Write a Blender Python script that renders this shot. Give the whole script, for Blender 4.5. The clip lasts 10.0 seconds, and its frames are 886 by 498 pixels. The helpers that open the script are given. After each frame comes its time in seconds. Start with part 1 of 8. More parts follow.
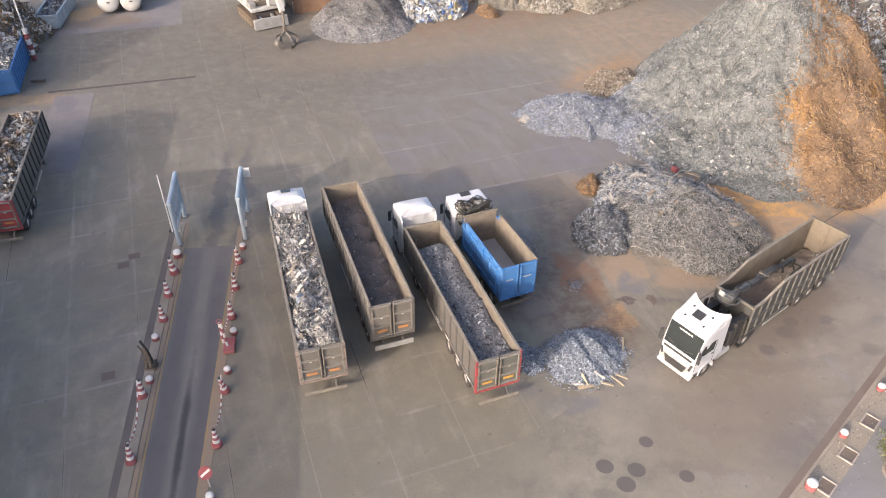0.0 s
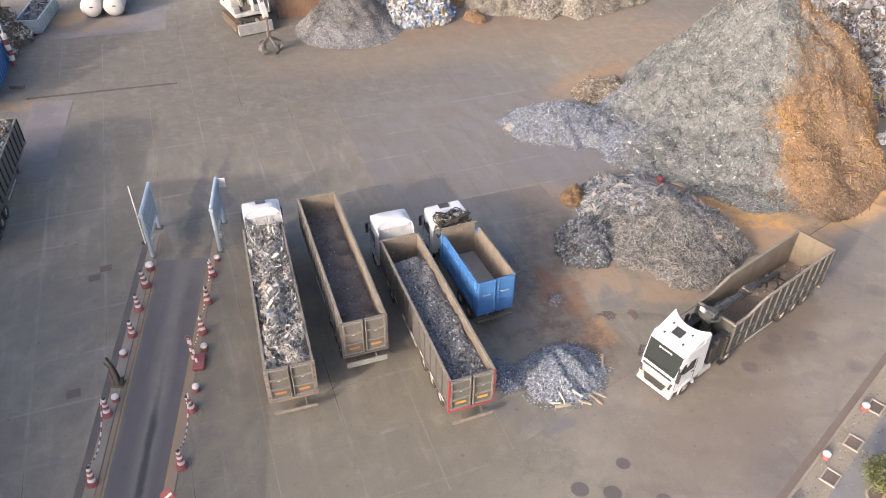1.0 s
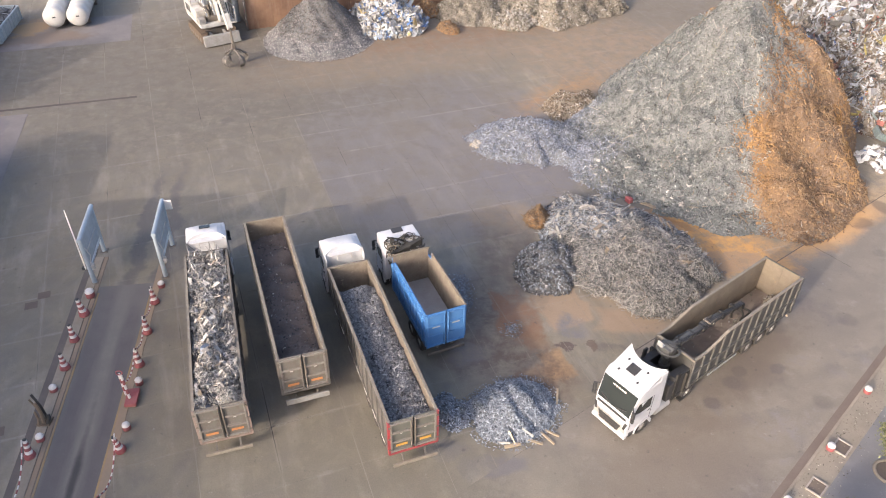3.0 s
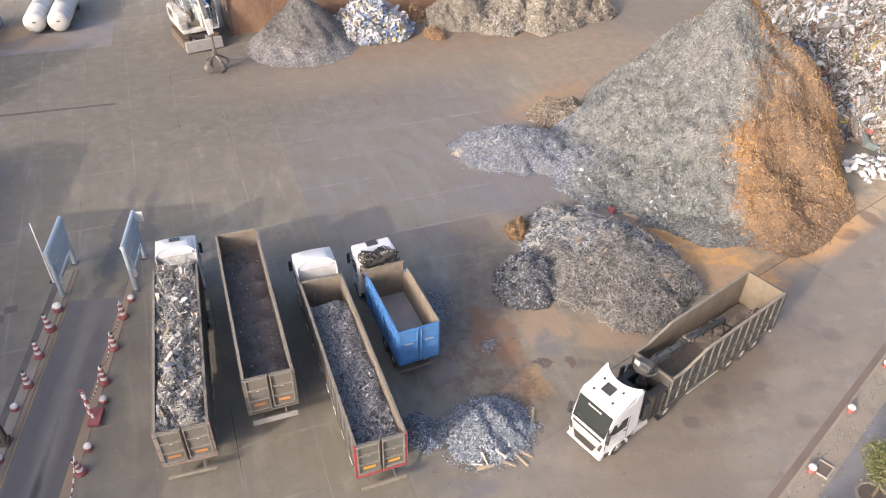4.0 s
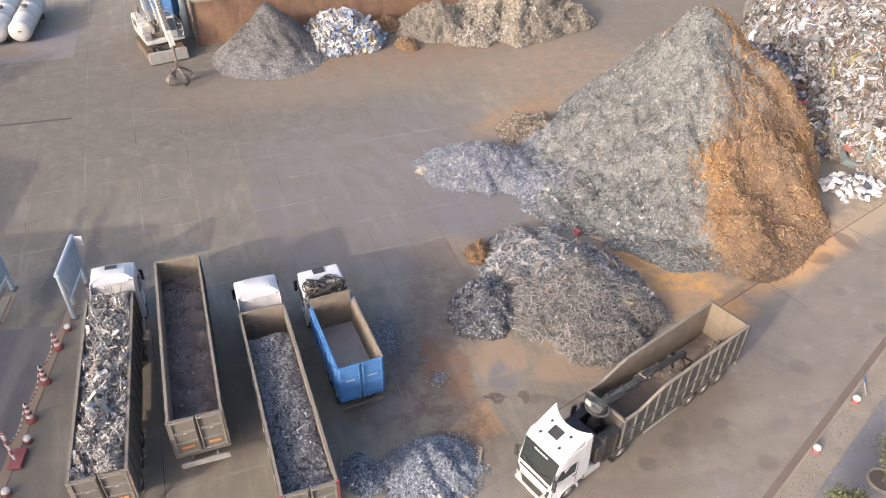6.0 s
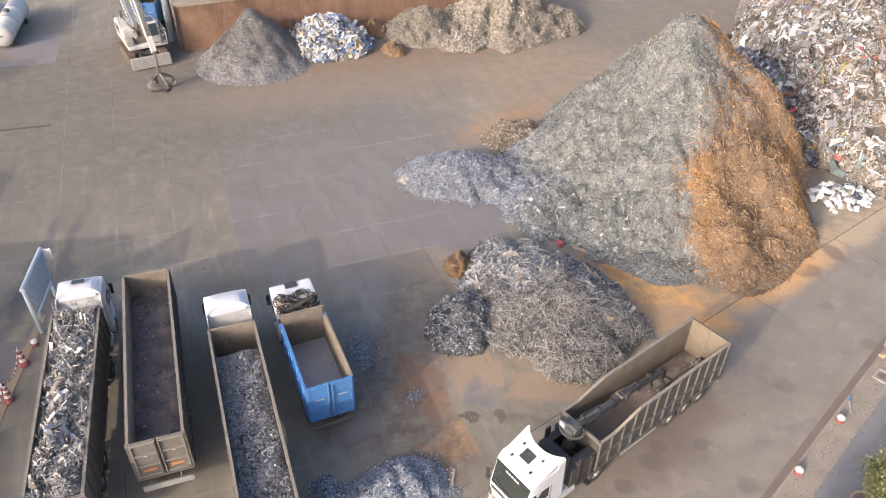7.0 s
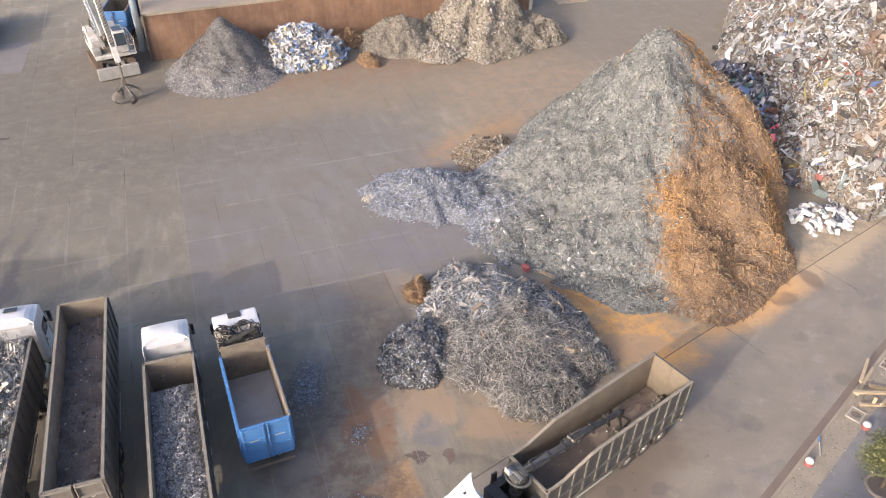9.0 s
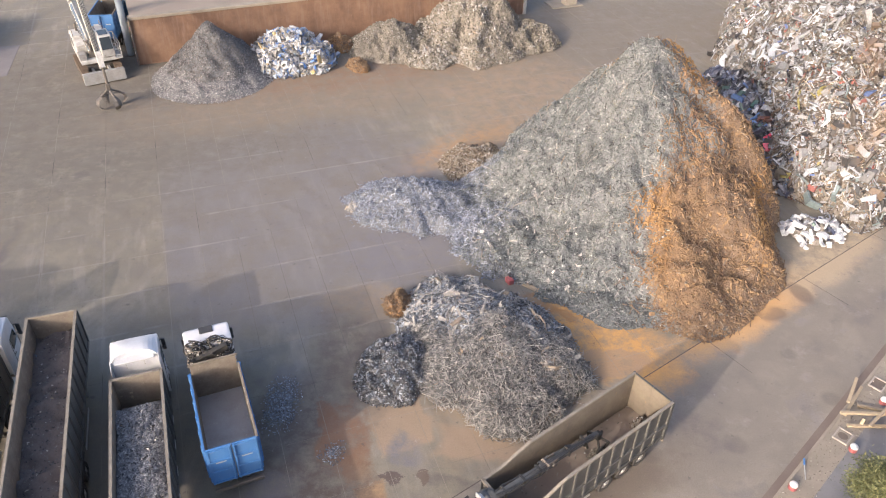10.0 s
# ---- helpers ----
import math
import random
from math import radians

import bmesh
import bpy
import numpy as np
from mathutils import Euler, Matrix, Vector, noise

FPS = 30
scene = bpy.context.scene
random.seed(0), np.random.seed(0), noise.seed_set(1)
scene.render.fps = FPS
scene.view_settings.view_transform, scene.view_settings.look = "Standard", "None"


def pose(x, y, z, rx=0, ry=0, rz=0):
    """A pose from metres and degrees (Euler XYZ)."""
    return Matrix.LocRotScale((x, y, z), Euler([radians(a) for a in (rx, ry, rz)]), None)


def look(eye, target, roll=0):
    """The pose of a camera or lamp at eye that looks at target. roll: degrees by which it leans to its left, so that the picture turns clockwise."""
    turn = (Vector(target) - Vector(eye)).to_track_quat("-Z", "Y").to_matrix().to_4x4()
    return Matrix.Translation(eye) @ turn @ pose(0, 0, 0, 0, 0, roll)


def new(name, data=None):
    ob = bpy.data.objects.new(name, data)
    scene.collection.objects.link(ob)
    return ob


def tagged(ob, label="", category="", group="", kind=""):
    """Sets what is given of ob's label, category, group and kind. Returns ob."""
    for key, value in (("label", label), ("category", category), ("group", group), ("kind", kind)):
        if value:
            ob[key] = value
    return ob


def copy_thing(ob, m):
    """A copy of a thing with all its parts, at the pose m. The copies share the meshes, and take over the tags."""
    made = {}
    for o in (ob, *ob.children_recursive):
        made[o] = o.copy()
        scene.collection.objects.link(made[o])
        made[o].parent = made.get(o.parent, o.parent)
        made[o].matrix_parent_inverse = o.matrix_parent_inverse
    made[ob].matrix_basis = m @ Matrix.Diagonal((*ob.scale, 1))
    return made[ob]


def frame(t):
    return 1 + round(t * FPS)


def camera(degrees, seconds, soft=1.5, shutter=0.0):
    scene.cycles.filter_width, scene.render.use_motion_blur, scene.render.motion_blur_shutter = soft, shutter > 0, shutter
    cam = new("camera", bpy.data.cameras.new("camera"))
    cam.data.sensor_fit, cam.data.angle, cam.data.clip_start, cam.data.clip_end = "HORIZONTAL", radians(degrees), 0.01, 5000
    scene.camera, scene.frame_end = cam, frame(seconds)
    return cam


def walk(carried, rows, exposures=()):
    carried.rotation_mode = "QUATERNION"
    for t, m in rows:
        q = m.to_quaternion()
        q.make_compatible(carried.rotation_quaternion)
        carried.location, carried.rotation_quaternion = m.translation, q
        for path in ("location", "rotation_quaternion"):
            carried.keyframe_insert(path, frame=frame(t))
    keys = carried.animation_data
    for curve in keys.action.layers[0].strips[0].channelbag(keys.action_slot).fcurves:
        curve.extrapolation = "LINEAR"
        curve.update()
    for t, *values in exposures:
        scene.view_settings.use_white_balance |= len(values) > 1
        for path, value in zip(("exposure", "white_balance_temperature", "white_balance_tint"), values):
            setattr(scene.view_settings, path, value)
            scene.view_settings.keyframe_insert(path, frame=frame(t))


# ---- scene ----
cam = camera(62.0, 10.0, soft=1.1)
# seconds, eye x y z, yaw, pitch below the horizon, roll
ROWS = [
    (0.0, -7.170, -6.430, 32.356, 0.196, -38.588, -0.561),
    (0.5, -6.475, -5.795, 32.337, 0.202, -38.524, -0.625),
    (1.0, -5.774, -5.158, 32.318, 0.195, -38.462, -0.682),
    (1.5, -5.067, -4.519, 32.299, 0.178, -38.401, -0.731),
    (2.0, -4.355, -3.878, 32.282, 0.154, -38.342, -0.774),
    (2.5, -3.638, -3.234, 32.265, 0.125, -38.285, -0.811),
    (3.0, -2.916, -2.590, 32.250, 0.094, -38.230, -0.843),
    (3.5, -2.191, -1.943, 32.236, 0.063, -38.177, -0.871),
    (4.0, -1.463, -1.296, 32.224, 0.036, -38.127, -0.896),
    (4.5, -0.732, -0.648, 32.213, 0.014, -38.080, -0.917),
    (5.0, -0.000, -0.000, 32.204, 0.000, -38.035, -0.937),
    (5.5, 0.733, 0.649, 32.198, -0.003, -37.994, -0.956),
    (6.0, 1.467, 1.297, 32.194, 0.008, -37.956, -0.975),
    (6.5, 2.201, 1.946, 32.192, 0.036, -37.921, -0.993),
    (7.0, 2.935, 2.594, 32.194, 0.082, -37.890, -1.013),
    (7.5, 3.667, 3.241, 32.198, 0.149, -37.863, -1.035),
    (8.0, 4.397, 3.887, 32.205, 0.241, -37.840, -1.060),
    (8.5, 5.125, 4.532, 32.216, 0.359, -37.821, -1.088),
    (9.0, 5.850, 5.176, 32.230, 0.507, -37.806, -1.120),
    (9.5, 6.571, 5.818, 32.248, 0.686, -37.796, -1.157),
    (10.0, 7.287, 6.457, 32.270, 0.901, -37.790, -1.200),
]
walk(cam, [(t, pose(x, y, z, 90 + pitch, roll, yaw)) for t, x, y, z, yaw, pitch, roll in ROWS], exposures=[(0.0, 1.585, 6400, 14.5)])

# ---- world, sun ----
SHADE = Vector((1.78, 2.03, -1.0))  # way of the sunlight
SUN_UP = math.atan2(1.0, math.hypot(SHADE.x, SHADE.y))
world = bpy.data.worlds.new("world")
scene.world = world
world.use_nodes = True
wn = world.node_tree.nodes
sky = wn.new("ShaderNodeTexSky")
sky.sky_type, sky.sun_disc = "NISHITA", False
sky.sun_elevation, sky.sun_rotation = SUN_UP, math.atan2(-SHADE.x, -SHADE.y)
sky.dust_density, sky.air_density = 5.5, 0.85
wn["Background"].inputs[1].default_value = 0.15
world.node_tree.links.new(sky.outputs[0], wn["Background"].inputs[0])
sun = new("sun", bpy.data.lights.new("sun", "SUN"))
sun.data.energy, sun.data.angle, sun.data.color = 1.36, radians(0.35), (1.0, 0.9, 0.77)
sun.matrix_world = look(-SHADE * 40, (0, 0, 0))

# ---- materials ----
MATS = {}


def node_mat(name):
    m = bpy.data.materials.new(name)
    m.use_nodes = True
    MATS[name] = m
    nt = m.node_tree
    return m, nt.nodes, nt.links, nt.nodes["Principled BSDF"]


def mix_rgb(N, L, fac, a, b, mode="MIX"):
    n = N.new("ShaderNodeMix")
    n.data_type, n.blend_type = "RGBA", mode
    for sock, v in ((n.inputs[0], fac), (n.inputs[6], a), (n.inputs[7], b)):
        if isinstance(v, (int, float)):
            sock.default_value = v
        elif isinstance(v, tuple):
            sock.default_value = (*v[:3], 1)
        else:
            L.new(v, sock)
    return n.outputs[2]


def noise_tex(N, L, vec, scale, detail=4.0, rough=0.6):
    n = N.new("ShaderNodeTexNoise")
    n.inputs["Scale"].default_value, n.inputs["Detail"].default_value, n.inputs["Roughness"].default_value = scale, detail, rough
    L.new(vec, n.inputs["Vector"])
    return n.outputs["Fac"]


def ramp(N, L, fac, stops, smooth=True):
    n = N.new("ShaderNodeValToRGB")
    n.color_ramp.interpolation = "LINEAR" if smooth else "CONSTANT"
    els = n.color_ramp.elements
    while len(els) < len(stops):
        els.new(0.5)
    for e, (p, c) in zip(els, stops):
        e.position = p
        e.color = (*c, 1) if isinstance(c, tuple) else (c, c, c, 1)
    L.new(fac, n.inputs[0])
    return n.outputs[0]


def maths(N, L, op, a, b=0.5, clamp=False):
    n = N.new("ShaderNodeMath")
    n.operation, n.use_clamp = op, clamp
    for sock, v in ((n.inputs[0], a), (n.inputs[1], b)):
        if isinstance(v, (int, float)):
            sock.default_value = v
        else:
            L.new(v, sock)
    return n.outputs[0]


def bump(N, L, B, height, strength, dist=0.02):
    n = N.new("ShaderNodeBump")
    n.inputs["Strength"].default_value, n.inputs["Distance"].default_value = strength, dist
    L.new(height, n.inputs["Height"])
    L.new(n.outputs[0], B.inputs["Normal"])


def paint(name, base, dirt, amount=0.5, scale=1.2, rough=0.5, metal=0.0, fine=9.0, relief=0.15, chips=None):
    """A painted or bare surface with dirt in large patches and fine grain; chips: a second worn colour."""
    m, N, L, B = node_mat(name)
    co = N.new("ShaderNodeTexCoord").outputs["Object"]
    big, small = noise_tex(N, L, co, scale, 5), noise_tex(N, L, co, fine, 6, 0.7)
    mask = ramp(N, L, maths(N, L, "ADD", maths(N, L, "MULTIPLY", big, 0.65), maths(N, L, "MULTIPLY", small, 0.35)), [(0.5 - 0.25 * amount, 0.0), (0.72, 1.0)])
    mask = maths(N, L, "MULTIPLY", mask, min(1.0, amount * 1.4), True)
    col = mix_rgb(N, L, mask, base, dirt)
    if chips:
        worn = ramp(N, L, noise_tex(N, L, co, 3.1, 8, 0.75), [(0.6, 0.0), (0.66, 1.0)])
        col = mix_rgb(N, L, worn, col, chips)
    var = N.new("ShaderNodeObjectInfo").outputs["Random"]
    col = mix_rgb(N, L, maths(N, L, "MULTIPLY", var, 0.14), col, (0.05, 0.045, 0.04))
    L.new(col, B.inputs["Base Color"])
    L.new(maths(N, L, "ADD", maths(N, L, "MULTIPLY", mask, 0.3), rough, True), B.inputs["Roughness"])
    B.inputs["Metallic"].default_value = metal
    if relief:
        bump(N, L, B, small, relief, 0.01)
    return m


def scrap_mat(name, stops, rough=0.5, metal=0.3, dust=(0.25, 0.2, 0.15), dusty=0.3, zones=(), spread=0.45):
    """Loose pieces: each island takes its own colour from the stops, drawn apart at one mean; zones: patches of another tint in the plan."""
    m, N, L, B = node_mat(name)
    geo = N.new("ShaderNodeNewGeometry")
    ends = [p for p, _ in stops[1:]] + [1.0]
    mean = sum(sum(c) / 3 * (e - p) for (p, c), e in zip(stops, ends))
    wide = [(p, tuple(min(0.82, v * (sum(c) / 3 / mean) ** spread) for v in c)) for p, c in stops]
    level = mean / sum(sum(c) / 3 * (e - p) for (p, c), e in zip(wide, ends))
    col = ramp(N, L, geo.outputs["Random Per Island"], [(p, tuple(v * level for v in c)) for p, c in wide], False)
    pos = geo.outputs["Position"]
    lum = ramp(N, L, noise_tex(N, L, pos, 7.0, 4, 0.7), [(0.25, 0.55), (0.75, 1.25)])
    col = mix_rgb(N, L, 1.0, col, lum, "MULTIPLY")
    d = ramp(N, L, noise_tex(N, L, pos, 0.5, 5, 0.65), [(0.42, 0.0), (0.7, 1.0)])
    col = mix_rgb(N, L, maths(N, L, "MULTIPLY", d, dusty), col, dust)
    for tint, amount, *spot in zones:
        col = mix_rgb(N, L, maths(N, L, "MULTIPLY", spot_mask(N, L, pos, *spot), amount), col, tint)
    L.new(col, B.inputs["Base Color"])
    B.inputs["Roughness"].default_value, B.inputs["Metallic"].default_value = rough, metal
    return m


def spot_mask(N, L, pos, x, y, rx, ry, turn=0.0, soft=0.5, ragged=0.5, grain=0.35, wobble=None, square=False):
    """A patch in the plan with an uneven edge, round or square: 1 inside, 0 outside."""
    mp = N.new("ShaderNodeMapping")
    mp.vector_type = "TEXTURE"
    mp.inputs["Location"].default_value, mp.inputs["Scale"].default_value = (x, y, 0), (rx, ry, 1e4)
    mp.inputs["Rotation"].default_value = (0, 0, radians(turn))
    L.new(pos, mp.inputs["Vector"])
    if square:
        ab = N.new("ShaderNodeVectorMath")
        ab.operation = "ABSOLUTE"
        L.new(mp.outputs[0], ab.inputs[0])
        xy = N.new("ShaderNodeSeparateXYZ")
        L.new(ab.outputs[0], xy.inputs[0])
        reach = maths(N, L, "MAXIMUM", xy.outputs["X"], xy.outputs["Y"])
    else:
        ln = N.new("ShaderNodeVectorMath")
        ln.operation = "LENGTH"
        L.new(mp.outputs[0], ln.inputs[0])
        reach = ln.outputs["Value"]
    wob = maths(N, L, "MULTIPLY", maths(N, L, "SUBTRACT", wobble or noise_tex(N, L, pos, grain, 5, 0.62), 0.5), 2.0 * ragged)
    mr = N.new("ShaderNodeMapRange")
    mr.interpolation_type = "SMOOTHSTEP"
    mr.inputs["From Min"].default_value, mr.inputs["From Max"].default_value = 1.0, 1.0 - soft
    L.new(maths(N, L, "ADD", reach, wob), mr.inputs["Value"])
    return mr.outputs[0]


def concrete_mat():
    """Yard concrete: tyre-polished beige slabs with wet stains tinted by painted sky sheen, ochre dust by the heaps and
    oily patches.
    """
    m, N, L, B = node_mat("yard_concrete")
    pos = N.new("ShaderNodeNewGeometry").outputs["Position"]
    turned = N.new("ShaderNodeMapping")
    turned.inputs["Rotation"].default_value = (0, 0, radians(-20.3))
    L.new(pos, turned.inputs["Vector"])
    along = N.new("ShaderNodeMapping")
    along.inputs["Scale"].default_value = (1.0, 0.18, 1.0)
    L.new(turned.outputs[0], along.inputs["Vector"])
    big = noise_tex(N, L, pos, 0.09, 5, 0.6)
    wob = noise_tex(N, L, pos, 0.4, 9, 0.76)
    mid = noise_tex(N, L, pos, 0.55, 6, 0.65)
    streak = noise_tex(N, L, along.outputs[0], 0.8, 5, 0.6)
    fine = noise_tex(N, L, pos, 14.0, 5, 0.7)
    col = ramp(N, L, big, [(0.3, (0.168, 0.148, 0.113)), (0.5, (0.211, 0.186, 0.139)), (0.72, (0.25, 0.218, 0.162))])
    col = mix_rgb(N, L, ramp(N, L, mid, [(0.36, 0.85), (0.62, 0.0)]), col, (0.14, 0.124, 0.103))
    col = mix_rgb(N, L, maths(N, L, "MULTIPLY", ramp(N, L, streak, [(0.52, 0.0), (0.72, 1.0)]), 0.35), col, (0.38, 0.345, 0.29))
    var = N.new("ShaderNodeObjectInfo").outputs["Random"]
    col = mix_rgb(N, L, maths(N, L, "MULTIPLY", var, 0.14), col, (0.135, 0.122, 0.11))
    # curved tyre sweeps
    for scale, turn, amount, tone in ((0.5, 65, 0.2, (0.33, 0.295, 0.25)), (0.65, 100, 0.22, (0.13, 0.115, 0.1)), (0.4, 20, 0.2, (0.145, 0.128, 0.12))):
        sw = N.new("ShaderNodeMapping")
        sw.inputs["Rotation"].default_value, sw.inputs["Scale"].default_value = (0, 0, radians(turn)), (1.0, 0.1, 1.0)
        bend_ = N.new("ShaderNodeVectorMath")
        bend_.operation = "ADD"
        wv = N.new("ShaderNodeTexNoise")
        wv.inputs["Scale"].default_value, wv.inputs["Detail"].default_value = 0.035, 1.0
        L.new(pos, wv.inputs["Vector"])
        sc = N.new("ShaderNodeVectorMath")
        sc.operation = "SCALE"
        sc.inputs["Scale"].default_value = 26.0
        L.new(wv.outputs["Color"], sc.inputs[0])
        L.new(pos, bend_.inputs[0])
        L.new(sc.outputs[0], bend_.inputs[1])
        L.new(bend_.outputs[0], sw.inputs["Vector"])
        m_ = ramp(N, L, noise_tex(N, L, sw.outputs[0], scale, 4, 0.55), [(0.54, 0.0), (0.68, 1.0)])
        col = mix_rgb(N, L, maths(N, L, "MULTIPLY", m_, amount), col, tone)
    # damp slabs on the far side of one long joint, sky sheen in their tint
    ux = N.new("ShaderNodeSeparateXYZ")
    L.new(turned.outputs[0], ux.inputs[0])
    side = N.new("ShaderNodeMapRange")
    side.inputs["From Min"].default_value, side.inputs["From Max"].default_value = 4.7, 5.0
    L.new(maths(N, L, "ADD", ux.outputs["X"], maths(N, L, "MULTIPLY", maths(N, L, "SUBTRACT", mid, 0.5), 0.3)), side.inputs["Value"])
    damp = maths(N, L, "MULTIPLY", side.outputs[0], spot_mask(N, L, pos, -4.5, 53.0, 16.0, 17.0, 20, 0.35, 0.35))
    col = mix_rgb(N, L, maths(N, L, "MULTIPLY", damp, 0.6), col, WET_SKYBLUE)
    # turning tracks: broad arcs round far centres
    for cx, cy, pitch, amount, tone, *zone in ((-38.0, 20.0, 2.3, 0.34, (0.118, 0.106, 0.098), -4.0, 56.0, 22.0, 11.0, 20, 0.6, 0.5), (0.0, 120.0, 2.7, 0.3, (0.13, 0.112, 0.09), 6.0, 72.0, 26.0, 10.0, 20, 0.6, 0.5), (-60.0, -10.0, 2.1, 0.28, (0.3, 0.275, 0.235), -22.0, 60.0, 16.0, 13.0, 20, 0.6, 0.5), (-8.0, 20.0, 1.5, 0.5, (0.1, 0.08, 0.066), 6.0, 30.5, 6.5, 4.5, 0, 0.5, 0.5), (10.0, 50.0, 2.4, 0.3, (0.12, 0.105, 0.092), 22.0, 29.0, 16.0, 6.0, 42, 0.6, 0.5)):
        far = N.new("ShaderNodeVectorMath")
        far.operation = "DISTANCE"
        far.inputs[1].default_value = (cx, cy, 0)
        L.new(pos, far.inputs[0])
        ph = maths(N, L, "ADD", maths(N, L, "DIVIDE", far.outputs["Value"], pitch), maths(N, L, "MULTIPLY", wob, 1.6))
        line = ramp(N, L, maths(N, L, "SINE", maths(N, L, "MULTIPLY", ph, 6.283)), [(0.25, 0.0), (0.9, 1.0)])
        line = maths(N, L, "MULTIPLY", line, ramp(N, L, noise_tex(N, L, pos, 0.13, 5, 0.65), [(0.45, 0.0), (0.6, 1.0)]))
        col = mix_rgb(N, L, maths(N, L, "MULTIPLY", maths(N, L, "MULTIPLY", line, spot_mask(N, L, pos, *zone, wobble=wob)), amount), col, tone)
    # olive-brown grime in soft clouds
    grime = ramp(N, L, noise_tex(N, L, pos, 0.22, 8, 0.74), [(0.47, 0.0), (0.62, 1.0)])
    col = mix_rgb(N, L, maths(N, L, "MULTIPLY", grime, 0.55), col, (0.15, 0.127, 0.096))
    # pale dust swept along the joints, in stretches
    for axis, first, pitch in (("X", 0.85, 4.0), ("Y", 21.5, 3.82)):
        fr = maths(N, L, "FRACT", maths(N, L, "ADD", maths(N, L, "DIVIDE", maths(N, L, "SUBTRACT", ux.outputs[axis], first), pitch), 40.5))
        gap = maths(N, L, "MULTIPLY", maths(N, L, "ABSOLUTE", maths(N, L, "SUBTRACT", fr, 0.5)), pitch)
        near = ramp(N, L, maths(N, L, "ADD", gap, maths(N, L, "MULTIPLY", maths(N, L, "SUBTRACT", mid, 0.5), 0.35)), [(0.01, 1.0), (0.13, 0.0)])
        some = ramp(N, L, noise_tex(N, L, pos, 0.16, 4, 0.6), [(0.47, 0.0), (0.6, 1.0)])
        if axis == "X":
            near = maths(N, L, "MULTIPLY", near, maths(N, L, "SUBTRACT", 1.0, side.outputs[0]))
        col = mix_rgb(N, L, maths(N, L, "MULTIPLY", maths(N, L, "MULTIPLY", near, some), 0.3), col, (0.36, 0.335, 0.3))
    warp = N.new("ShaderNodeTexNoise")
    warp.inputs["Scale"].default_value, warp.inputs["Detail"].default_value, warp.inputs["Roughness"].default_value = 0.45, 7.0, 0.65
    L.new(pos, warp.inputs["Vector"])
    shift = N.new("ShaderNodeVectorMath")
    shift.operation = "MULTIPLY_ADD"
    shift.inputs[1].default_value, shift.inputs[2].default_value = (2.6, 2.6, 0.0), (-1.3, -1.3, 0.0)
    L.new(warp.outputs["Color"], shift.inputs[0])
    moved = N.new("ShaderNodeVectorMath")
    L.new(pos, moved.inputs[0])
    L.new(shift.outputs[0], moved.inputs[1])
    bent = moved.outputs[0]
    for tint, amount, *spot in WORN_SLABS:
        col = mix_rgb(N, L, maths(N, L, "MULTIPLY", spot_mask(N, L, pos, *spot, wobble=wob, square=True), amount), col, tint)
    broken = ramp(N, L, noise_tex(N, L, pos, 0.9, 8, 0.72), [(0.4, 0.3), (0.56, 1.0)])
    for tint, amount, *spot in [g for g in GROUND_SPOTS if not past_joint(g)]:
        crisp = spot[6] < 0.12
        mask = spot_mask(N, L, pos if crisp else bent, *spot, wobble=wob)
        if spot[2] > 0.75:
            mask = maths(N, L, "MULTIPLY", mask, broken)
        col = mix_rgb(N, L, maths(N, L, "MULTIPLY", mask, amount), col, tint)
    # pale scuffs and dark drips
    scuff = ramp(N, L, noise_tex(N, L, pos, 1.7, 8, 0.78), [(0.62, 0.0), (0.74, 1.0)])
    col = mix_rgb(N, L, maths(N, L, "MULTIPLY", scuff, 0.6), col, (0.42, 0.39, 0.35))
    drip = ramp(N, L, noise_tex(N, L, pos, 2.6, 3, 0.5), [(0.26, 1.0), (0.33, 0.0)])
    col = mix_rgb(N, L, maths(N, L, "MULTIPLY", drip, 0.45), col, (0.06, 0.056, 0.055))
    col = mix_rgb(N, L, 0.35, col, ramp(N, L, fine, [(0.2, 0.35), (0.8, 1.4)]), "MULTIPLY")
    L.new(col, B.inputs["Base Color"])
    L.new(ramp(N, L, mid, [(0.35, 0.66), (0.6, 0.88)]), B.inputs["Roughness"])
    bump(N, L, B, fine, 0.2, 0.01)
    return m


# the first tint is wet concrete with the sky's bluish sheen mixed in
WET_SKYBLUE, OCHRE, SAND, OIL = (0.15, 0.141, 0.148), (0.33, 0.195, 0.092), (0.245, 0.185, 0.126), (0.085, 0.075, 0.07)
WORN_SLABS = [
    # tint, amount, x, y, half width, half depth, turn, soft, ragged
    ((0.3, 0.215, 0.14), 0.75, 5.2, 32.3, 1.7, 1.9, 20.3, 0.2, 0.5),
    ((0.24, 0.14, 0.07), 0.6, 3.1, 29.4, 1.1, 1.4, 20.3, 0.6, 1.2),
    ((0.35, 0.22, 0.11), 0.85, 4.2, 27.5, 0.95, 1.35, 20.3, 0.4, 0.8),
    ((0.29, 0.2, 0.13), 0.65, 9.4, 31.3, 2.6, 1.3, -4, 0.4, 0.6),
    ((0.25, 0.2, 0.14), 0.6, 3.2, 35.0, 0.12, 1.9, 20.3, 0.3, 0.5),
]
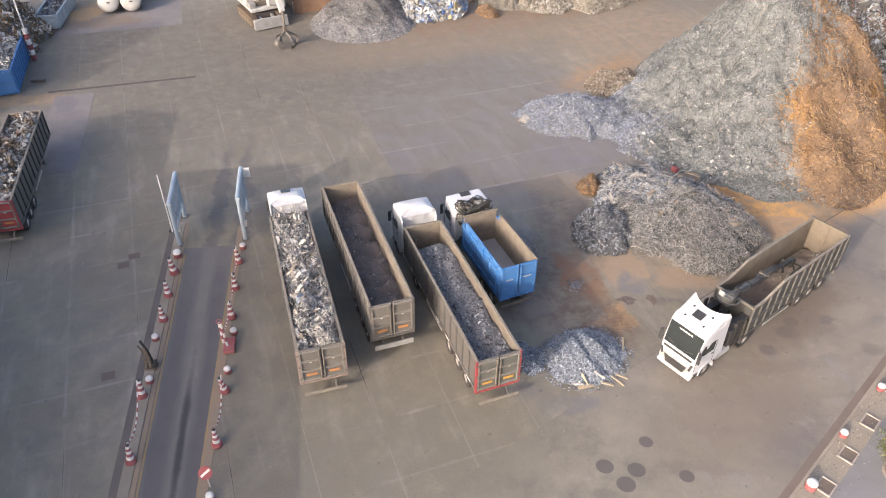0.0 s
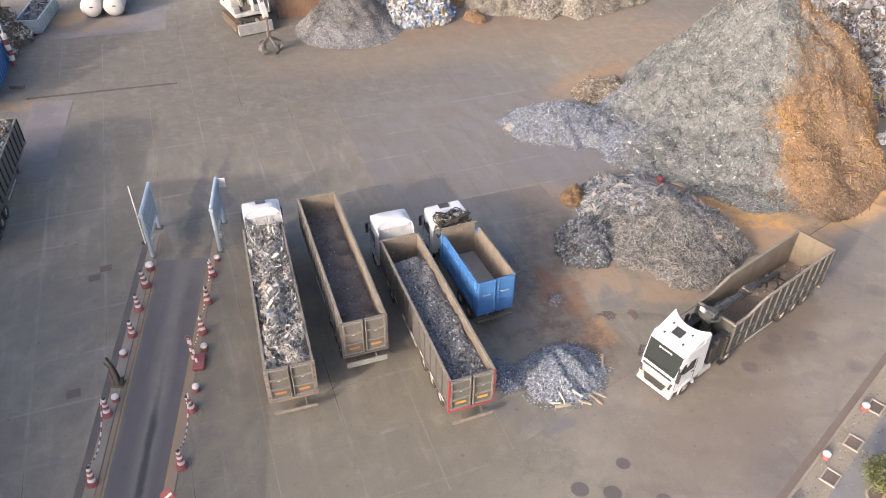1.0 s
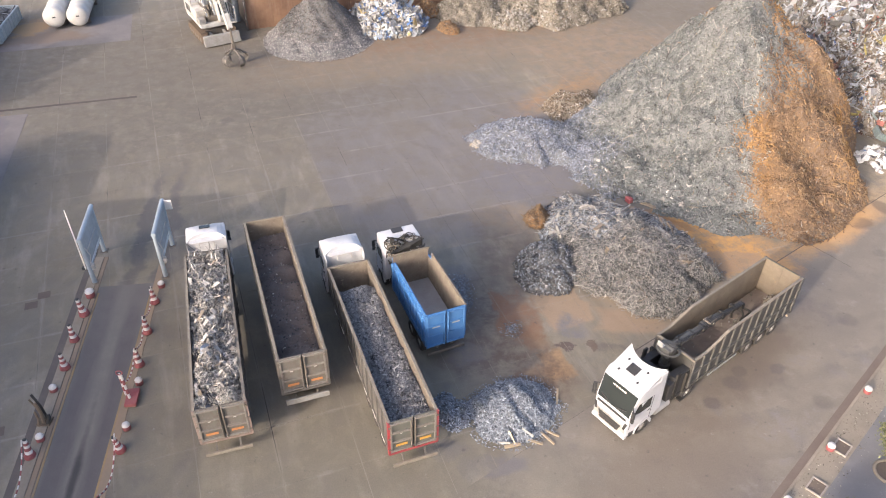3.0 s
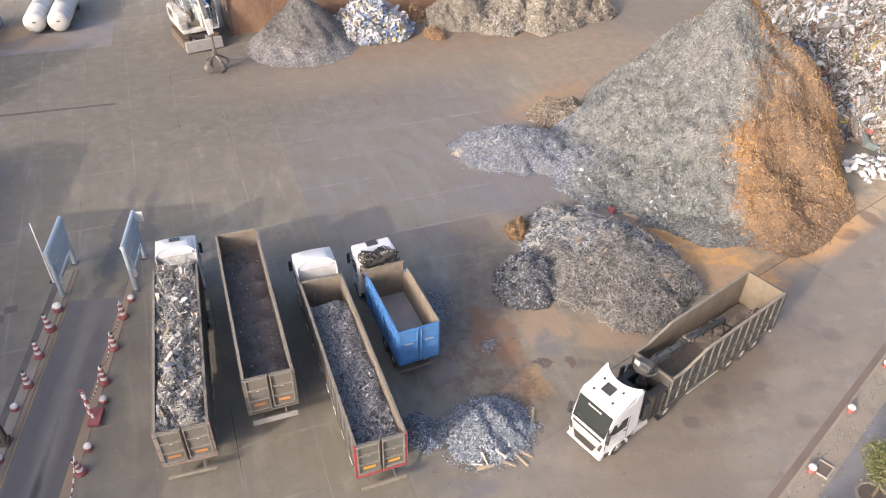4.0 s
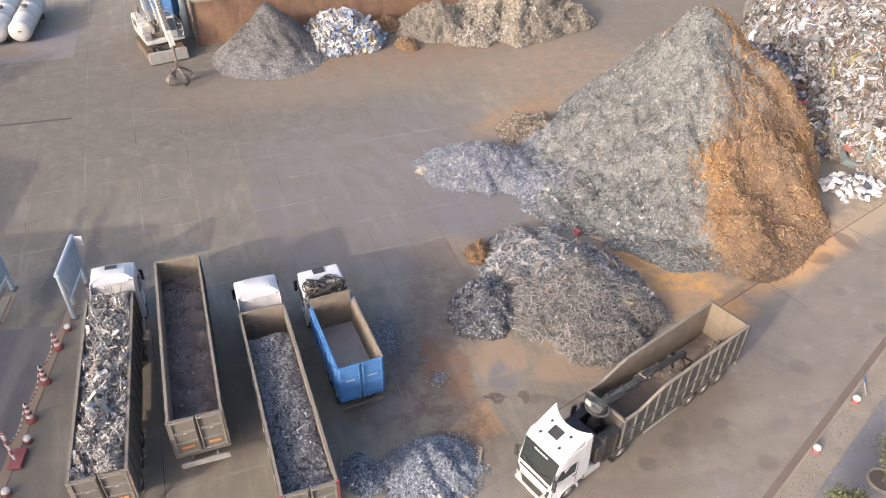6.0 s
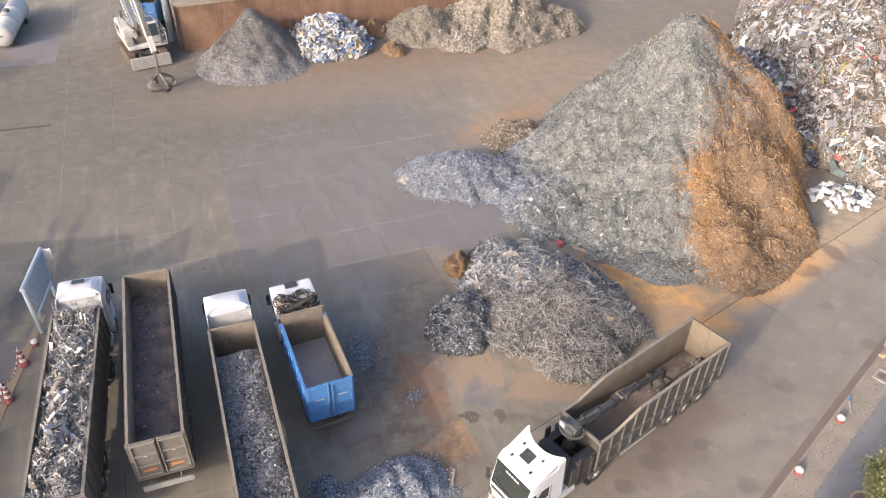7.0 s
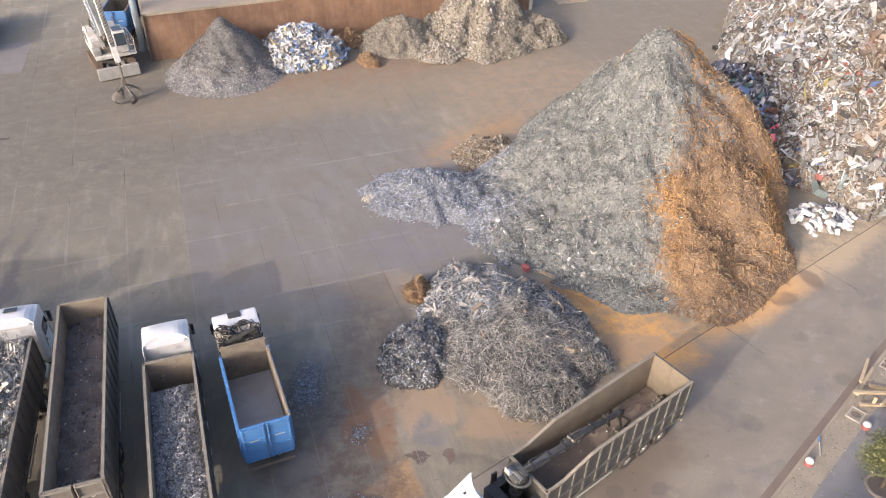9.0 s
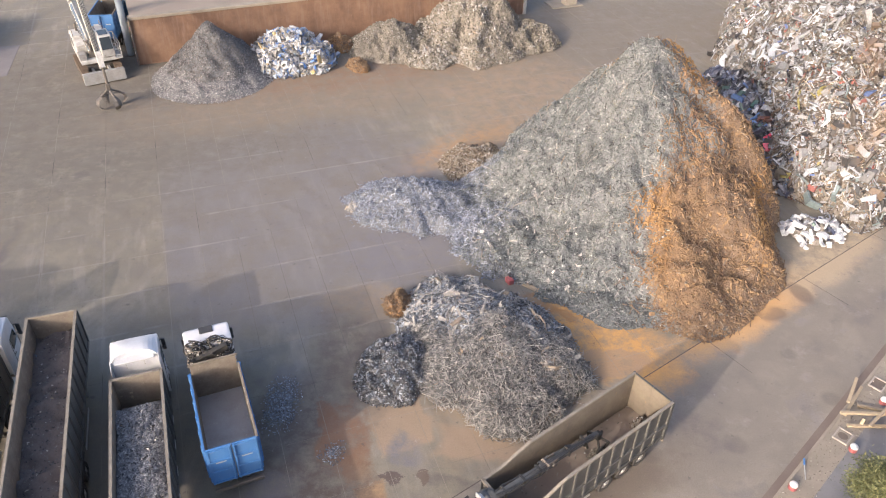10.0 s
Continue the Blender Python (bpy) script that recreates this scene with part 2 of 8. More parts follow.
GROUND_SPOTS = [
    # tint, amount, x, y, rx, ry, turn, soft, ragged
    (WET_SKYBLUE, 0.8, 4.5, 47.5, 5.5, 4.0, 0, 0.5, 0.4),
    ((0.28, 0.16, 0.075), 0.7, 3.2, 26.4, 1.7, 1.3, 10, 0.5, 0.9),
    (WET_SKYBLUE, 0.6, -41.0, 50.0, 5.0, 9.0, 20, 0.5, 0.6),
    ((0.132, 0.113, 0.089), 0.9, -8.0, 80.0, 65.0, 17.0, 20, 0.6, 0.4),
    ((0.165, 0.138, 0.106), 0.85, 30.0, 92.0, 25.0, 15.0, 20, 0.6, 0.4),
    ((0.13, 0.114, 0.092), 0.85, -28.0, 63.0, 26.0, 22.0, 20, 0.7, 0.5),
    ((0.128, 0.113, 0.092), 0.8, -16.0, 66.0, 26.0, 15.0, 20, 0.7, 0.5),
    (SAND, 0.55, -6.0, 71.0, 26.0, 7.0, 20, 0.7, 0.6),
    ((0.19, 0.127, 0.083), 0.85, -2.0, 77.0, 24.0, 5.0, 20, 0.7, 0.6),
    ((0.25, 0.185, 0.125), 0.8, 16.0, 72.0, 14.0, 13.0, 40, 0.6, 0.5),
    ((0.31, 0.185, 0.09), 0.75, 9.0, 63.0, 9.0, 3.0, 42, 0.8, 0.6),
    ((0.46, 0.25, 0.085), 1.0, 17.0, 39.4, 6.6, 3.7, -35, 0.45, 0.5),
    ((0.46, 0.28, 0.13), 0.95, 27.5, 42.5, 9.0, 2.4, 40, 0.6, 0.5),
    ((0.36, 0.28, 0.19), 0.85, 35.0, 48.5, 8.0, 2.6, 40, 0.5, 0.5),
    (SAND, 0.7, 11.0, 33.5, 7.5, 4.0, 20, 0.6, 0.8),
    (SAND, 0.6, 2.5, 42.5, 4.0, 2.2, 0, 0.6, 0.7),
    ((0.115, 0.09, 0.074), 0.75, 2.2, 36.5, 3.2, 7.0, 10, 0.6, 0.7),
    ((0.1, 0.076, 0.063), 0.9, -0.4, 30.6, 4.3, 6.0, 18, 0.5, 0.6),
    ((0.1, 0.07, 0.052), 0.8, 3.5, 27.0, 2.6, 3.2, 18, 0.6, 0.8),
    ((0.2, 0.11, 0.06), 0.75, 2.3, 31.2, 1.7, 3.2, 15, 0.5, 0.9),
    (WET_SKYBLUE, 0.85, 5.6, 30.6, 1.3, 1.0, 0, 0.6, 0.6),
    (WET_SKYBLUE, 0.6, -0.9, 28.2, 1.9, 1.1, 0, 0.7, 0.8),
    (WET_SKYBLUE, 0.5, -1.5, 35.2, 1.6, 2.0, 20, 0.7, 0.8),
    (OIL, 0.5, 8.0, 28.8, 3.0, 0.5, -8, 0.8, 0.5),
    ((0.15, 0.12, 0.092), 0.55, 9.5, 20.0, 9.0, 4.0, 35, 0.7, 0.7),
    ((0.13, 0.1, 0.076), 0.6, 15.5, 27.5, 10.0, 2.4, 42, 0.8, 0.7),
    ((0.09, 0.065, 0.055), 0.6, 28.9, 42.1, 1.3, 0.9, 20, 0.5, 0.8),
    ((0.09, 0.065, 0.055), 0.6, 31.4, 44.3, 0.8, 1.2, 20, 0.5, 0.8),
    ((0.17, 0.09, 0.05), 0.6, 1.2, 32.6, 0.7, 1.6, 15, 0.3, 0.9),
    ((0.07, 0.05, 0.045), 0.75, 4.9, 28.9, 0.5, 0.32, 30, 0.2, 0.6),
    ((0.1, 0.07, 0.05), 0.7, 6.3, 29.0, 0.75, 0.42, -20, 0.2, 0.9),
    ((0.11, 0.08, 0.065), 0.6, 3.7, 25.4, 0.35, 0.3, 0, 0.2, 0.5),
    ((0.13, 0.125, 0.142), 0.7, -2.6, 21.2, 1.5, 0.9, 0, 0.4, 0.8),
    ((0.13, 0.125, 0.142), 0.6, 0.2, 20.3, 2.2, 0.9, 10, 0.4, 0.8),
    # brown stroke on the ochre: the edge of the rod heap's shadow, painted in
    ((0.2, 0.105, 0.05), 0.7, 14.2, 42.3, 2.3, 0.6, -45, 0.3, 0.5),
    ((0.27, 0.19, 0.13), 0.8, 17.5, 37.2, 3.2, 1.2, 5, 0.3, 0.5),
    ((0.42, 0.25, 0.11), 0.8, 26.0, 41.2, 5.2, 1.0, 36, 0.35, 0.5),
    ((0.148, 0.134, 0.104), 0.75, -7.5, 18.5, 10.0, 7.0, 15, 0.5, 0.6),
    (OIL, 0.4, -21.9, 56.8, 0.7, 0.62, 0, 0.3, 0.12),
    (OIL, 0.4, -20.9, 58.6, 0.7, 0.62, 0, 0.3, 0.12),
    ((0.1, 0.092, 0.09), 0.7, -24.0, 39.5, 0.75, 11.0, 8.6, 0.6, 0.35),
    ((0.1, 0.092, 0.09), 0.7, -22.2, 39.8, 0.75, 11.0, 8.6, 0.6, 0.35),
    ((0.33, 0.215, 0.115), 0.6, -45.7, 55.7, 5.5, 1.5, 12, 0.5, 0.8),
    (OCHRE, 0.6, -48.0, 78.0, 6.0, 4.0, 20, 0.7, 0.7),
]
for x, y, r in ((1.4, 16.3, 0.62), (2.3, 15.25, 0.66), (3.0, 16.1, 0.62), (3.85, 17.85, 0.5), (5.5, 15.75, 0.52)):
    GROUND_SPOTS.append(((0.075, 0.066, 0.063), 0.8, x, y, r * 0.8, r * 0.74, 0, 0.14, 0.08))
for x, y, r in ((14.5, 26.2, 0.75), (12.7, 24.6, 0.7), (23.3, 31.6, 0.8), (18.5, 30.9, 0.8), (28.6, 38.5, 0.6), (19.0, 24.8, 0.7), (29.8, 35.0, 0.7)):
    GROUND_SPOTS.append((OIL, 0.3, x, y, r * 1.1, r, 0, 0.5, 0.25))


def past_joint(g, reach=1.0):
    """Whether a patch lies wholly past the skew joint, on the apron."""
    x, y, r = g[2] - 21.8, g[3] - 38.1, max(g[4], g[5]) * reach
    return x * 0.598 - y * 0.802 > r + (1.4 if x < -15 else 0.0)


STAINS = [
    ((0.09, 0.078, 0.07), 0.45, 14.97, 27.08, 0.62, 0.5, 20, 0.35, 0.5),
    ((0.1, 0.086, 0.076), 0.45, 14.2, 26.2, 0.7, 0.55, 0, 0.4, 0.5),
    ((0.09, 0.078, 0.07), 0.45, 12.64, 24.62, 0.55, 0.5, 0, 0.3, 0.5),
    ((0.1, 0.09, 0.088), 0.5, 17.3, 27.35, 0.6, 0.45, 30, 0.4, 0.6),
]


def apron_mat():
    """Blotched, jointless concrete along the gutter: damp grey clouds, pale scuffs, brown tracks."""
    m, N, L, B = node_mat("apron_concrete")
    pos = N.new("ShaderNodeNewGeometry").outputs["Position"]
    blot, wob, fine = noise_tex(N, L, pos, 0.2, 9, 0.68), noise_tex(N, L, pos, 0.4, 9, 0.76), noise_tex(N, L, pos, 14.0, 5, 0.7)
    col = ramp(N, L, blot, [(0.34, (0.138, 0.12, 0.109)), (0.45, (0.175, 0.152, 0.127)), (0.56, (0.212, 0.186, 0.153)), (0.68, (0.195, 0.176, 0.166))])
    olive = ramp(N, L, noise_tex(N, L, pos, 0.3, 7, 0.7), [(0.36, (0.14, 0.126, 0.104)), (0.5, (0.195, 0.173, 0.136)), (0.66, (0.232, 0.204, 0.158))])
    col = mix_rgb(N, L, spot_mask(N, L, pos, -2.0, 10.0, 15.0, 18.0, 0, 0.6, 0.4, wobble=wob), col, olive)
    pale = ramp(N, L, noise_tex(N, L, pos, 0.5, 8, 0.75), [(0.56, 0.0), (0.7, 1.0)])
    col = mix_rgb(N, L, maths(N, L, "MULTIPLY", pale, 0.35), col, (0.31, 0.285, 0.26))
    for cx, cy, pitch, amount, tone in ((10.0, 60.0, 2.4, 0.3, (0.12, 0.105, 0.095)), (60.0, -4.0, 3.1, 0.25, (0.13, 0.112, 0.1))):
        far = N.new("ShaderNodeVectorMath")
        far.operation = "DISTANCE"
        far.inputs[1].default_value = (cx, cy, 0)
        L.new(pos, far.inputs[0])
        ph = maths(N, L, "ADD", maths(N, L, "DIVIDE", far.outputs["Value"], pitch), maths(N, L, "MULTIPLY", wob, 1.8))
        line = ramp(N, L, maths(N, L, "SINE", maths(N, L, "MULTIPLY", ph, 6.283)), [(0.3, 0.0), (0.95, 1.0)])
        line = maths(N, L, "MULTIPLY", line, ramp(N, L, blot, [(0.45, 0.0), (0.58, 1.0)]))
        col = mix_rgb(N, L, maths(N, L, "MULTIPLY", line, amount), col, tone)
    for tint, amount, *spot in [g for g in GROUND_SPOTS if past_joint(g, -1.0)] + STAINS:
        col = mix_rgb(N, L, maths(N, L, "MULTIPLY", spot_mask(N, L, pos, *spot, wobble=wob), amount), col, tint)
    scuff = ramp(N, L, noise_tex(N, L, pos, 1.7, 8, 0.78), [(0.62, 0.0), (0.74, 1.0)])
    col = mix_rgb(N, L, maths(N, L, "MULTIPLY", scuff, 0.55), col, (0.42, 0.39, 0.35))
    drip = ramp(N, L, noise_tex(N, L, pos, 2.6, 3, 0.5), [(0.26, 1.0), (0.33, 0.0)])
    col = mix_rgb(N, L, maths(N, L, "MULTIPLY", drip, 0.4), col, (0.06, 0.056, 0.055))
    col = mix_rgb(N, L, 0.35, col, ramp(N, L, fine, [(0.2, 0.35), (0.8, 1.4)]), "MULTIPLY")
    L.new(col, B.inputs["Base Color"])
    L.new(ramp(N, L, blot, [(0.35, 0.6), (0.6, 0.88)]), B.inputs["Roughness"])
    bump(N, L, B, fine, 0.2, 0.01)
    return m


CONCRETE, APRON = concrete_mat(), apron_mat()


def lane_mat():
    """Lane asphalt: two dark wheel tracks, a dusty middle and a black oil streak."""
    m, N, L, B = node_mat("lane_asphalt")
    pos = N.new("ShaderNodeNewGeometry").outputs["Position"]
    mp = N.new("ShaderNodeMapping")
    mp.vector_type = "TEXTURE"
    mp.inputs["Location"].default_value, mp.inputs["Rotation"].default_value = (-25.55, 37.0, 0), (0, 0, radians(-81.4))
    L.new(pos, mp.inputs["Vector"])
    xyz = N.new("ShaderNodeSeparateXYZ")
    L.new(mp.outputs[0], xyz.inputs[0])
    st = N.new("ShaderNodeMapping")
    st.inputs["Scale"].default_value = (0.12, 1.0, 1.0)
    L.new(mp.outputs[0], st.inputs["Vector"])
    streak, mid, fine = noise_tex(N, L, st.outputs[0], 1.4, 6, 0.65), noise_tex(N, L, pos, 0.5, 6, 0.65), noise_tex(N, L, pos, 18.0, 5, 0.7)
    across = maths(N, L, "ADD", maths(N, L, "DIVIDE", xyz.outputs["Y"], 3.45), maths(N, L, "MULTIPLY", maths(N, L, "SUBTRACT", streak, 0.5), 0.22))
    dust = ramp(N, L, across, [(0.0, 0.75), (0.12, 0.2), (0.3, 0.12), (0.46, 0.85), (0.58, 0.8), (0.72, 0.12), (0.88, 0.2), (1.0, 0.7)])
    col = mix_rgb(N, L, dust, (0.078, 0.072, 0.077), (0.185, 0.168, 0.152))
    col = mix_rgb(N, L, ramp(N, L, mid, [(0.4, 0.5), (0.62, 0.0)]), col, (0.115, 0.108, 0.106))
    entry = ramp(N, L, maths(N, L, "ADD", maths(N, L, "DIVIDE", xyz.outputs["X"], 30.0), maths(N, L, "MULTIPLY", maths(N, L, "SUBTRACT", mid, 0.5), 0.25)), [(0.1, 0.7), (0.3, 0.0)])
    col = mix_rgb(N, L, entry, col, (0.15, 0.137, 0.128))
    oil = maths(N, L, "MULTIPLY", spot_mask(N, L, pos, -20.75, 17.5, 0.32, 7.5, 8.6, 0.8, 0.6), 0.85)
    col = mix_rgb(N, L, oil, col, (0.035, 0.034, 0.036))
    col = mix_rgb(N, L, 0.3, col, ramp(N, L, fine, [(0.2, 0.4), (0.8, 1.35)]), "MULTIPLY")
    L.new(col, B.inputs["Base Color"])
    B.inputs["Roughness"].default_value = 0.85
    bump(N, L, B, fine, 0.3, 0.01)
    return m


ASPHALT = lane_mat()
def pad_mat():
    """Violet-grey pad with brown dirt, ochre mud and a wet stain."""
    m, N, L, B = node_mat("weathered_pad")
    pos = N.new("ShaderNodeNewGeometry").outputs["Position"]
    wob, fine = noise_tex(N, L, pos, 0.5, 7, 0.68), noise_tex(N, L, pos, 11.0, 5, 0.7)
    col = ramp(N, L, wob, [(0.35, (0.157, 0.139, 0.134)), (0.55, (0.183, 0.164, 0.157)), (0.7, (0.205, 0.184, 0.168))])
    for tint, amount, *spot in (((0.17, 0.125, 0.09), 0.75, -46.8, 74.3, 7.0, 2.2, 15, 0.5, 0.8), ((0.33, 0.215, 0.1), 0.75, -48.6, 77.1, 2.6, 3.0, 15, 0.5, 0.9), ((0.13, 0.12, 0.133), 0.5, -41.8, 54.8, 1.2, 2.6, 15, 0.5, 0.9)):
        col = mix_rgb(N, L, maths(N, L, "MULTIPLY", spot_mask(N, L, pos, *spot, wobble=wob), amount), col, tint)
    col = mix_rgb(N, L, 0.3, col, ramp(N, L, fine, [(0.2, 0.5), (0.8, 1.3)]), "MULTIPLY")
    L.new(col, B.inputs["Base Color"])
    B.inputs["Roughness"].default_value = 0.8
    return m


PLATE_VIOLET = pad_mat()
TRACK_RUST = paint("muddy_track", (0.15, 0.105, 0.07), (0.07, 0.055, 0.045), 0.6, 2.0, 0.8, 0.2, 10, 0.2)
PLATFORM = paint("platform_dirt", (0.235, 0.185, 0.15), (0.3, 0.26, 0.21), 0.6, 0.25, 0.9, 0, 7, 0.3)
def joint_mat():
    """Dirt in the slab joints, black and open in some stretches, filled with dust in others."""
    m, N, L, B = node_mat("joint_dirt")
    pos = N.new("ShaderNodeNewGeometry").outputs["Position"]
    fill = ramp(N, L, noise_tex(N, L, pos, 0.11, 5, 0.6), [(0.5, (0.215, 0.19, 0.155)), (0.62, (0.055, 0.048, 0.042))])
    damp = spot_mask(N, L, pos, 4.0, 46.0, 13.0, 14.0, 20, 0.3, 0.3, 0.15)
    L.new(mix_rgb(N, L, maths(N, L, "MULTIPLY", damp, 0.75), fill, (0.085, 0.075, 0.066)), B.inputs["Base Color"])
    B.inputs["Roughness"].default_value = 0.95
    return m


JOINT = joint_mat()
KERB = paint("kerb_concrete", (0.3, 0.26, 0.21), (0.19, 0.16, 0.125), 0.7, 0.5, 0.85)
KERB_TAN = paint("dusty_kerb", (0.28, 0.2, 0.135), (0.2, 0.165, 0.13), 0.8, 0.7, 0.9)
GUTTER_DARK = paint("channel_dirt", (0.085, 0.076, 0.072), (0.15, 0.128, 0.11), 0.7, 0.5, 0.9)
GUTTER = paint("gutter_dirt", (0.14, 0.106, 0.088), (0.19, 0.155, 0.13), 0.6, 0.6, 0.9)
YELLOW_LINE = paint("faded_yellow_paint", (0.34, 0.225, 0.09), (0.2, 0.165, 0.13), 0.8, 0.8, 0.8)
PAVING = paint("paving", (0.29, 0.25, 0.2), (0.2, 0.172, 0.138), 0.6, 0.7, 0.85, 0, 12, 0.3, (0.13, 0.11, 0.09))
VERGE = paint("verge_asphalt", (0.2, 0.195, 0.2), (0.135, 0.13, 0.132), 0.6, 0.5, 0.9, 0, 14, 0.3, (0.26, 0.25, 0.245))
SOIL = paint("verge_soil", (0.16, 0.125, 0.1), (0.095, 0.078, 0.066), 0.7, 0.4, 0.95, 0, 8, 0.5)
WHITE = paint("white_cab_paint", (0.56, 0.56, 0.575), (0.34, 0.33, 0.325), 0.35, 0.9, 0.32, 0, 9, 0.0)
WHITE_DIRTY = paint("white_machine_paint", (0.56, 0.55, 0.525), (0.22, 0.195, 0.16), 0.65, 1.6, 0.4, 0, 9, 0.05, (0.2, 0.155, 0.11))
GREY_BODY = paint("grey_body_paint", (0.19, 0.178, 0.16), (0.27, 0.21, 0.15), 0.6, 1.1, 0.55, 0.1, 10, 0.1, (0.2, 0.12, 0.07))
FLOOR_DUST = paint("brown_floor_dust", (0.175, 0.14, 0.118), (0.24, 0.195, 0.15), 0.6, 0.6, 0.9, 0, 6, 0.3)
PANEL_DARK = paint("dark_side_panels", (0.062, 0.061, 0.059), (0.095, 0.085, 0.074), 0.5, 1.0, 0.55, 0.1, 8, 0.1)
RIB_GREY = paint("rib_grey", (0.092, 0.09, 0.086), (0.125, 0.115, 0.1), 0.5, 1.2, 0.55, 0.1, 8, 0.1)
# worn ribs, paler than the doors in place of shade in the recesses
RIB_LIGHT = paint("worn_door_rib", (0.215, 0.21, 0.19), (0.14, 0.1, 0.082), 0.6, 2.2, 0.55, 0.1, 9, 0.1)
SIDE_GREY = paint("trailer_side_grey", (0.098, 0.095, 0.091), (0.13, 0.115, 0.1), 0.5, 1.0, 0.55, 0.1, 8, 0.1)
# dark trailer body; on the two grey trailers it includes their sides' shade
DARK_BODY = paint("dark_body_tone", (0.105, 0.101, 0.098), (0.17, 0.136, 0.102), 0.5, 1.0, 0.5, 0.1, 10, 0.1)
DOOR_GREY = paint("door_grey_paint", (0.135, 0.138, 0.122), (0.12, 0.088, 0.074), 0.7, 1.6, 0.55, 0.1, 6, 0.1, (0.3, 0.29, 0.265))
FRAME_RUST = paint("rusty_pink_frame", (0.27, 0.215, 0.19), (0.17, 0.11, 0.085), 0.7, 1.8, 0.6, 0.1, 8, 0.1, (0.33, 0.31, 0.28))
REFLECT_YELLOW = paint("yellow_reflector", (0.55, 0.3, 0.05), (0.4, 0.2, 0.06), 0.3, 4.0, 0.4)
DOOR_DARK = paint("door_dark_paint", (0.095, 0.1, 0.088), (0.16, 0.14, 0.115), 0.5, 1.0, 0.5, 0.1, 6, 0.1)
TAN_IN = paint("dusty_steel", (0.225, 0.19, 0.15), (0.12, 0.097, 0.076), 0.85, 1.5, 0.75, 0.1, 7, 0.15, (0.32, 0.265, 0.2))
BARE_FLOOR = paint("scoured_steel_floor", (0.4, 0.395, 0.4), (0.27, 0.24, 0.215), 0.5, 0.7, 0.38, 0.3, 8, 0.15, (0.468, 0.4554, 0.4356))
RAIL = paint("worn_rail", (0.26, 0.228, 0.185), (0.16, 0.128, 0.098), 0.6, 2.0, 0.6, 0.2, 12, 0.1)
BLUE = paint("blue_paint", (0.036, 0.145, 0.36), (0.11, 0.185, 0.3), 0.4, 1.0, 0.45, 0, 9, 0.05, (0.2, 0.26, 0.36))
RED = paint("red_paint", (0.3, 0.03, 0.038), (0.2, 0.08, 0.075), 0.5, 2.0, 0.5)
RED_DULL = paint("faded_red_plastic", (0.26, 0.05, 0.055), (0.26, 0.13, 0.125), 0.6, 3.0, 0.6)
WHITE_PLASTIC = paint("white_band", (0.7, 0.675, 0.64), (0.42, 0.38, 0.34), 0.45, 3.0, 0.55)
ORANGE = paint("orange_reflector", (0.46, 0.19, 0.06), (0.3, 0.16, 0.09), 0.4, 4.0, 0.4)
RUBBER = paint("tyre_rubber", (0.028, 0.027, 0.026), (0.12, 0.1, 0.085), 0.5, 2.0, 0.85)
RIM = paint("rim_paint", (0.5, 0.48, 0.45), (0.2, 0.17, 0.14), 0.5, 3.0, 0.5, 0.3)
STEEL = paint("grimy_steel", (0.13, 0.12, 0.11), (0.2, 0.15, 0.1), 0.5, 2.5, 0.5, 0.4, 14, 0.1)
ALU = paint("dull_aluminium", (0.5, 0.49, 0.47), (0.33, 0.3, 0.26), 0.4, 2.0, 0.45, 0.4)
GALV = paint("blue_grey_steel_paint", (0.36, 0.42, 0.47), (0.28, 0.29, 0.29), 0.4, 1.5, 0.45, 0.1)
BLADE = paint("grey_blade_paint", (0.3, 0.295, 0.285), (0.16, 0.14, 0.12), 0.6, 1.5, 0.6, 0.1)
PIT_RIM = paint("pit_rim_concrete", (0.38, 0.335, 0.3), (0.25, 0.215, 0.185), 0.5, 1.5, 0.85)
CLAW = paint("scoured_claw_steel", (0.158, 0.143, 0.128), (0.075, 0.06, 0.0488), 0.6, 2.0, 0.5, 0.3)
TANGLE = paint("grimy_crane_steel", (0.022, 0.021, 0.02), (0.06, 0.053, 0.043), 0.45, 3.0, 0.6, 0.2)
CRANE_GREY = paint("worn_crane_paint", (0.11, 0.108, 0.102), (0.055, 0.05, 0.045), 0.6, 2.5, 0.5, 0.2, 12, 0.1, (0.2, 0.17, 0.14))
RUST_IN = paint("stained_trailer_lining", (0.2, 0.163, 0.12), (0.12, 0.1, 0.08), 0.75, 0.9, 0.8, 0.1, 6, 0.15, (0.3, 0.19, 0.1))
SLOT = paint("slot_dirt", (0.06, 0.05, 0.045), (0.12, 0.1, 0.085), 0.6, 0.6, 0.9)
CHROME = paint("hydraulic_chrome", (0.6, 0.6, 0.6), (0.4, 0.4, 0.38), 0.2, 3.0, 0.2, 0.9)
BLACK = paint("black_plastic", (0.025, 0.025, 0.027), (0.08, 0.075, 0.07), 0.4, 3.0, 0.5)
WOOD = paint("pale_timber", (0.4, 0.32, 0.215), (0.26, 0.2, 0.14), 0.6, 3.0, 0.7, 0, 15, 0.15)
BARK = paint("bark", (0.16, 0.12, 0.085), (0.09, 0.07, 0.05), 0.5, 4.0, 0.9, 0, 20, 0.4)
TANK = paint("white_tank_paint", (0.52, 0.515, 0.5), (0.34, 0.3, 0.25), 0.5, 0.7, 0.4)
BUILDING = paint("render_wall", (0.5, 0.47, 0.42), (0.36, 0.33, 0.29), 0.4, 0.4, 0.9)


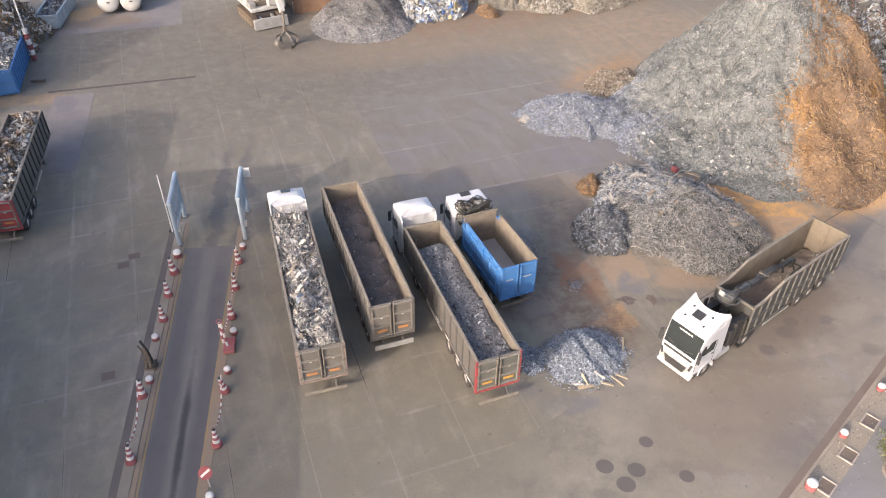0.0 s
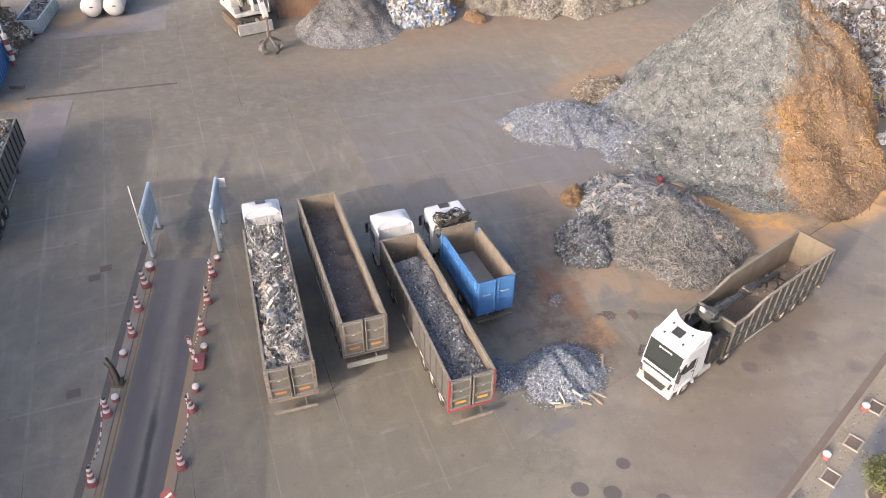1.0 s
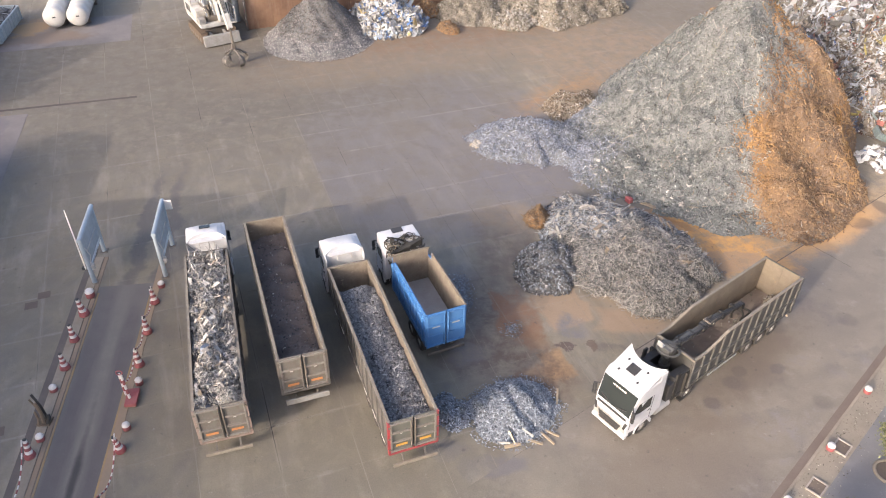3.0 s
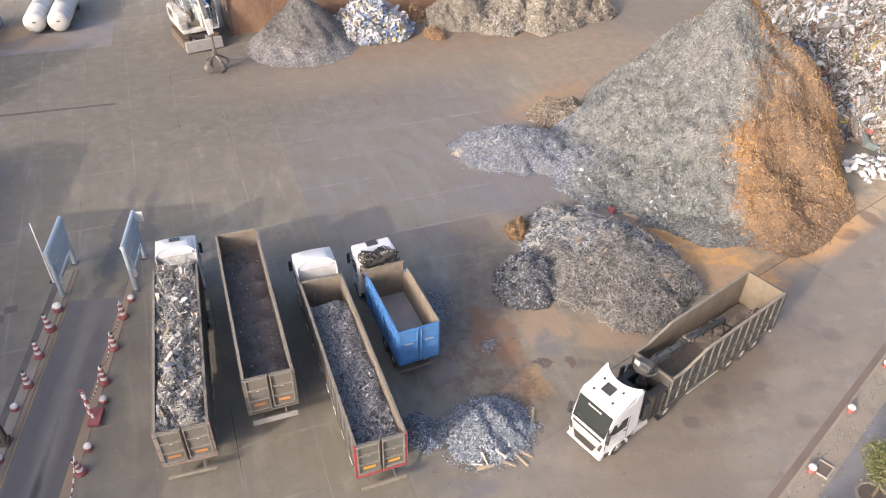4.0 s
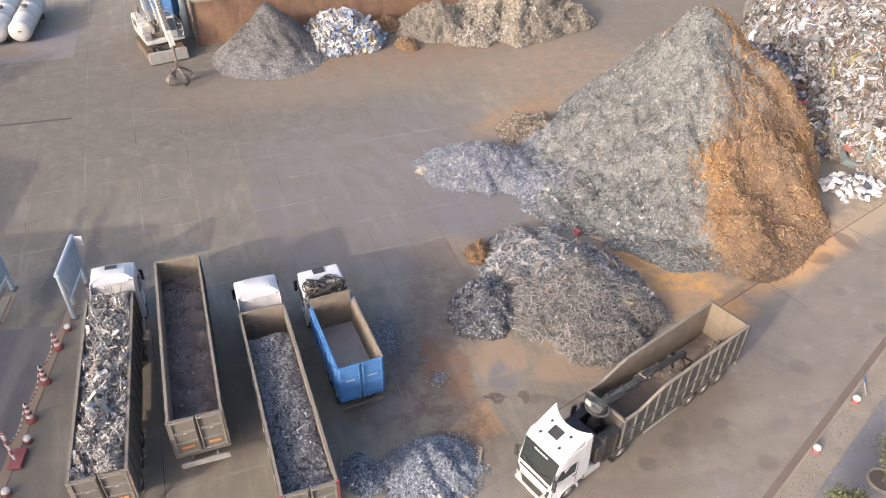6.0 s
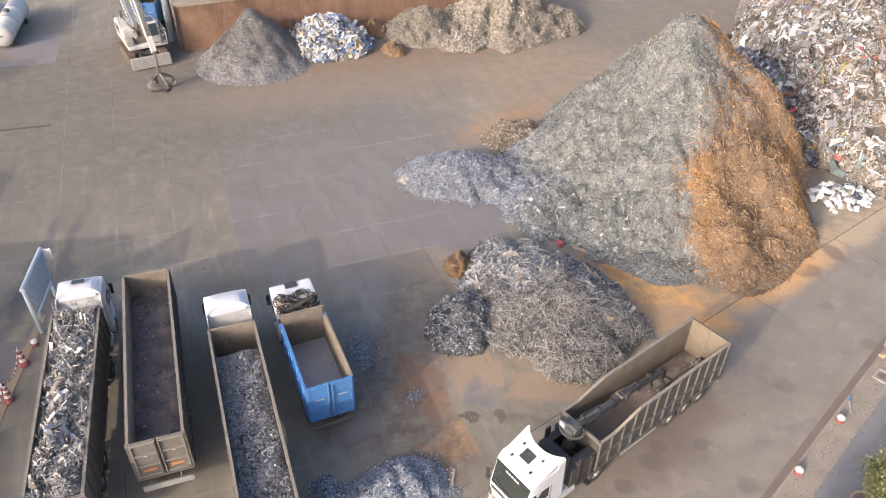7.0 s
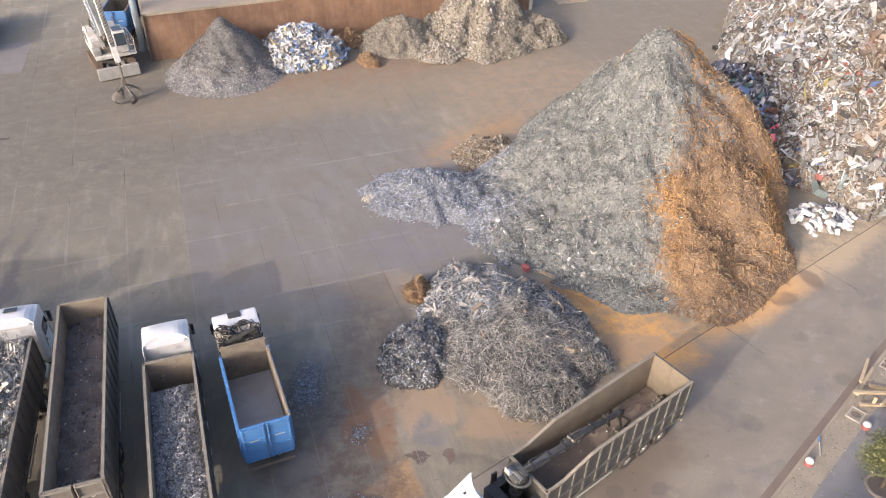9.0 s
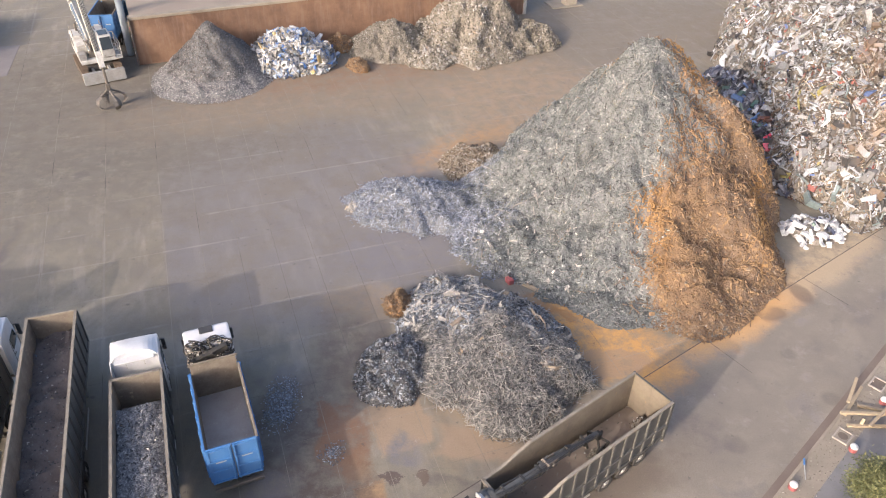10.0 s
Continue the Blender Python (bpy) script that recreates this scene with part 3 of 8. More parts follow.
def glass_mat():
    m, N, L, B = node_mat("tinted_glass")
    B.inputs["Base Color"].default_value = (0.03, 0.036, 0.036, 1)
    B.inputs["Roughness"].default_value, B.inputs["Transmission Weight"].default_value = 0.05, 0.15
    return m


def rust_wall_mat():
    m, N, L, B = node_mat("rusted_plate")
    pos = N.new("ShaderNodeNewGeometry").outputs["Position"]
    st = N.new("ShaderNodeMapping")
    st.inputs["Scale"].default_value = (1.0, 1.0, 0.12)
    L.new(pos, st.inputs["Vector"])
    a, b = noise_tex(N, L, pos, 0.35, 6, 0.65), noise_tex(N, L, st.outputs[0], 2.2, 6, 0.7)
    col = ramp(N, L, a, [(0.3, (0.1, 0.058, 0.041)), (0.5, (0.155, 0.09, 0.058)), (0.7, (0.215, 0.13, 0.083))])
    col = mix_rgb(N, L, maths(N, L, "MULTIPLY", ramp(N, L, b, [(0.5, 0.0), (0.72, 1.0)]), 0.4), col, (0.24, 0.18, 0.145))
    L.new(col, B.inputs["Base Color"])
    B.inputs["Roughness"].default_value = 0.85
    bump(N, L, B, b, 0.25, 0.02)
    return m


def leaf_mat():
    m, N, L, B = node_mat("leaf")
    g = N.new("ShaderNodeNewGeometry")
    col = ramp(N, L, g.outputs["Random Per Island"], [(0.0, (0.045, 0.056, 0.022)), (0.5, (0.095, 0.105, 0.04)), (1.0, (0.175, 0.172, 0.07))])
    L.new(col, B.inputs["Base Color"])
    B.inputs["Roughness"].default_value = 0.6
    return m


def heap_mat(name, c1, c2, c3, scale=5.0, rough=0.8, zones=()):
    """The packed core of a heap, seen between its loose pieces."""
    m, N, L, B = node_mat(name)
    pos = N.new("ShaderNodeNewGeometry").outputs["Position"]
    a, b = noise_tex(N, L, pos, scale, 8, 0.8), noise_tex(N, L, pos, 0.35, 5, 0.6)
    col = ramp(N, L, a, [(0.32, c1), (0.5, c2), (0.66, c3)])
    col = mix_rgb(N, L, maths(N, L, "MULTIPLY", b, 0.5), col, c2)
    for tint, amount, *spot in zones:
        col = mix_rgb(N, L, maths(N, L, "MULTIPLY", spot_mask(N, L, pos, *spot), amount), col, tint)
    L.new(col, B.inputs["Base Color"])
    B.inputs["Roughness"].default_value = rough
    bump(N, L, B, a, 0.8, 0.15)
    return m


GLASS, RUSTWALL, LEAF = glass_mat(), rust_wall_mat(), leaf_mat()

# ---- mesh helpers ----
def empty(name, m, label, category, group="", kind=""):
    ob = new(name)
    ob.empty_display_size = 0.3
    ob.matrix_world = m
    return tagged(ob, label, category, group, kind)


def mesh_of(bm, name, material, smooth=False):
    bmesh.ops.recalc_face_normals(bm, faces=bm.faces)
    me = bpy.data.meshes.new(name)
    bm.to_mesh(me)
    bm.free()
    me.materials.append(material)
    if smooth:
        me.polygons.foreach_set("use_smooth", [True] * len(me.polygons))
    return me


def part(name, bm, material, parent=None, label="", at=None, smooth=False):
    ob = new(name, mesh_of(bm, name, material, smooth))
    ob.parent = parent
    if at is not None:
        ob.matrix_local = at
    return tagged(ob, label)


def piece(name, me, parent, at, label=""):
    ob = new(name, me)
    ob.parent = parent
    ob.matrix_local = at
    return tagged(ob, label)


def box(bm, sx, sy, sz, x=0, y=0, z=0, turn=None, bevel=0.0):
    m = Matrix.Translation((x, y, z)) @ (turn if turn is not None else Matrix()) @ Matrix.Diagonal((sx, sy, sz, 1))
    vs = bmesh.ops.create_cube(bm, size=1.0, matrix=m)["verts"]
    if bevel:
        es = list({e for v in vs for e in v.link_edges})
        bmesh.ops.bevel(bm, geom=es, offset=bevel, segments=2, affect="EDGES", profile=0.6)
    return bm


def rod(bm, a, b, r, r2=None, n=10):
    a, b = Vector(a), Vector(b)
    d = b - a
    m = Matrix.Translation((a + b) / 2) @ d.to_track_quat("Z", "Y").to_matrix().to_4x4()
    bmesh.ops.create_cone(bm, cap_ends=True, segments=n, radius1=r, radius2=r if r2 is None else r2, depth=d.length, matrix=m)
    return bm


def beam(bm, a, b, w, h):
    """A square bar from a to b, w wide and h deep."""
    a, b = Vector(a), Vector(b)
    d = b - a
    q = d.to_track_quat("Y", "Z").to_matrix().to_4x4()
    bmesh.ops.create_cube(bm, size=1.0, matrix=Matrix.Translation((a + b) / 2) @ q @ Matrix.Diagonal((w, d.length, h, 1)))
    return bm


def prism(bm, outline, x0, x1, bevel=0.0):
    """An outline in y and z, drawn out from x0 to x1."""
    a = [bm.verts.new((x0, y, z)) for y, z in outline]
    b = [bm.verts.new((x1, y, z)) for y, z in outline]
    n = len(outline)
    fs = [bm.faces.new(a), bm.faces.new(b[::-1])] + [bm.faces.new((a[i], b[i], b[(i + 1) % n], a[(i + 1) % n])) for i in range(n)]
    if bevel:
        bmesh.ops.bevel(bm, geom=list({e for f in fs for e in f.edges}), offset=bevel, segments=2, affect="EDGES", profile=0.6)
    return bm


def tube(bm, pts, r, n=6):
    for a, b in zip(pts, pts[1:]):
        rod(bm, a, b, r, n=n)
    return bm


def mesh_np(name, verts, quads, material, smooth=False):
    me = bpy.data.meshes.new(name)
    me.vertices.add(len(verts))
    me.vertices.foreach_set("co", np.ascontiguousarray(verts, dtype=np.float32).ravel())
    k = quads.shape[1]
    me.loops.add(quads.size)
    me.loops.foreach_set("vertex_index", np.ascontiguousarray(quads, dtype=np.int32).ravel())
    me.polygons.add(len(quads))
    me.polygons.foreach_set("loop_start", np.arange(0, quads.size, k, dtype=np.int32))
    me.polygons.foreach_set("use_smooth", np.full(len(quads), bool(smooth)))
    me.update(calc_edges=True)
    me.materials.append(material)
    return me


# ---- loose pieces and heaps ----
def unit(v):
    return v / np.maximum(np.linalg.norm(v, axis=1, keepdims=True), 1e-9)


def shards(rng, pos, nrm, length, width, thick, tilt=0.5, bend=0.25, lift=0.02, taper=0.5, plain=False):
    """Bent, tapering bars or scraps of sheet, one at each place: vertices and quads."""
    n = len(pos)
    nrm = unit(nrm + rng.normal(0, tilt, (n, 3)) * np.array([1, 1, 0.6]))
    a = unit(np.cross(nrm, rng.normal(0, 1, (n, 3))))
    b = np.cross(nrm, a)
    ln = np.exp(rng.uniform(np.log(length[0]), np.log(length[1]), n))[:, None]
    w = np.exp(rng.uniform(np.log(width[0]), np.log(width[1]), n))[:, None]
    w = np.minimum(w, ln * 0.9)
    th = np.exp(rng.uniform(np.log(thick[0]), np.log(thick[1]), n))[:, None]
    bd = rng.normal(0, bend, n)[:, None] * ln
    sk = rng.normal(0, bend * 0.7, n)[:, None] * ln
    c = pos + nrm * (lift + th)
    vs = []
    for s, dev in ((-0.5, 0.0), (0.5, 0.0)) if plain else ((-0.5, 0.0), (0.05, 1.0), (0.5, 0.0)):
        k = 1.0 - taper * rng.uniform(0, 1, n)[:, None]
        mid = c + a * ln * s + nrm * bd * dev + b * sk * dev
        for u, v in ((-0.5, -0.5), (0.5, -0.5), (0.5, 0.5), (-0.5, 0.5)):
            vs.append(mid + b * w * u * k + nrm * th * v)
    verts = np.stack(vs, 1).reshape(-1, 3)
    f = []
    last = 4 if plain else 8
    for s in range(0, last, 4):
        f += [[s + i, s + (i + 1) % 4, s + 4 + (i + 1) % 4, s + 4 + i] for i in range(1 if plain else 0, 4)]
    f += [[3, 2, 1, 0], [last, last + 1, last + 2, last + 3]]
    quads = (np.array(f)[None] + (last + 4) * np.arange(n)[:, None, None]).reshape(-1, 4)
    return verts, quads


class Lumps:
    """Smooth random relief, made of waves."""

    def __init__(self, rng, size, amount, octaves=3):
        self.w = []
        for o in range(octaves):
            for _ in range(7):
                an = rng.uniform(0, 2 * np.pi)
                k = 2 * np.pi / (size / 2 ** o) * rng.uniform(0.6, 1.4)
                self.w.append((k * np.cos(an), k * np.sin(an), rng.uniform(0, 6.3), amount / 2 ** o / 2.6))

    def __call__(self, x, y):
        return sum(a * np.sin(kx * x + ky * y + p) for kx, ky, p, a in self.w)


class Mound:
    """A heap as heights over the plan: its foot's radius by direction, its height and its steepness (power) by direction."""

    def __init__(self, seed, x, y, height, radii, power, relief=0.15, size=2.0):
        self.x, self.y, self.h = x, y, height
        self.rng = np.random.default_rng(seed)
        self.radii, self.power = radii, power if isinstance(power, (list, tuple)) else [power] * len(radii)
        self.lumps, self.edge = Lumps(self.rng, size, relief), Lumps(self.rng, 2.5, 0.05, 2)

    def around(self, values, th):
        n = len(values)
        u = (np.asarray(th) % (2 * np.pi)) / (2 * np.pi) * n
        return np.interp(u, np.arange(n + 1), list(values) + [values[0]])

    def foot(self, th):
        return self.around(self.radii, th) * (1 + self.edge(4 * np.cos(th), 4 * np.sin(th)))

    def z(self, x, y):
        dx, dy = x - self.x, y - self.y
        r, th = np.hypot(dx, dy), np.arctan2(dy, dx)
        q = np.sqrt((r / self.foot(th)) ** 2 + 0.002)
        rim = np.clip(1 - q, 0, 1)
        return self.h * rim ** self.around(self.power, th) + self.lumps(x, y) * np.clip(rim * 6, 0, 1)

    def build(self, name, material, label, category, rings=44, segs=120):
        th = np.linspace(0, 2 * np.pi, segs, endpoint=False)
        q = np.linspace(0, 1, rings + 1)[1:]
        R = self.foot(th)
        X = self.x + np.outer(q, R * np.cos(th))
        Y = self.y + np.outer(q, R * np.sin(th))
        Z = self.z(X, Y) + self.rng.normal(0, 0.03 * min(1, self.h), X.shape)
        Z[-1] = -0.02
        vs = np.stack([X, Y, Z], -1).reshape(-1, 3)
        vs = np.vstack([vs, [[self.x, self.y, float(self.z(np.array([self.x + 1e-3]), np.array([self.y]))[0])]]])
        i, j = np.meshgrid(np.arange(rings - 1), np.arange(segs), indexing="ij")
        k = (j + 1) % segs
        quads = np.stack([i * segs + j, (i + 1) * segs + j, (i + 1) * segs + k, i * segs + k], -1).reshape(-1, 4)
        c = len(vs) - 1
        jj = np.arange(segs)
        tip = np.stack([np.full(segs, c), jj, (jj + 1) % segs, np.full(segs, c)], -1)
        me = mesh_np(name, vs, quads, material, True)
        bm = bmesh.new()
        bm.from_mesh(me)
        bm.verts.ensure_lookup_table()
        for _, p, s, _ in tip:
            bm.faces.new((bm.verts[c], bm.verts[p], bm.verts[s]))
        bm.to_mesh(me)
        bm.free()
        me.polygons.foreach_set("use_smooth", [True] * len(me.polygons))
        self.ob = tagged(new(name, me), label, category, kind="stuff")
        return self

    def sample(self, n, keep=None, spill=1.0):
        th = self.rng.uniform(0, 2 * np.pi, n * 2)
        R = self.foot(th)
        ok = self.rng.uniform(0, R.max() ** 2, n * 2) < R ** 2
        th, R = th[ok][:n], R[ok][:n]
        r = R * np.sqrt(self.rng.uniform(0, spill, len(th)))
        x, y = self.x + r * np.cos(th), self.y + r * np.sin(th)
        if keep is not None:
            k = keep(x, y)
            x, y = x[k], y[k]
        e = 0.15
        z = np.maximum(self.z(x, y), 0)
        zx, zy = np.maximum(self.z(x + e, y), 0), np.maximum(self.z(x, y + e), 0)
        nrm = unit(np.stack([-(zx - z) / e, -(zy - z) / e, np.ones_like(z)], 1))
        return np.stack([x, y, z], 1), nrm

    def strew(self, n, material, length, width, thick, name="loose_scrap", label="", keep=None, spill=1.0, **kw):
        pos, nrm = self.sample(n, keep, spill)
        v, q = shards(self.rng, pos, nrm, length, width, thick, **kw)
        ob = new(name, mesh_np(name, v, q, material))
        ob.parent = self.ob
        tagged(ob, label, kind="stuff")
        return self


# ---- the ground ----
GU, GV = Vector((math.cos(radians(20.3)), math.sin(radians(20.3)), 0)), Vector((-math.sin(radians(20.3)), math.cos(radians(20.3)), 0))


def plan(u, v, z=0.0):
    return GU * u + GV * v + Vector((0, 0, z))


def sheet(name, x0, y0, x1, y1, z, material, cells, label):
    bm = bmesh.new()
    bmesh.ops.create_grid(bm, x_segments=cells, y_segments=cells, size=0.5, matrix=Matrix.Translation(((x0 + x1) / 2, (y0 + y1) / 2, z)) @ Matrix.Diagonal((x1 - x0, y1 - y0, 1, 1)))
    ob = part(name, bm, material)
    return tagged(ob, label, "ground", kind="structure")


ground = sheet("ground", -900, -700, 900, 1500, -0.01, JOINT, 24, "dirt-filled base under the concrete yard slabs reaching the horizon")


def strip(name, a, b, width, z0, z1, material, label, category="kerb", parent=None, off=0.0, width1=None):
    """A long low bar on the ground from a to b, width wide at a and width1 at b."""
    a, b = Vector((*a, 0)), Vector((*b, 0))
    d = (b - a).normalized()
    side = Vector((d.y, -d.x, 0))
    bm = bmesh.new()
    n = max(2, int((b - a).length / 2))
    rows = []
    for i in range(n + 1):
        c = a.lerp(b, i / n) + side * off
        w = width + ((width1 or width) - width) * i / n
        rows.append([bm.verts.new(c + side * s * w / 2 + Vector((0, 0, z))) for s, z in ((-1, z0), (-1, z1), (1, z1), (1, z0))])
    for p, q in zip(rows, rows[1:]):
        for k in range(3):
            bm.faces.new((p[k], p[k + 1], q[k + 1], q[k]))
    bm.faces.new(rows[0])
    bm.faces.new(rows[-1][::-1])
    ob = part(name, bm, material, parent)
    return tagged(ob, label, category, kind="structure")


# weighing lane between its kerb strips; it runs along LANE
LANE_A, LANE_B = Vector((-25.55, 37.0)), Vector((-20.1, 1.0))
lane_dir = (LANE_B - LANE_A).normalized()
lane_side = Vector((-lane_dir.y, lane_dir.x))  # towards the parked trailers


def lane_pt(s, off):
    p = LANE_A + lane_dir * s + lane_side * off
    return (p.x, p.y)


lane_len = (LANE_B - LANE_A).length
RIGHT_A, RIGHT_B = 3.5, 2.8  # the lane narrows towards its near end
strip("road", lane_pt(3.2, RIGHT_A / 2), lane_pt(lane_len, RIGHT_B / 2), RIGHT_A, -0.02, 0.012, ASPHALT, "worn dark asphalt weighing lane with oily tracks", "road", width1=RIGHT_B)
strip("kerb_lane_left", lane_pt(0, -0.15), lane_pt(lane_len, -0.15), 0.26, -0.02, 0.03, KERB_TAN, "dusty tan concrete edge beside the weighing lane")
strip("kerb_lane_outer", lane_pt(0, -0.585), lane_pt(lane_len, -0.585), 0.56, -0.02, 0.06, KERB, "stained concrete kerb strip beside the weighing lane")
strip("kerb_lane_right", lane_pt(1, RIGHT_A + 0.24), lane_pt(lane_len, RIGHT_B + 0.24), 0.44, -0.02, 0.03, KERB_TAN, "narrow dusty concrete kerb strip beside the weighing lane")
strip("channel_lane", lane_pt(-1, -1.09), lane_pt(lane_len, -1.09), 0.44, -0.02, 0.016, GUTTER_DARK, "dark dirt-filled drainage channel beside the lane", "channel")
strip("trim_yellow_left", lane_pt(3.8, 0.09), lane_pt(lane_len, 0.09), 0.11, 0.0, 0.03, YELLOW_LINE, "faded yellow edge line of the weighing lane", "road marking")
strip("trim_yellow_right", lane_pt(3.8, RIGHT_A - 0.06), lane_pt(lane_len, RIGHT_B - 0.06), 0.11, 0.0, 0.03, YELLOW_LINE, "faded yellow edge line of the weighing lane", "road marking")
strip("trim_slot", (-44.5, 57.35), (-31.5, 61.05), 0.34, -0.02, 0.008, SLOT, "dark slot drain crossing the concrete yard", "drain")

strip("ground_pad", (-36.6 - 13.3, 74.5 - 4.2), (-38.9 - 13.3, 82.2 - 4.2), 27.9, -0.02, 0.014, PLATE_VIOLET, "violet-grey concrete pad under the white tanks", "ground")
strip("ground_plate", (-38.3, 43.3), (-41.8, 56.9), 3.5, -0.02, 0.02, PLATE_VIOLET, "violet-grey steel plate set in the yard", "ground")
for x, y, ln in ((-26.1, 21.8, 0.65), (-28.2, 32.7, 0.65), (-28.6, 31.7, 0.65)):
    strip("trim_cover", (x, y), (x - 0.35 * ln, y + 0.94 * ln), 0.75, -0.02, 0.009, SOIL, "dark square cover set in the concrete", "cover")

# right-hand pavement
PA, PB = Vector((9.2, 14.03)), Vector((35.0, 39.58))
pd = (PB - PA).normalized()
ps = Vector((pd.y, -pd.x))


def pave_pt(s, off):
    p = PA + pd * s + ps * off
    return (p.x, p.y)


pl = (PB - PA).length
strip("channel_yard_edge", pave_pt(-90, 0.19), pave_pt(pl + 30, 0.19), 0.38, -0.02, 0.014, GUTTER, "brown dirt-filled gutter along the pavement", "channel")
strip("kerb_pavement", pave_pt(-90, 0.46), pave_pt(pl + 1.5, 0.46), 0.15, -0.02, 0.14, KERB, "pale concrete kerb of the pavement")
strip("pavement", pave_pt(-90, 1.17), pave_pt(pl + 1.5, 1.17), 1.26, -0.02, 0.10, PAVING, "grey block-paved pavement with dirt and gravel", "pavement")
strip("road_verge", pave_pt(-90, 32.48), pave_pt(pl + 1.5, 32.48), 61.36, -0.03, 0.085, VERGE, "worn grey asphalt strip behind the pavement", "ground")
# plain concrete between the long skew joint and the gutter
JOINT_P, JOINT_D = Vector((21.8, 38.1, 0)), Vector((0.802, 0.598, 0))
bm = bmesh.new()
near_a, far_a = JOINT_P - JOINT_D * 17.5, JOINT_P + JOINT_D * 60
outline = [near_a, Vector((6.2, 24.65, 0)), Vector((1.2, 20.9, 0)), Vector((-38, -8.5, 0)), Vector((*pave_pt(-60, 0.0), 0)), Vector((*pave_pt(75, 0.0), 0)), far_a]
low = [bm.verts.new((p.x, p.y, -0.02)) for p in outline]
top = [bm.verts.new((p.x, p.y, 0.006)) for p in outline]
bm.faces.new(top)
for k in range(len(outline)):
    bm.faces.new((low[k - 1], low[k], top[k], top[k - 1]))
tagged(part("ground_apron", bm, APRON), "stained concrete edge of the yard along the gutter", "ground", kind="structure")
strip("trim_joint", near_a[:2], far_a[:2], 0.055, -0.02, 0.0085, SLOT, "dark open joint running across the concrete", "joint")
strip("trim_joint", (1.2, 20.9), (6.2, 24.65), 0.03, -0.02, 0.0045, SLOT, "thin dark crack across the concrete", "joint")
for q in (10.5, 21.0, 30.0):
    a = JOINT_P + JOINT_D * (q - 8)
    strip("trim_joint", a[:2], (a + Vector((JOINT_D.y, -JOINT_D.x, 0)) * 3.4)[:2], 0.03, -0.02, 0.0095, SLOT, "thin dark joint across the concrete", "joint")

# ---- heaps ----
# rust zones, rod and waste cores are darkened to paint shade into the gaps
GREY_CORE = heap_mat("grey_scrap_core", (0.0599, 0.062, 0.0675), (0.142, 0.145, 0.149), (0.248, 0.251, 0.252), 6.0, zones=(((0.17, 0.1, 0.048), 0.85, 23.2, 44.2, 3.0, 5.2, 0, 0.3, 0.25), ((0.15, 0.094, 0.054), 0.85, 27.6, 45.5, 7.0, 6.5, 0, 0.3, 0.25), ((0.15, 0.094, 0.054), 0.85, 32.0, 56.0, 6.6, 13.0, 0, 0.3, 0.25)))
LOAD_CORE = heap_mat("load_core", (0.1, 0.104, 0.113), (0.17, 0.175, 0.187), (0.26, 0.266, 0.28), 8.0)
CURL_CORE = heap_mat("curl_core", (0.1, 0.095, 0.09), (0.22, 0.21, 0.195), (0.38, 0.365, 0.34), 6.0)
RUST_CORE = heap_mat("rusty_soil_core", (0.1, 0.055, 0.03), (0.22, 0.12, 0.055), (0.36, 0.21, 0.085), 3.0)
DARK_CORE = heap_mat("dark_scrap_core", (0.04, 0.04, 0.042), (0.1, 0.099, 0.098), (0.19, 0.187, 0.182))
ROD_CORE = heap_mat("rod_heap_core", (0.035, 0.0336, 0.0336), (0.084, 0.0798, 0.0756), (0.168, 0.1582, 0.1456), 7.0)
TAN_CORE = heap_mat("tan_rubble_core", (0.14, 0.122, 0.1), (0.199, 0.176, 0.146), (0.273, 0.248, 0.217), 5.0)
FINES = heap_mat("dark_fines", (0.104, 0.0903, 0.0866), (0.149, 0.128, 0.122), (0.205, 0.178, 0.167), 9.0)
WET_CORE = heap_mat("wet_dirt_core", (0.065, 0.055, 0.05), (0.095, 0.082, 0.074), (0.14, 0.127, 0.12), 9.0)
WHITE_CORE = heap_mat("mixed_waste_core", (0.05, 0.045, 0.04), (0.16, 0.14, 0.118), (0.4, 0.378, 0.345), 2.8)
SCRAP_GREY = scrap_mat("grey_scrap", [(0, (0.06158, 0.067, 0.07073)), (0.14, (0.1012, 0.1111, 0.1147)), (0.36, (0.1363, 0.1473, 0.1481)), (0.62, (0.1668, 0.1789, 0.1755)), (0.84, (0.2022, 0.2164, 0.2075)), (0.93, (0.1587, 0.1507, 0.1177)), (0.975, (0.2695, 0.2876, 0.2727))], 0.5, 0.2, (0.1554, 0.1608, 0.148), 0.35, spread=0.5)
SCRAP_BLUE = scrap_mat("blue_grey_shred", [(0, (0.103, 0.1156, 0.1389)), (0.18, (0.1717, 0.1912, 0.2236)), (0.48, (0.2425, 0.2702, 0.3093)), (0.8, (0.3106, 0.3414, 0.3785)), (0.95, (0.4151, 0.4474, 0.4811))], 0.5, 0.15, (0.2167, 0.2305, 0.246), 0.2)
SCRAP_LOBE = scrap_mat("blue_grey_foot", [(0, (0.09441, 0.1071, 0.144)), (0.2, (0.1574, 0.1773, 0.2296)), (0.5, (0.2172, 0.242, 0.3033)), (0.8, (0.286, 0.3127, 0.3758)), (0.96, (0.4023, 0.4311, 0.4947))], 0.5, 0.15, (0.2153, 0.2307, 0.2701), 0.25, spread=0.15)
SCRAP_LOAD = scrap_mat("blue_grey_load", [(0, (0.09552, 0.09672, 0.1061)), (0.16, (0.1724, 0.1749, 0.1866)), (0.48, (0.2547, 0.2569, 0.267)), (0.8, (0.3371, 0.3352, 0.3393)), (0.95, (0.4327, 0.4254, 0.4226))], 0.5, 0.15, (0.2041, 0.1971, 0.1929), 0.2, spread=0.2)
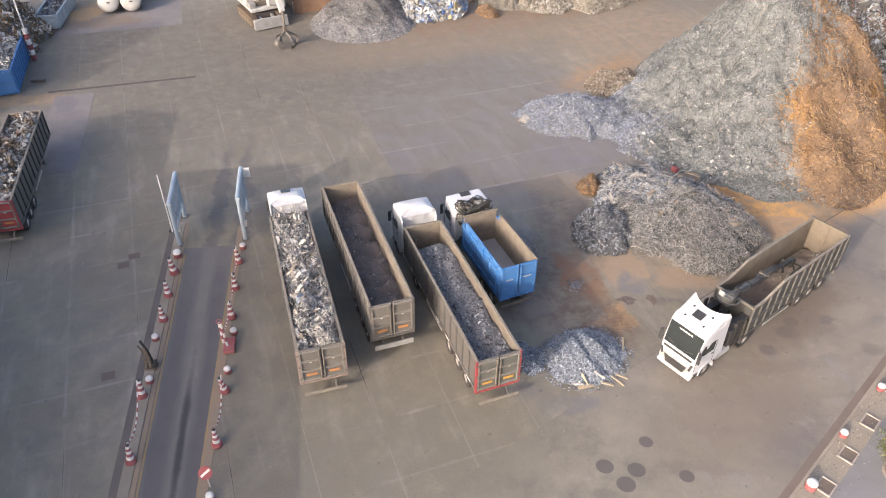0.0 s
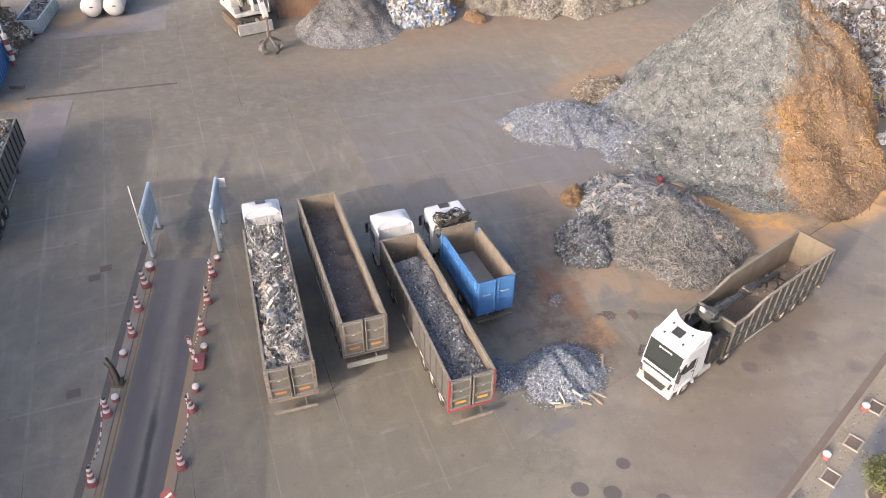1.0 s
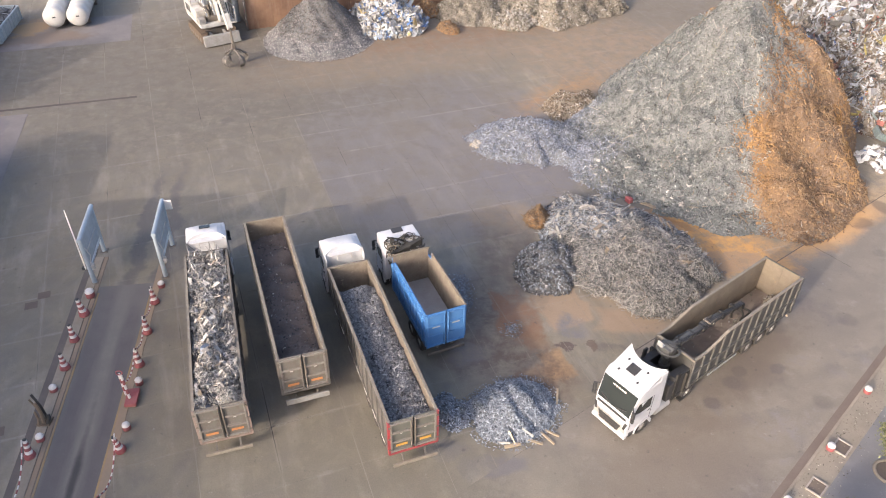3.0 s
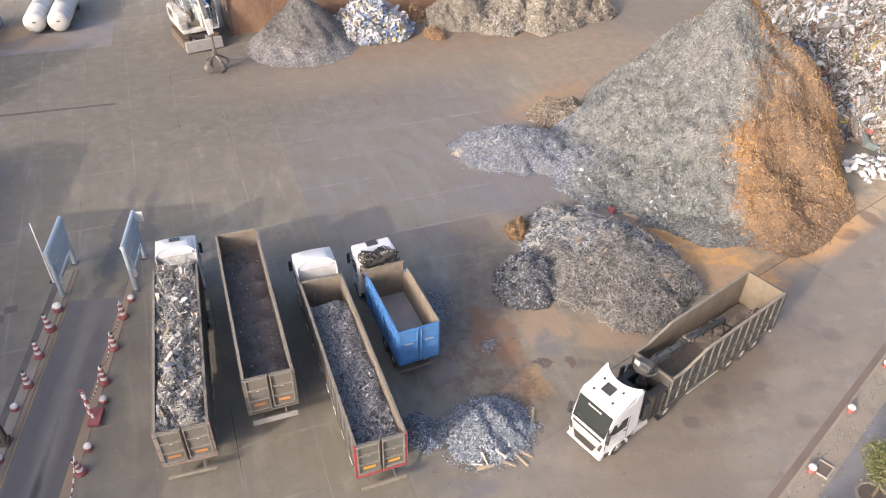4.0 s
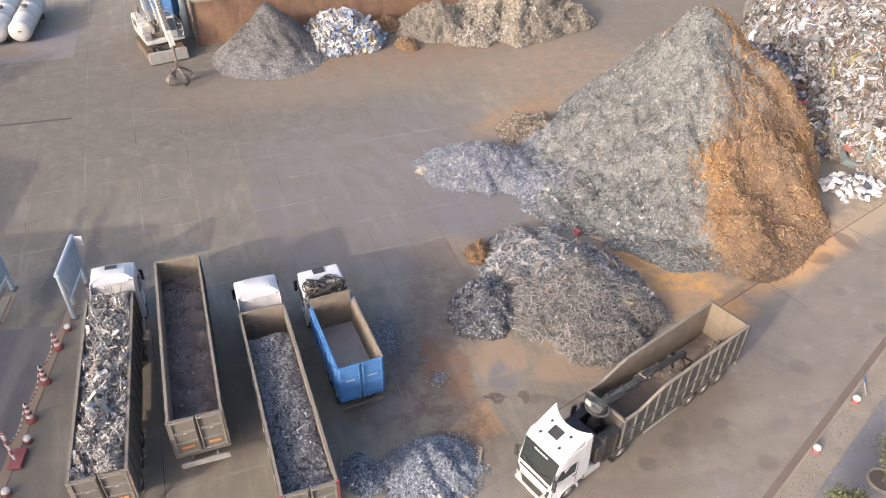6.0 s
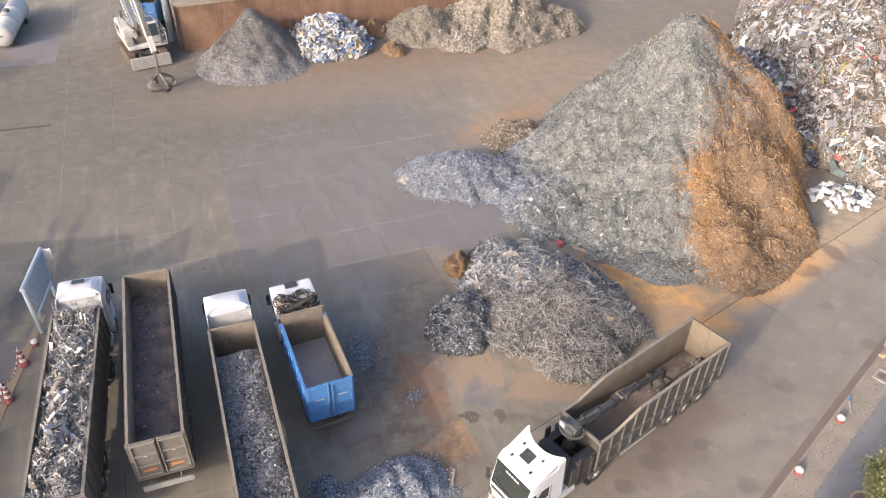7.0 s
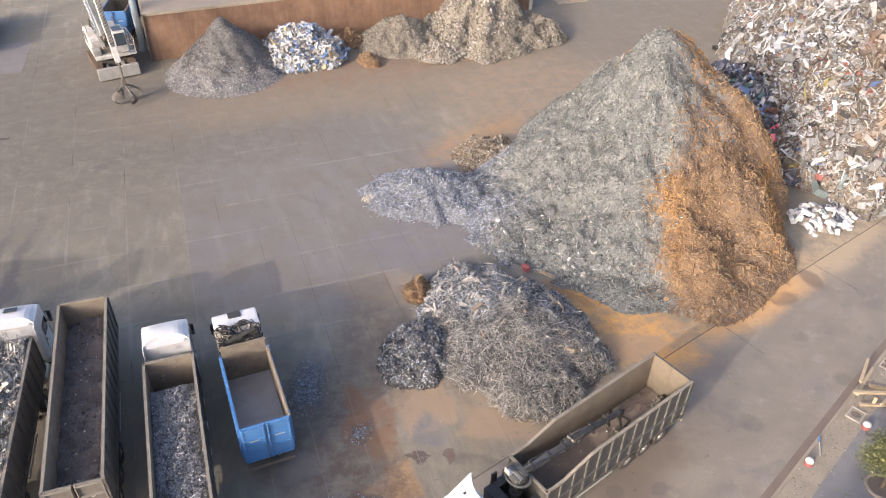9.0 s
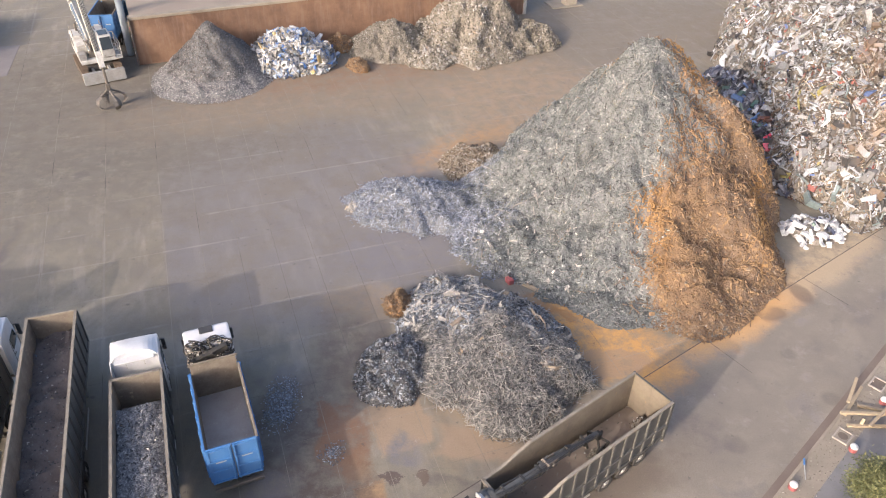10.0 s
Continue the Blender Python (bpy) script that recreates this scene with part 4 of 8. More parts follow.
OFFCUT = scrap_mat("pale_offcuts", [(0, (0.271, 0.254, 0.23)), (0.5, (0.328, 0.316, 0.295)), (0.85, (0.246, 0.189, 0.131))], 0.5, 0.1, (0.287, 0.262, 0.23), 0.3, spread=0.0)
ORANGE_ZONES = (((0.31, 0.168, 0.052), 0.42, 21.2, 45.8, 2.1, 4.2, 0, 0.9, 0.8), ((0.3031, 0.1694, 0.05246), 0.55, 24.6, 57.2, 3.0, 2.6, 0, 0.8, 0.6), ((0.32, 0.172, 0.05), 0.5, 29.4, 49.0, 1.6, 5.0, -12, 0.8, 0.7))
SCRAP_RUST = scrap_mat("rusty_scrap", [(0, (0.095, 0.0627, 0.0437)), (0.16, (0.133, 0.0874, 0.057)), (0.4, (0.1517, 0.1, 0.06283)), (0.62, (0.1866, 0.1253, 0.0759)), (0.8, (0.1393, 0.1161, 0.09462)), (0.91, (0.2223, 0.1671, 0.1153)), (0.98, (0.2682, 0.24, 0.2089))], 0.9, 0.0, (0.2517, 0.1596, 0.0798), 0.75, ORANGE_ZONES, 0.1)
RUST_CLOD = scrap_mat("rusty_clods", [(0, (0.12, 0.079, 0.054)), (0.3, (0.16, 0.105, 0.066)), (0.6, (0.2, 0.132, 0.078)), (0.85, (0.245, 0.155, 0.08)), (0.95, (0.19, 0.165, 0.138))], 0.95, 0.0, (0.265, 0.168, 0.084), 0.6, ORANGE_ZONES, 0.1)
SCRAP_DARK = scrap_mat("dark_scrap", [(0, (0.04, 0.04, 0.045)), (0.3, (0.085, 0.087, 0.095)), (0.6, (0.15, 0.152, 0.16)), (0.84, (0.26, 0.26, 0.262)), (0.95, (0.52, 0.51, 0.5))], 0.4, 0.35, (0.22, 0.2, 0.18), 0.25, spread=0.0)
SCRAP_WIRE = scrap_mat("steel_rods", [(0, (0.08001, 0.08266, 0.0943)), (0.18, (0.1487, 0.1515, 0.1588)), (0.42, (0.2253, 0.2229, 0.219)), (0.66, (0.296, 0.2881, 0.2736)), (0.88, (0.3812, 0.37, 0.341)), (0.975, (0.2293, 0.1678, 0.1209))], 0.5, 0.15, (0.2451, 0.2158, 0.1792), 0.2)
SCRAP_MIXED = scrap_mat("mixed_scrap", [(0, (0.0736, 0.072, 0.0731)), (0.16, (0.221, 0.211, 0.198)), (0.38, (0.386, 0.369, 0.335)), (0.62, (0.534, 0.508, 0.464)), (0.8, (0.644, 0.617, 0.559)), (0.88, (0.331, 0.27, 0.189)), (0.95, (0.147, 0.216, 0.31)), (0.97, (0.313, 0.171, 0.12)), (0.985, (0.276, 0.297, 0.258))], 0.5, 0.15, (0.294, 0.252, 0.198), 0.25, spread=0.0)
SHRED_BROWN = scrap_mat("brown_grey_shred", [(0, (0.06111, 0.05626, 0.05626)), (0.25, (0.1057, 0.09797, 0.09535)), (0.55, (0.1503, 0.1387, 0.1319)), (0.82, (0.2115, 0.1959, 0.1862)), (0.95, (0.3259, 0.3094, 0.2929))], 0.6, 0.15, (0.1552, 0.1348, 0.1145), 0.4, spread=0.05)
SHRED_PALE = scrap_mat("silvery_shred", [(0, (0.1107, 0.106, 0.1088)), (0.2, (0.1934, 0.1841, 0.1841)), (0.5, (0.2762, 0.266, 0.2623)), (0.8, (0.3683, 0.3543, 0.346)), (0.95, (0.4799, 0.4613, 0.4464))], 0.5, 0.15, (0.2492, 0.2306, 0.2158), 0.25, spread=0.05)
SCRAP_CURL = scrap_mat("pale_curls", [(0, (0.1196, 0.1122, 0.1104)), (0.12, (0.2778, 0.2631, 0.2475)), (0.34, (0.368, 0.345, 0.3128)), (0.6, (0.4784, 0.4554, 0.4186)), (0.82, (0.5704, 0.5474, 0.506)), (0.93, (0.3404, 0.2778, 0.2061)), (0.98, (0.2061, 0.2475, 0.3091))], 0.5, 0.1, (0.4122, 0.3606, 0.299), 0.2, spread=0.0)
WASTE = scrap_mat("mixed_waste", [(0, (0.0308, 0.03209, 0.03659)), (0.12, (0.08623, 0.07691, 0.06859)), (0.28, (0.154, 0.1511, 0.1494)), (0.44, (0.2345, 0.2416, 0.251)), (0.6, (0.3207, 0.338, 0.3659)), (0.75, (0.4186, 0.4499, 0.495)), (0.87, (0.123, 0.08707, 0.06099)), (0.935, (0.1724, 0.2211, 0.229)), (0.962, (0.2461, 0.08084, 0.06859)), (0.977, (0.07375, 0.1272, 0.2899)), (0.99, (0.308, 0.268, 0.09105))], 0.6, 0.0, (0.154, 0.1204, 0.09105), 0.3, (((0.2046, 0.125, 0.07802), 0.5, 45.5, 63.0, 3.4, 2.0, 20, 0.8, 0.9), ((0.2148, 0.14, 0.08289), 0.5, 40.5, 56.5, 3.6, 1.4, 30, 0.8, 0.9), ((0.2046, 0.125, 0.07802), 0.45, 41.0, 63.0, 2.0, 1.6, 0, 0.8, 0.9)), 0.0)
WASTE_DARK = scrap_mat("dark_bags", [(0, (0.025, 0.028, 0.042)), (0.34, (0.055, 0.063, 0.1)), (0.6, (0.13, 0.145, 0.2)), (0.78, (0.4, 0.41, 0.44)), (0.88, (0.05, 0.11, 0.1)), (0.92, (0.1, 0.19, 0.4)), (0.95, (0.14, 0.06, 0.045)), (0.985, (0.5, 0.07, 0.13))], 0.4, 0.0, (0.2, 0.16, 0.12), 0.2, spread=0.0)
PLASTIC = scrap_mat("bagged_plastic", [(0, (0.108, 0.108, 0.117)), (0.14, (0.27, 0.261, 0.243)), (0.36, (0.387, 0.378, 0.36)), (0.55, (0.468, 0.477, 0.4905)), (0.74, (0.072, 0.153, 0.342)), (0.84, (0.27, 0.333, 0.423)), (0.945, (0.342, 0.261, 0.117)), (0.975, (0.216, 0.162, 0.1125))], 0.5, 0.0, (0.297, 0.27, 0.234), 0.3, spread=0.0)
RUBBLE = scrap_mat("rubble_pieces", [(0, (0.1075, 0.09202, 0.06974)), (0.25, (0.1582, 0.141, 0.1151)), (0.55, (0.2098, 0.1901, 0.161)), (0.85, (0.2666, 0.2494, 0.2161)), (0.965, (0.393, 0.387, 0.3704))], 0.85, 0.0, (0.1901, 0.1668, 0.1326), 0.4, spread=0.1)
SHRED_TAN = scrap_mat("tan_grey_shred", [(0, (0.1026, 0.0782, 0.05796)), (0.3, (0.1785, 0.1426, 0.1063)), (0.6, (0.2231, 0.1932, 0.1594)), (0.85, (0.2677, 0.2576, 0.2415)), (0.95, (0.357, 0.3588, 0.3574))], 0.8, 0.0, (0.2142, 0.1472, 0.08694), 0.4)
LITTER = scrap_mat("leaf_litter", [(0, (0.11, 0.092, 0.075)), (0.35, (0.18, 0.155, 0.122)), (0.7, (0.3, 0.265, 0.215)), (0.93, (0.45, 0.4, 0.34))], 0.9, 0.0, (0.28, 0.238, 0.182), 0.2)
FIBRE = scrap_mat("brown_fibres", [(0, (0.09, 0.06, 0.042)), (0.35, (0.19, 0.13, 0.085)), (0.7, (0.3, 0.23, 0.155)), (0.93, (0.5, 0.46, 0.38))], 0.85, 0.0, (0.2, 0.13, 0.08), 0.3)
MAROON = scrap_mat("maroon_fines", [(0, (0.05, 0.025, 0.02)), (0.4, (0.11, 0.045, 0.034)), (0.8, (0.16, 0.075, 0.05)), (0.96, (0.3, 0.25, 0.22))], 0.8, 0.0, (0.12, 0.06, 0.04), 0.3, spread=0.0)
FOAM = scrap_mat("white_foam", [(0, (0.468, 0.474, 0.487)), (0.4, (0.547, 0.547, 0.547)), (0.9, (0.358, 0.358, 0.358))], 0.6, 0.0, (0.39, 0.377, 0.351), 0.15, spread=0.0)

# great heap: grey shred on the yard side, rusty on the far right
class Merged(Mound):
    """Several mounds run together into one heap, as heights over a grid."""

    def __init__(self, seed, mounds, blend, x0, y0, x1, y1, rough=None):
        self.rng = np.random.default_rng(seed)
        self.mounds, self.blend, self.area, self.rough = mounds, blend, (x0, y0, x1, y1), rough

    def z(self, x, y):
        a = self.mounds[0].z(x, y)
        for m in self.mounds[1:]:
            b = m.z(x, y)
            k = np.clip(np.maximum(a, b), 1e-3, self.blend)
            h = np.maximum(k - np.abs(a - b), 0) / k
            a = np.maximum(a, b) + h * h * k / 4 * np.clip(np.minimum(a, b) / 0.3, 0, 1)
        return a + (self.rough(x, y) * np.clip(a / 1.5, 0, 1) if self.rough else 0)

    def build(self, name, material, label, category, step=0.24):
        x0, y0, x1, y1 = self.area
        nx, ny = int((x1 - x0) / step), int((y1 - y0) / step)
        X, Y = np.meshgrid(np.linspace(x0, x1, nx), np.linspace(y0, y1, ny), indexing="ij")
        Z = self.z(X, Y)
        inside = Z > 0.02
        Z = np.where(inside, Z + self.rng.normal(0, 0.035, Z.shape), -0.06)
        i, j = np.meshgrid(np.arange(nx - 1), np.arange(ny - 1), indexing="ij")
        quads = np.stack([i * ny + j, (i + 1) * ny + j, (i + 1) * ny + j + 1, i * ny + j + 1], -1).reshape(-1, 4)
        quads = quads[inside.reshape(-1)[quads].any(1)]
        used, back = np.unique(quads, return_inverse=True)
        vs = np.stack([X, Y, Z], -1).reshape(-1, 3)[used]
        me = mesh_np(name, vs, back.reshape(-1, 4), material, True)
        self.ob = tagged(new(name, me), label, category, kind="stuff")
        return self

    def sample(self, n, keep=None, spill=1.0):
        x0, y0, x1, y1 = self.area
        x, y = self.rng.uniform(x0, x1, n * 3), self.rng.uniform(y0, y1, n * 3)
        ok = self.z(x, y) > 0.02
        x, y = x[ok][:n], y[ok][:n]
        if spill > 1:
            x, y = x + self.rng.normal(0, (spill - 1) * 5, len(x)), y + self.rng.normal(0, (spill - 1) * 5, len(y))
        if keep is not None:
            k = keep(x, y)
            x, y = x[k], y[k]
        e = 0.15
        z = np.maximum(self.z(x, y), 0)
        zx, zy = np.maximum(self.z(x + e, y), 0), np.maximum(self.z(x, y + e), 0)
        return np.stack([x, y, z], 1), unit(np.stack([-(zx - z) / e, -(zy - z) / e, np.ones_like(z)], 1))


RUST_Y = (41.0, 43.4, 44.8, 46.2, 47.3, 49.3, 53.5, 55.1, 56.7, 59.0, 64.0)
RUST_X = (20.8, 20.3, 20.7, 20.0, 20.3, 22.1, 24.0, 23.6, 21.6, 19.8, 18.5)


def rust_line(x, y):
    wob = 0.3 * np.sin(y * 1.7) + 0.2 * np.sin(y * 4.3 + 1)
    loose = np.modf(np.abs(np.sin(x * 127.1 + y * 311.7) * 43758.5))[0] ** 3 * np.where(np.sin(x * 61.7 + y * 17.3) > 0, 1.6, -1.6)
    return x > np.interp(y, RUST_Y, RUST_X) + wob + loose


def chance(x, y):
    """An even random number for each place in the plan."""
    return np.modf(np.abs(np.sin(x * 91.7 + y * 217.3) * 24634.6))[0]


def tongue(x, y):
    """Where the fine blue-grey shred lies: the low tongue and the foot beside it."""
    return chance(x, y) < np.clip((12.5 - x + 1.2 * np.sin(y * 0.9)) / 4.5, 0, 1) * np.clip((59.5 - y) / 1.5, 0, 1)


cone_heap = Mound(11, 21.2, 55.8, 13.1, [10.0, 10.0, 11.0, 12, 12.5, 12.0, 11.2, 11.2, 12.5, 14.3, 13.5, 15.2, 17.0, 15.2, 13.6, 11.7], [0.6, 0.6, 0.6, 0.8, 1.0, 0.95, 0.92, 0.95, 1.25, 1.65, 1.75, 1.45, 1.25, 1.2, 0.9, 0.6], 0.4, 5.0)
lobe = Mound(12, 4.4, 53.9, 2.05, [8.0, 5.0, 3.2, 2.7, 3.0, 4.0, 4.9, 4.3, 3.9, 3.7, 5.0, 7.0], 0.8, 0.1, 1.6)
lobe.edge = Lumps(lobe.rng, 3.0, 0.06, 3)
apron = Mound(13, 12.4, 49.3, 1.5, [6, 6, 6, 5.5, 4.5, 4.8, 4.9, 4.5, 4.5, 4.4, 5.5, 6], 1.0, 0.12)
ledges = Lumps(np.random.default_rng(71), 1.5, 0.17, 3)
slumps = Lumps(np.random.default_rng(72), 1.1, 0.09, 2)


def heap_rough(x, y):
    rusty = np.clip((x - np.interp(y, RUST_Y, RUST_X)) / 1.2, 0, 1)
    return slumps(x, y) + rusty * ledges(x * 0.75 + y * 0.3, y * 1.25)


main = Merged(70, [cone_heap, lobe, apron], 1.6, -2.0, 37.0, 36.5, 70.5, heap_rough)
main.build("scrap_heap", GREY_CORE, "tall heap of grey shredded metal scrap with a rusty flank and a low blue-grey tongue", "scrap heap")
grey_side = lambda x, y: ~rust_line(x, y) & ~tongue(x, y)
front = lambda x, y: (y < 60) | (chance(x, y) < 0.25)
main.strew(88000, SCRAP_GREY, (0.07, 0.28), (0.035, 0.13), (0.012, 0.04), "grey_shred", "small grey bent metal pieces", lambda x, y: grey_side(x, y) & front(x, y), plain=True)
main.strew(7500, SCRAP_GREY, (0.3, 0.95), (0.025, 0.075), (0.02, 0.05), "bent_strips", "bent metal strips", grey_side, tilt=0.45, bend=0.12)
main.strew(650, OFFCUT, (0.5, 1.5), (0.03, 0.08), (0.02, 0.05), "long_offcuts", "long pale metal offcuts", grey_side, tilt=0.25, bend=0.05)
main.strew(105000, SCRAP_LOBE, (0.05, 0.22), (0.03, 0.12), (0.012, 0.05), "blue_shred", "fine blue-grey metal shred", tongue, 1.04, plain=True)
main.strew(6500, SCRAP_BLUE, (0.25, 0.9), (0.02, 0.07), (0.015, 0.04), "thin_strips", "thin pale strips", tongue, 1.05, tilt=0.35, bend=0.2)
main.strew(900, SCRAP_MIXED, (0.25, 0.8), (0.1, 0.35), (0.02, 0.05), "pale_pieces", "pale sheet pieces at the foot", lambda x, y: (y < 49) & (x < 17) & (x > 6))
main.strew(30000, SCRAP_RUST, (0.08, 0.34), (0.04, 0.13), (0.02, 0.06), "rusty_shred", "rust-brown lumps and strips", rust_line, 1.01, plain=True, tilt=0.3, lift=0.0)
main.strew(5000, SCRAP_RUST, (0.35, 1.4), (0.03, 0.08), (0.02, 0.05), "rusty_bars", "long rusty bars and roots", lambda x, y: rust_line(x + 0.6, y), tilt=0.35, bend=0.1)
main.strew(14000, RUST_CLOD, (0.1, 0.4), (0.08, 0.26), (0.05, 0.12), "rusty_clods", "caked brown clods of rusted fines", lambda x, y: rust_line(x - 0.5, y), tilt=0.22, bend=0.08, lift=-0.05)
tip = Mound(73, 0.6, 52.9, 0.35, [0.5, 0.5, 0.55, 0.6, 0.6, 0.5], 0.6, 0.06, 0.6)
tip.build("scrap_heap", DARK_CORE, "small pile of bright curled turnings at the tongue's tip", "scrap heap", 10, 30)
tip.strew(260, SCRAP_CURL, (0.15, 0.5), (0.04, 0.14), (0.02, 0.05), "bright_turnings", spill=1.3, bend=0.5, tilt=0.8)
corner = Mound(14, 9.2, 60.0, 1.3, [4, 3.2, 2.5, 2.3, 2.2, 2.6, 3, 3.5], 0.7, 0.2)
corner.build("rubble_heap", TAN_CORE, "small tan heap of rubble against the grey heap", "rubble heap", 24, 70)
corner.strew(3800, SHRED_TAN, (0.08, 0.36), (0.04, 0.16), (0.03, 0.08), "rubble_pieces", spill=1.12)

rods = Mound(15, 10.6, 37.9, 2.25, [5.0, 5.0, 5.0, 6.1, 7.8, 7.2, 5.0, 4.8, 5.2, 5.9, 6.0, 5.5], 0.6, 0.1, 2.5)
rods.build("scrap_heap", ROD_CORE, "round tangled heap of steel rods, wire and sheet scrap", "scrap heap", 50, 160)
low_side = lambda x, y: y < 38.6 + 0.8 * np.sin(1.3 * x)
rods.strew(14000, SCRAP_WIRE, (0.4, 1.5), (0.014, 0.03), (0.012, 0.026), "tangled_rods", "long bent steel rods", low_side, tilt=0.42, bend=0.16, lift=0.06, taper=0.1, spill=1.04)
rods.strew(3500, SCRAP_WIRE, (0.15, 0.5), (0.03, 0.12), (0.015, 0.04), "wire_scrap", tilt=0.6)
rods.strew(17000, SCRAP_BLUE, (0.08, 0.4), (0.03, 0.14), (0.012, 0.04), "grey_shred", keep=lambda x, y: ~low_side(x, y + 0.5), plain=True)
rods.strew(1500, SCRAP_WIRE, (0.4, 1.3), (0.025, 0.06), (0.02, 0.04), "wire_strands", keep=lambda x, y: ~low_side(x, y), bend=0.2)
rods.strew(3000, SCRAP_DARK, (0.15, 0.6), (0.06, 0.2), (0.02, 0.05), "dark_sheet", keep=lambda x, y: (x > 11.8) & (y > 36.8))
rods.strew(150, OFFCUT, (0.5, 1.7), (0.14, 0.5), (0.03, 0.06), "pale_sheet", "pale sheet-metal pieces", keep=lambda x, y: y > 35.5, bend=0.1)
dark = Mound(16, 4.7, 36.5, 1.5, [2.2, 2.3, 2.6, 2.7, 2.4, 2.2, 2.3, 2.6, 2.9, 2.9, 2.6, 2.3], 0.55, 0.15, 1.2)
dark.build("scrap_heap", DARK_CORE, "small black heap of coiled turnings beside the rod heap", "scrap heap", 28, 90)
dark.strew(7500, SCRAP_DARK, (0.07, 0.26), (0.025, 0.08), (0.012, 0.03), "turnings", plain=True, tilt=0.8, spill=1.1)
dark.strew(1900, SCRAP_BLUE, (0.08, 0.3), (0.04, 0.12), (0.012, 0.03), "bright_turnings", tilt=0.8)
lump = Mound(17, 4.5, 41.9, 0.95, [0.85, 0.95, 1.05, 0.9, 0.8, 0.9, 1.0, 0.9], 0.4, 0.15, 0.8)
lump.build("rust_bale", RUST_CORE, "small rust-brown bale of rusted wire on the ground", "bale", 16, 40)
lump.strew(1300, SCRAP_RUST, (0.12, 0.45), (0.02, 0.06), (0.015, 0.04), "rusty_wire", bend=0.4, spill=1.25)

small = Mound(18, 1.3, 24.1, 0.95, [2.3, 2.4, 2.2, 2.0, 1.8, 1.9, 2.3, 2.2, 2.3, 2.2, 2.2, 2.3], 0.8, 0.12, 1.5)
small.build("scrap_heap", GREY_CORE, "low blue-grey heap of fine metal shred between the trucks", "scrap heap", 32, 100)
small.strew(12000, SCRAP_BLUE, (0.05, 0.25), (0.03, 0.12), (0.012, 0.04), "grey_shred", spill=1.14, plain=True)
small.strew(2200, SCRAP_BLUE, (0.04, 0.14), (0.02, 0.07), (0.01, 0.03), "metal_crumbs", spill=1.6, plain=True)
small.strew(20, SCRAP_MIXED, (0.5, 1.3), (0.08, 0.2), (0.04, 0.08), "timber_and_offcuts", keep=lambda x, y: y < 23.3, spill=1.1, bend=0.03)
tail = Mound(38, -2.1, 23.8, 0.28, [1.1, 0.9, 0.9, 1.2, 1.1, 0.8, 0.8, 0.9, 1.2, 1.0], 0.7, 0.06, 1.0)
tail.build("scrap_heap", GREY_CORE, "low trail of metal shred behind the red-framed trailer", "scrap heap", 18, 60)
tail.strew(1500, SCRAP_BLUE, (0.05, 0.22), (0.025, 0.1), (0.012, 0.04), "grey_shred", spill=1.5, plain=True)
spread = Mound(19, -1.5, 33.7, 0.02, [0.16, 0.2, 0.26, 0.3, 0.2, 0.16, 0.2, 0.3, 0.33, 0.2], 0.8, 0.02, 1.2)
spread.build("metal_dust", WET_CORE, "thin scatter of blue-grey metal crumbs on the concrete", "metal scatter", 14, 50)
for n_, reach in ((650, 14.0), (650, 28.0), (450, 48.0)):
    spread.strew(n_, SCRAP_BLUE, (0.03, 0.12), (0.02, 0.07), (0.008, 0.025), "metal_crumbs", spill=reach, plain=True)
crumbs = Mound(39, 1.8, 30.4, 0.02, [0.1, 0.13, 0.1, 0.12, 0.1, 0.13], 0.8, 0.01, 0.8)
crumbs.build("metal_dust", WET_CORE, "small patch of pale metal crumbs on wet concrete", "metal scatter", 8, 24)
for n_, reach in ((120, 14.0), (120, 50.0)):
    crumbs.strew(n_, SCRAP_BLUE, (0.04, 0.14), (0.02, 0.08), (0.008, 0.025), "metal_crumbs", spill=reach, plain=True)

# heaps along the rusty wall
gravel = Mound(20, -16.3, 76.6, 5.5, [6.2, 6.0, 5.6, 5.6, 5.4, 5.4, 5.7, 6.2, 6.9, 7.3, 6.8, 6.4], [1.15, 1.1, 1.0, 1.0, 1.0, 1.05, 1.1, 1.25, 1.4, 1.45, 1.35, 1.2], 0.16, 2.5)
gravel.edge = Lumps(gravel.rng, 4.0, 0.02, 1)
gravel.build("scrap_heap", GREY_CORE, "steep grey-brown heap of shredded metal in front of the rusty wall", "scrap heap", 44, 140)
gravel.strew(17000, SHRED_BROWN, (0.06, 0.2), (0.035, 0.11), (0.02, 0.05), "brown_shred", keep=lambda x, y: gravel.z(x, y) > 1.1, plain=True)
gravel.strew(19000, SHRED_PALE, (0.05, 0.18), (0.035, 0.11), (0.02, 0.05), "pale_shred", "silvery shred slid to the foot", lambda x, y: gravel.z(x, y) < 1.35 + 0.3 * np.sin(x * 1.3), 1.05, plain=True)
bags = Mound(21, -9.2, 80.0, 3.3, [4.6, 4.2, 3.8, 3.6, 4.0, 4.4, 4.6, 4.8, 4.6, 4.4, 4.6, 4.8], 0.7, 0.3, 2.0)
bags.build("waste_heap", WHITE_CORE, "heap of white and blue plastic bags and film", "waste heap", 28, 90)
bags.strew(2600, PLASTIC, (0.3, 0.9), (0.22, 0.6), (0.06, 0.22), "plastic_bags", "crumpled white and blue bags", tilt=0.6, bend=0.4, taper=0.7)
bags.strew(3500, PLASTIC, (0.15, 0.5), (0.08, 0.25), (0.03, 0.08), "plastic_film", "scraps of film", tilt=0.7, plain=True)
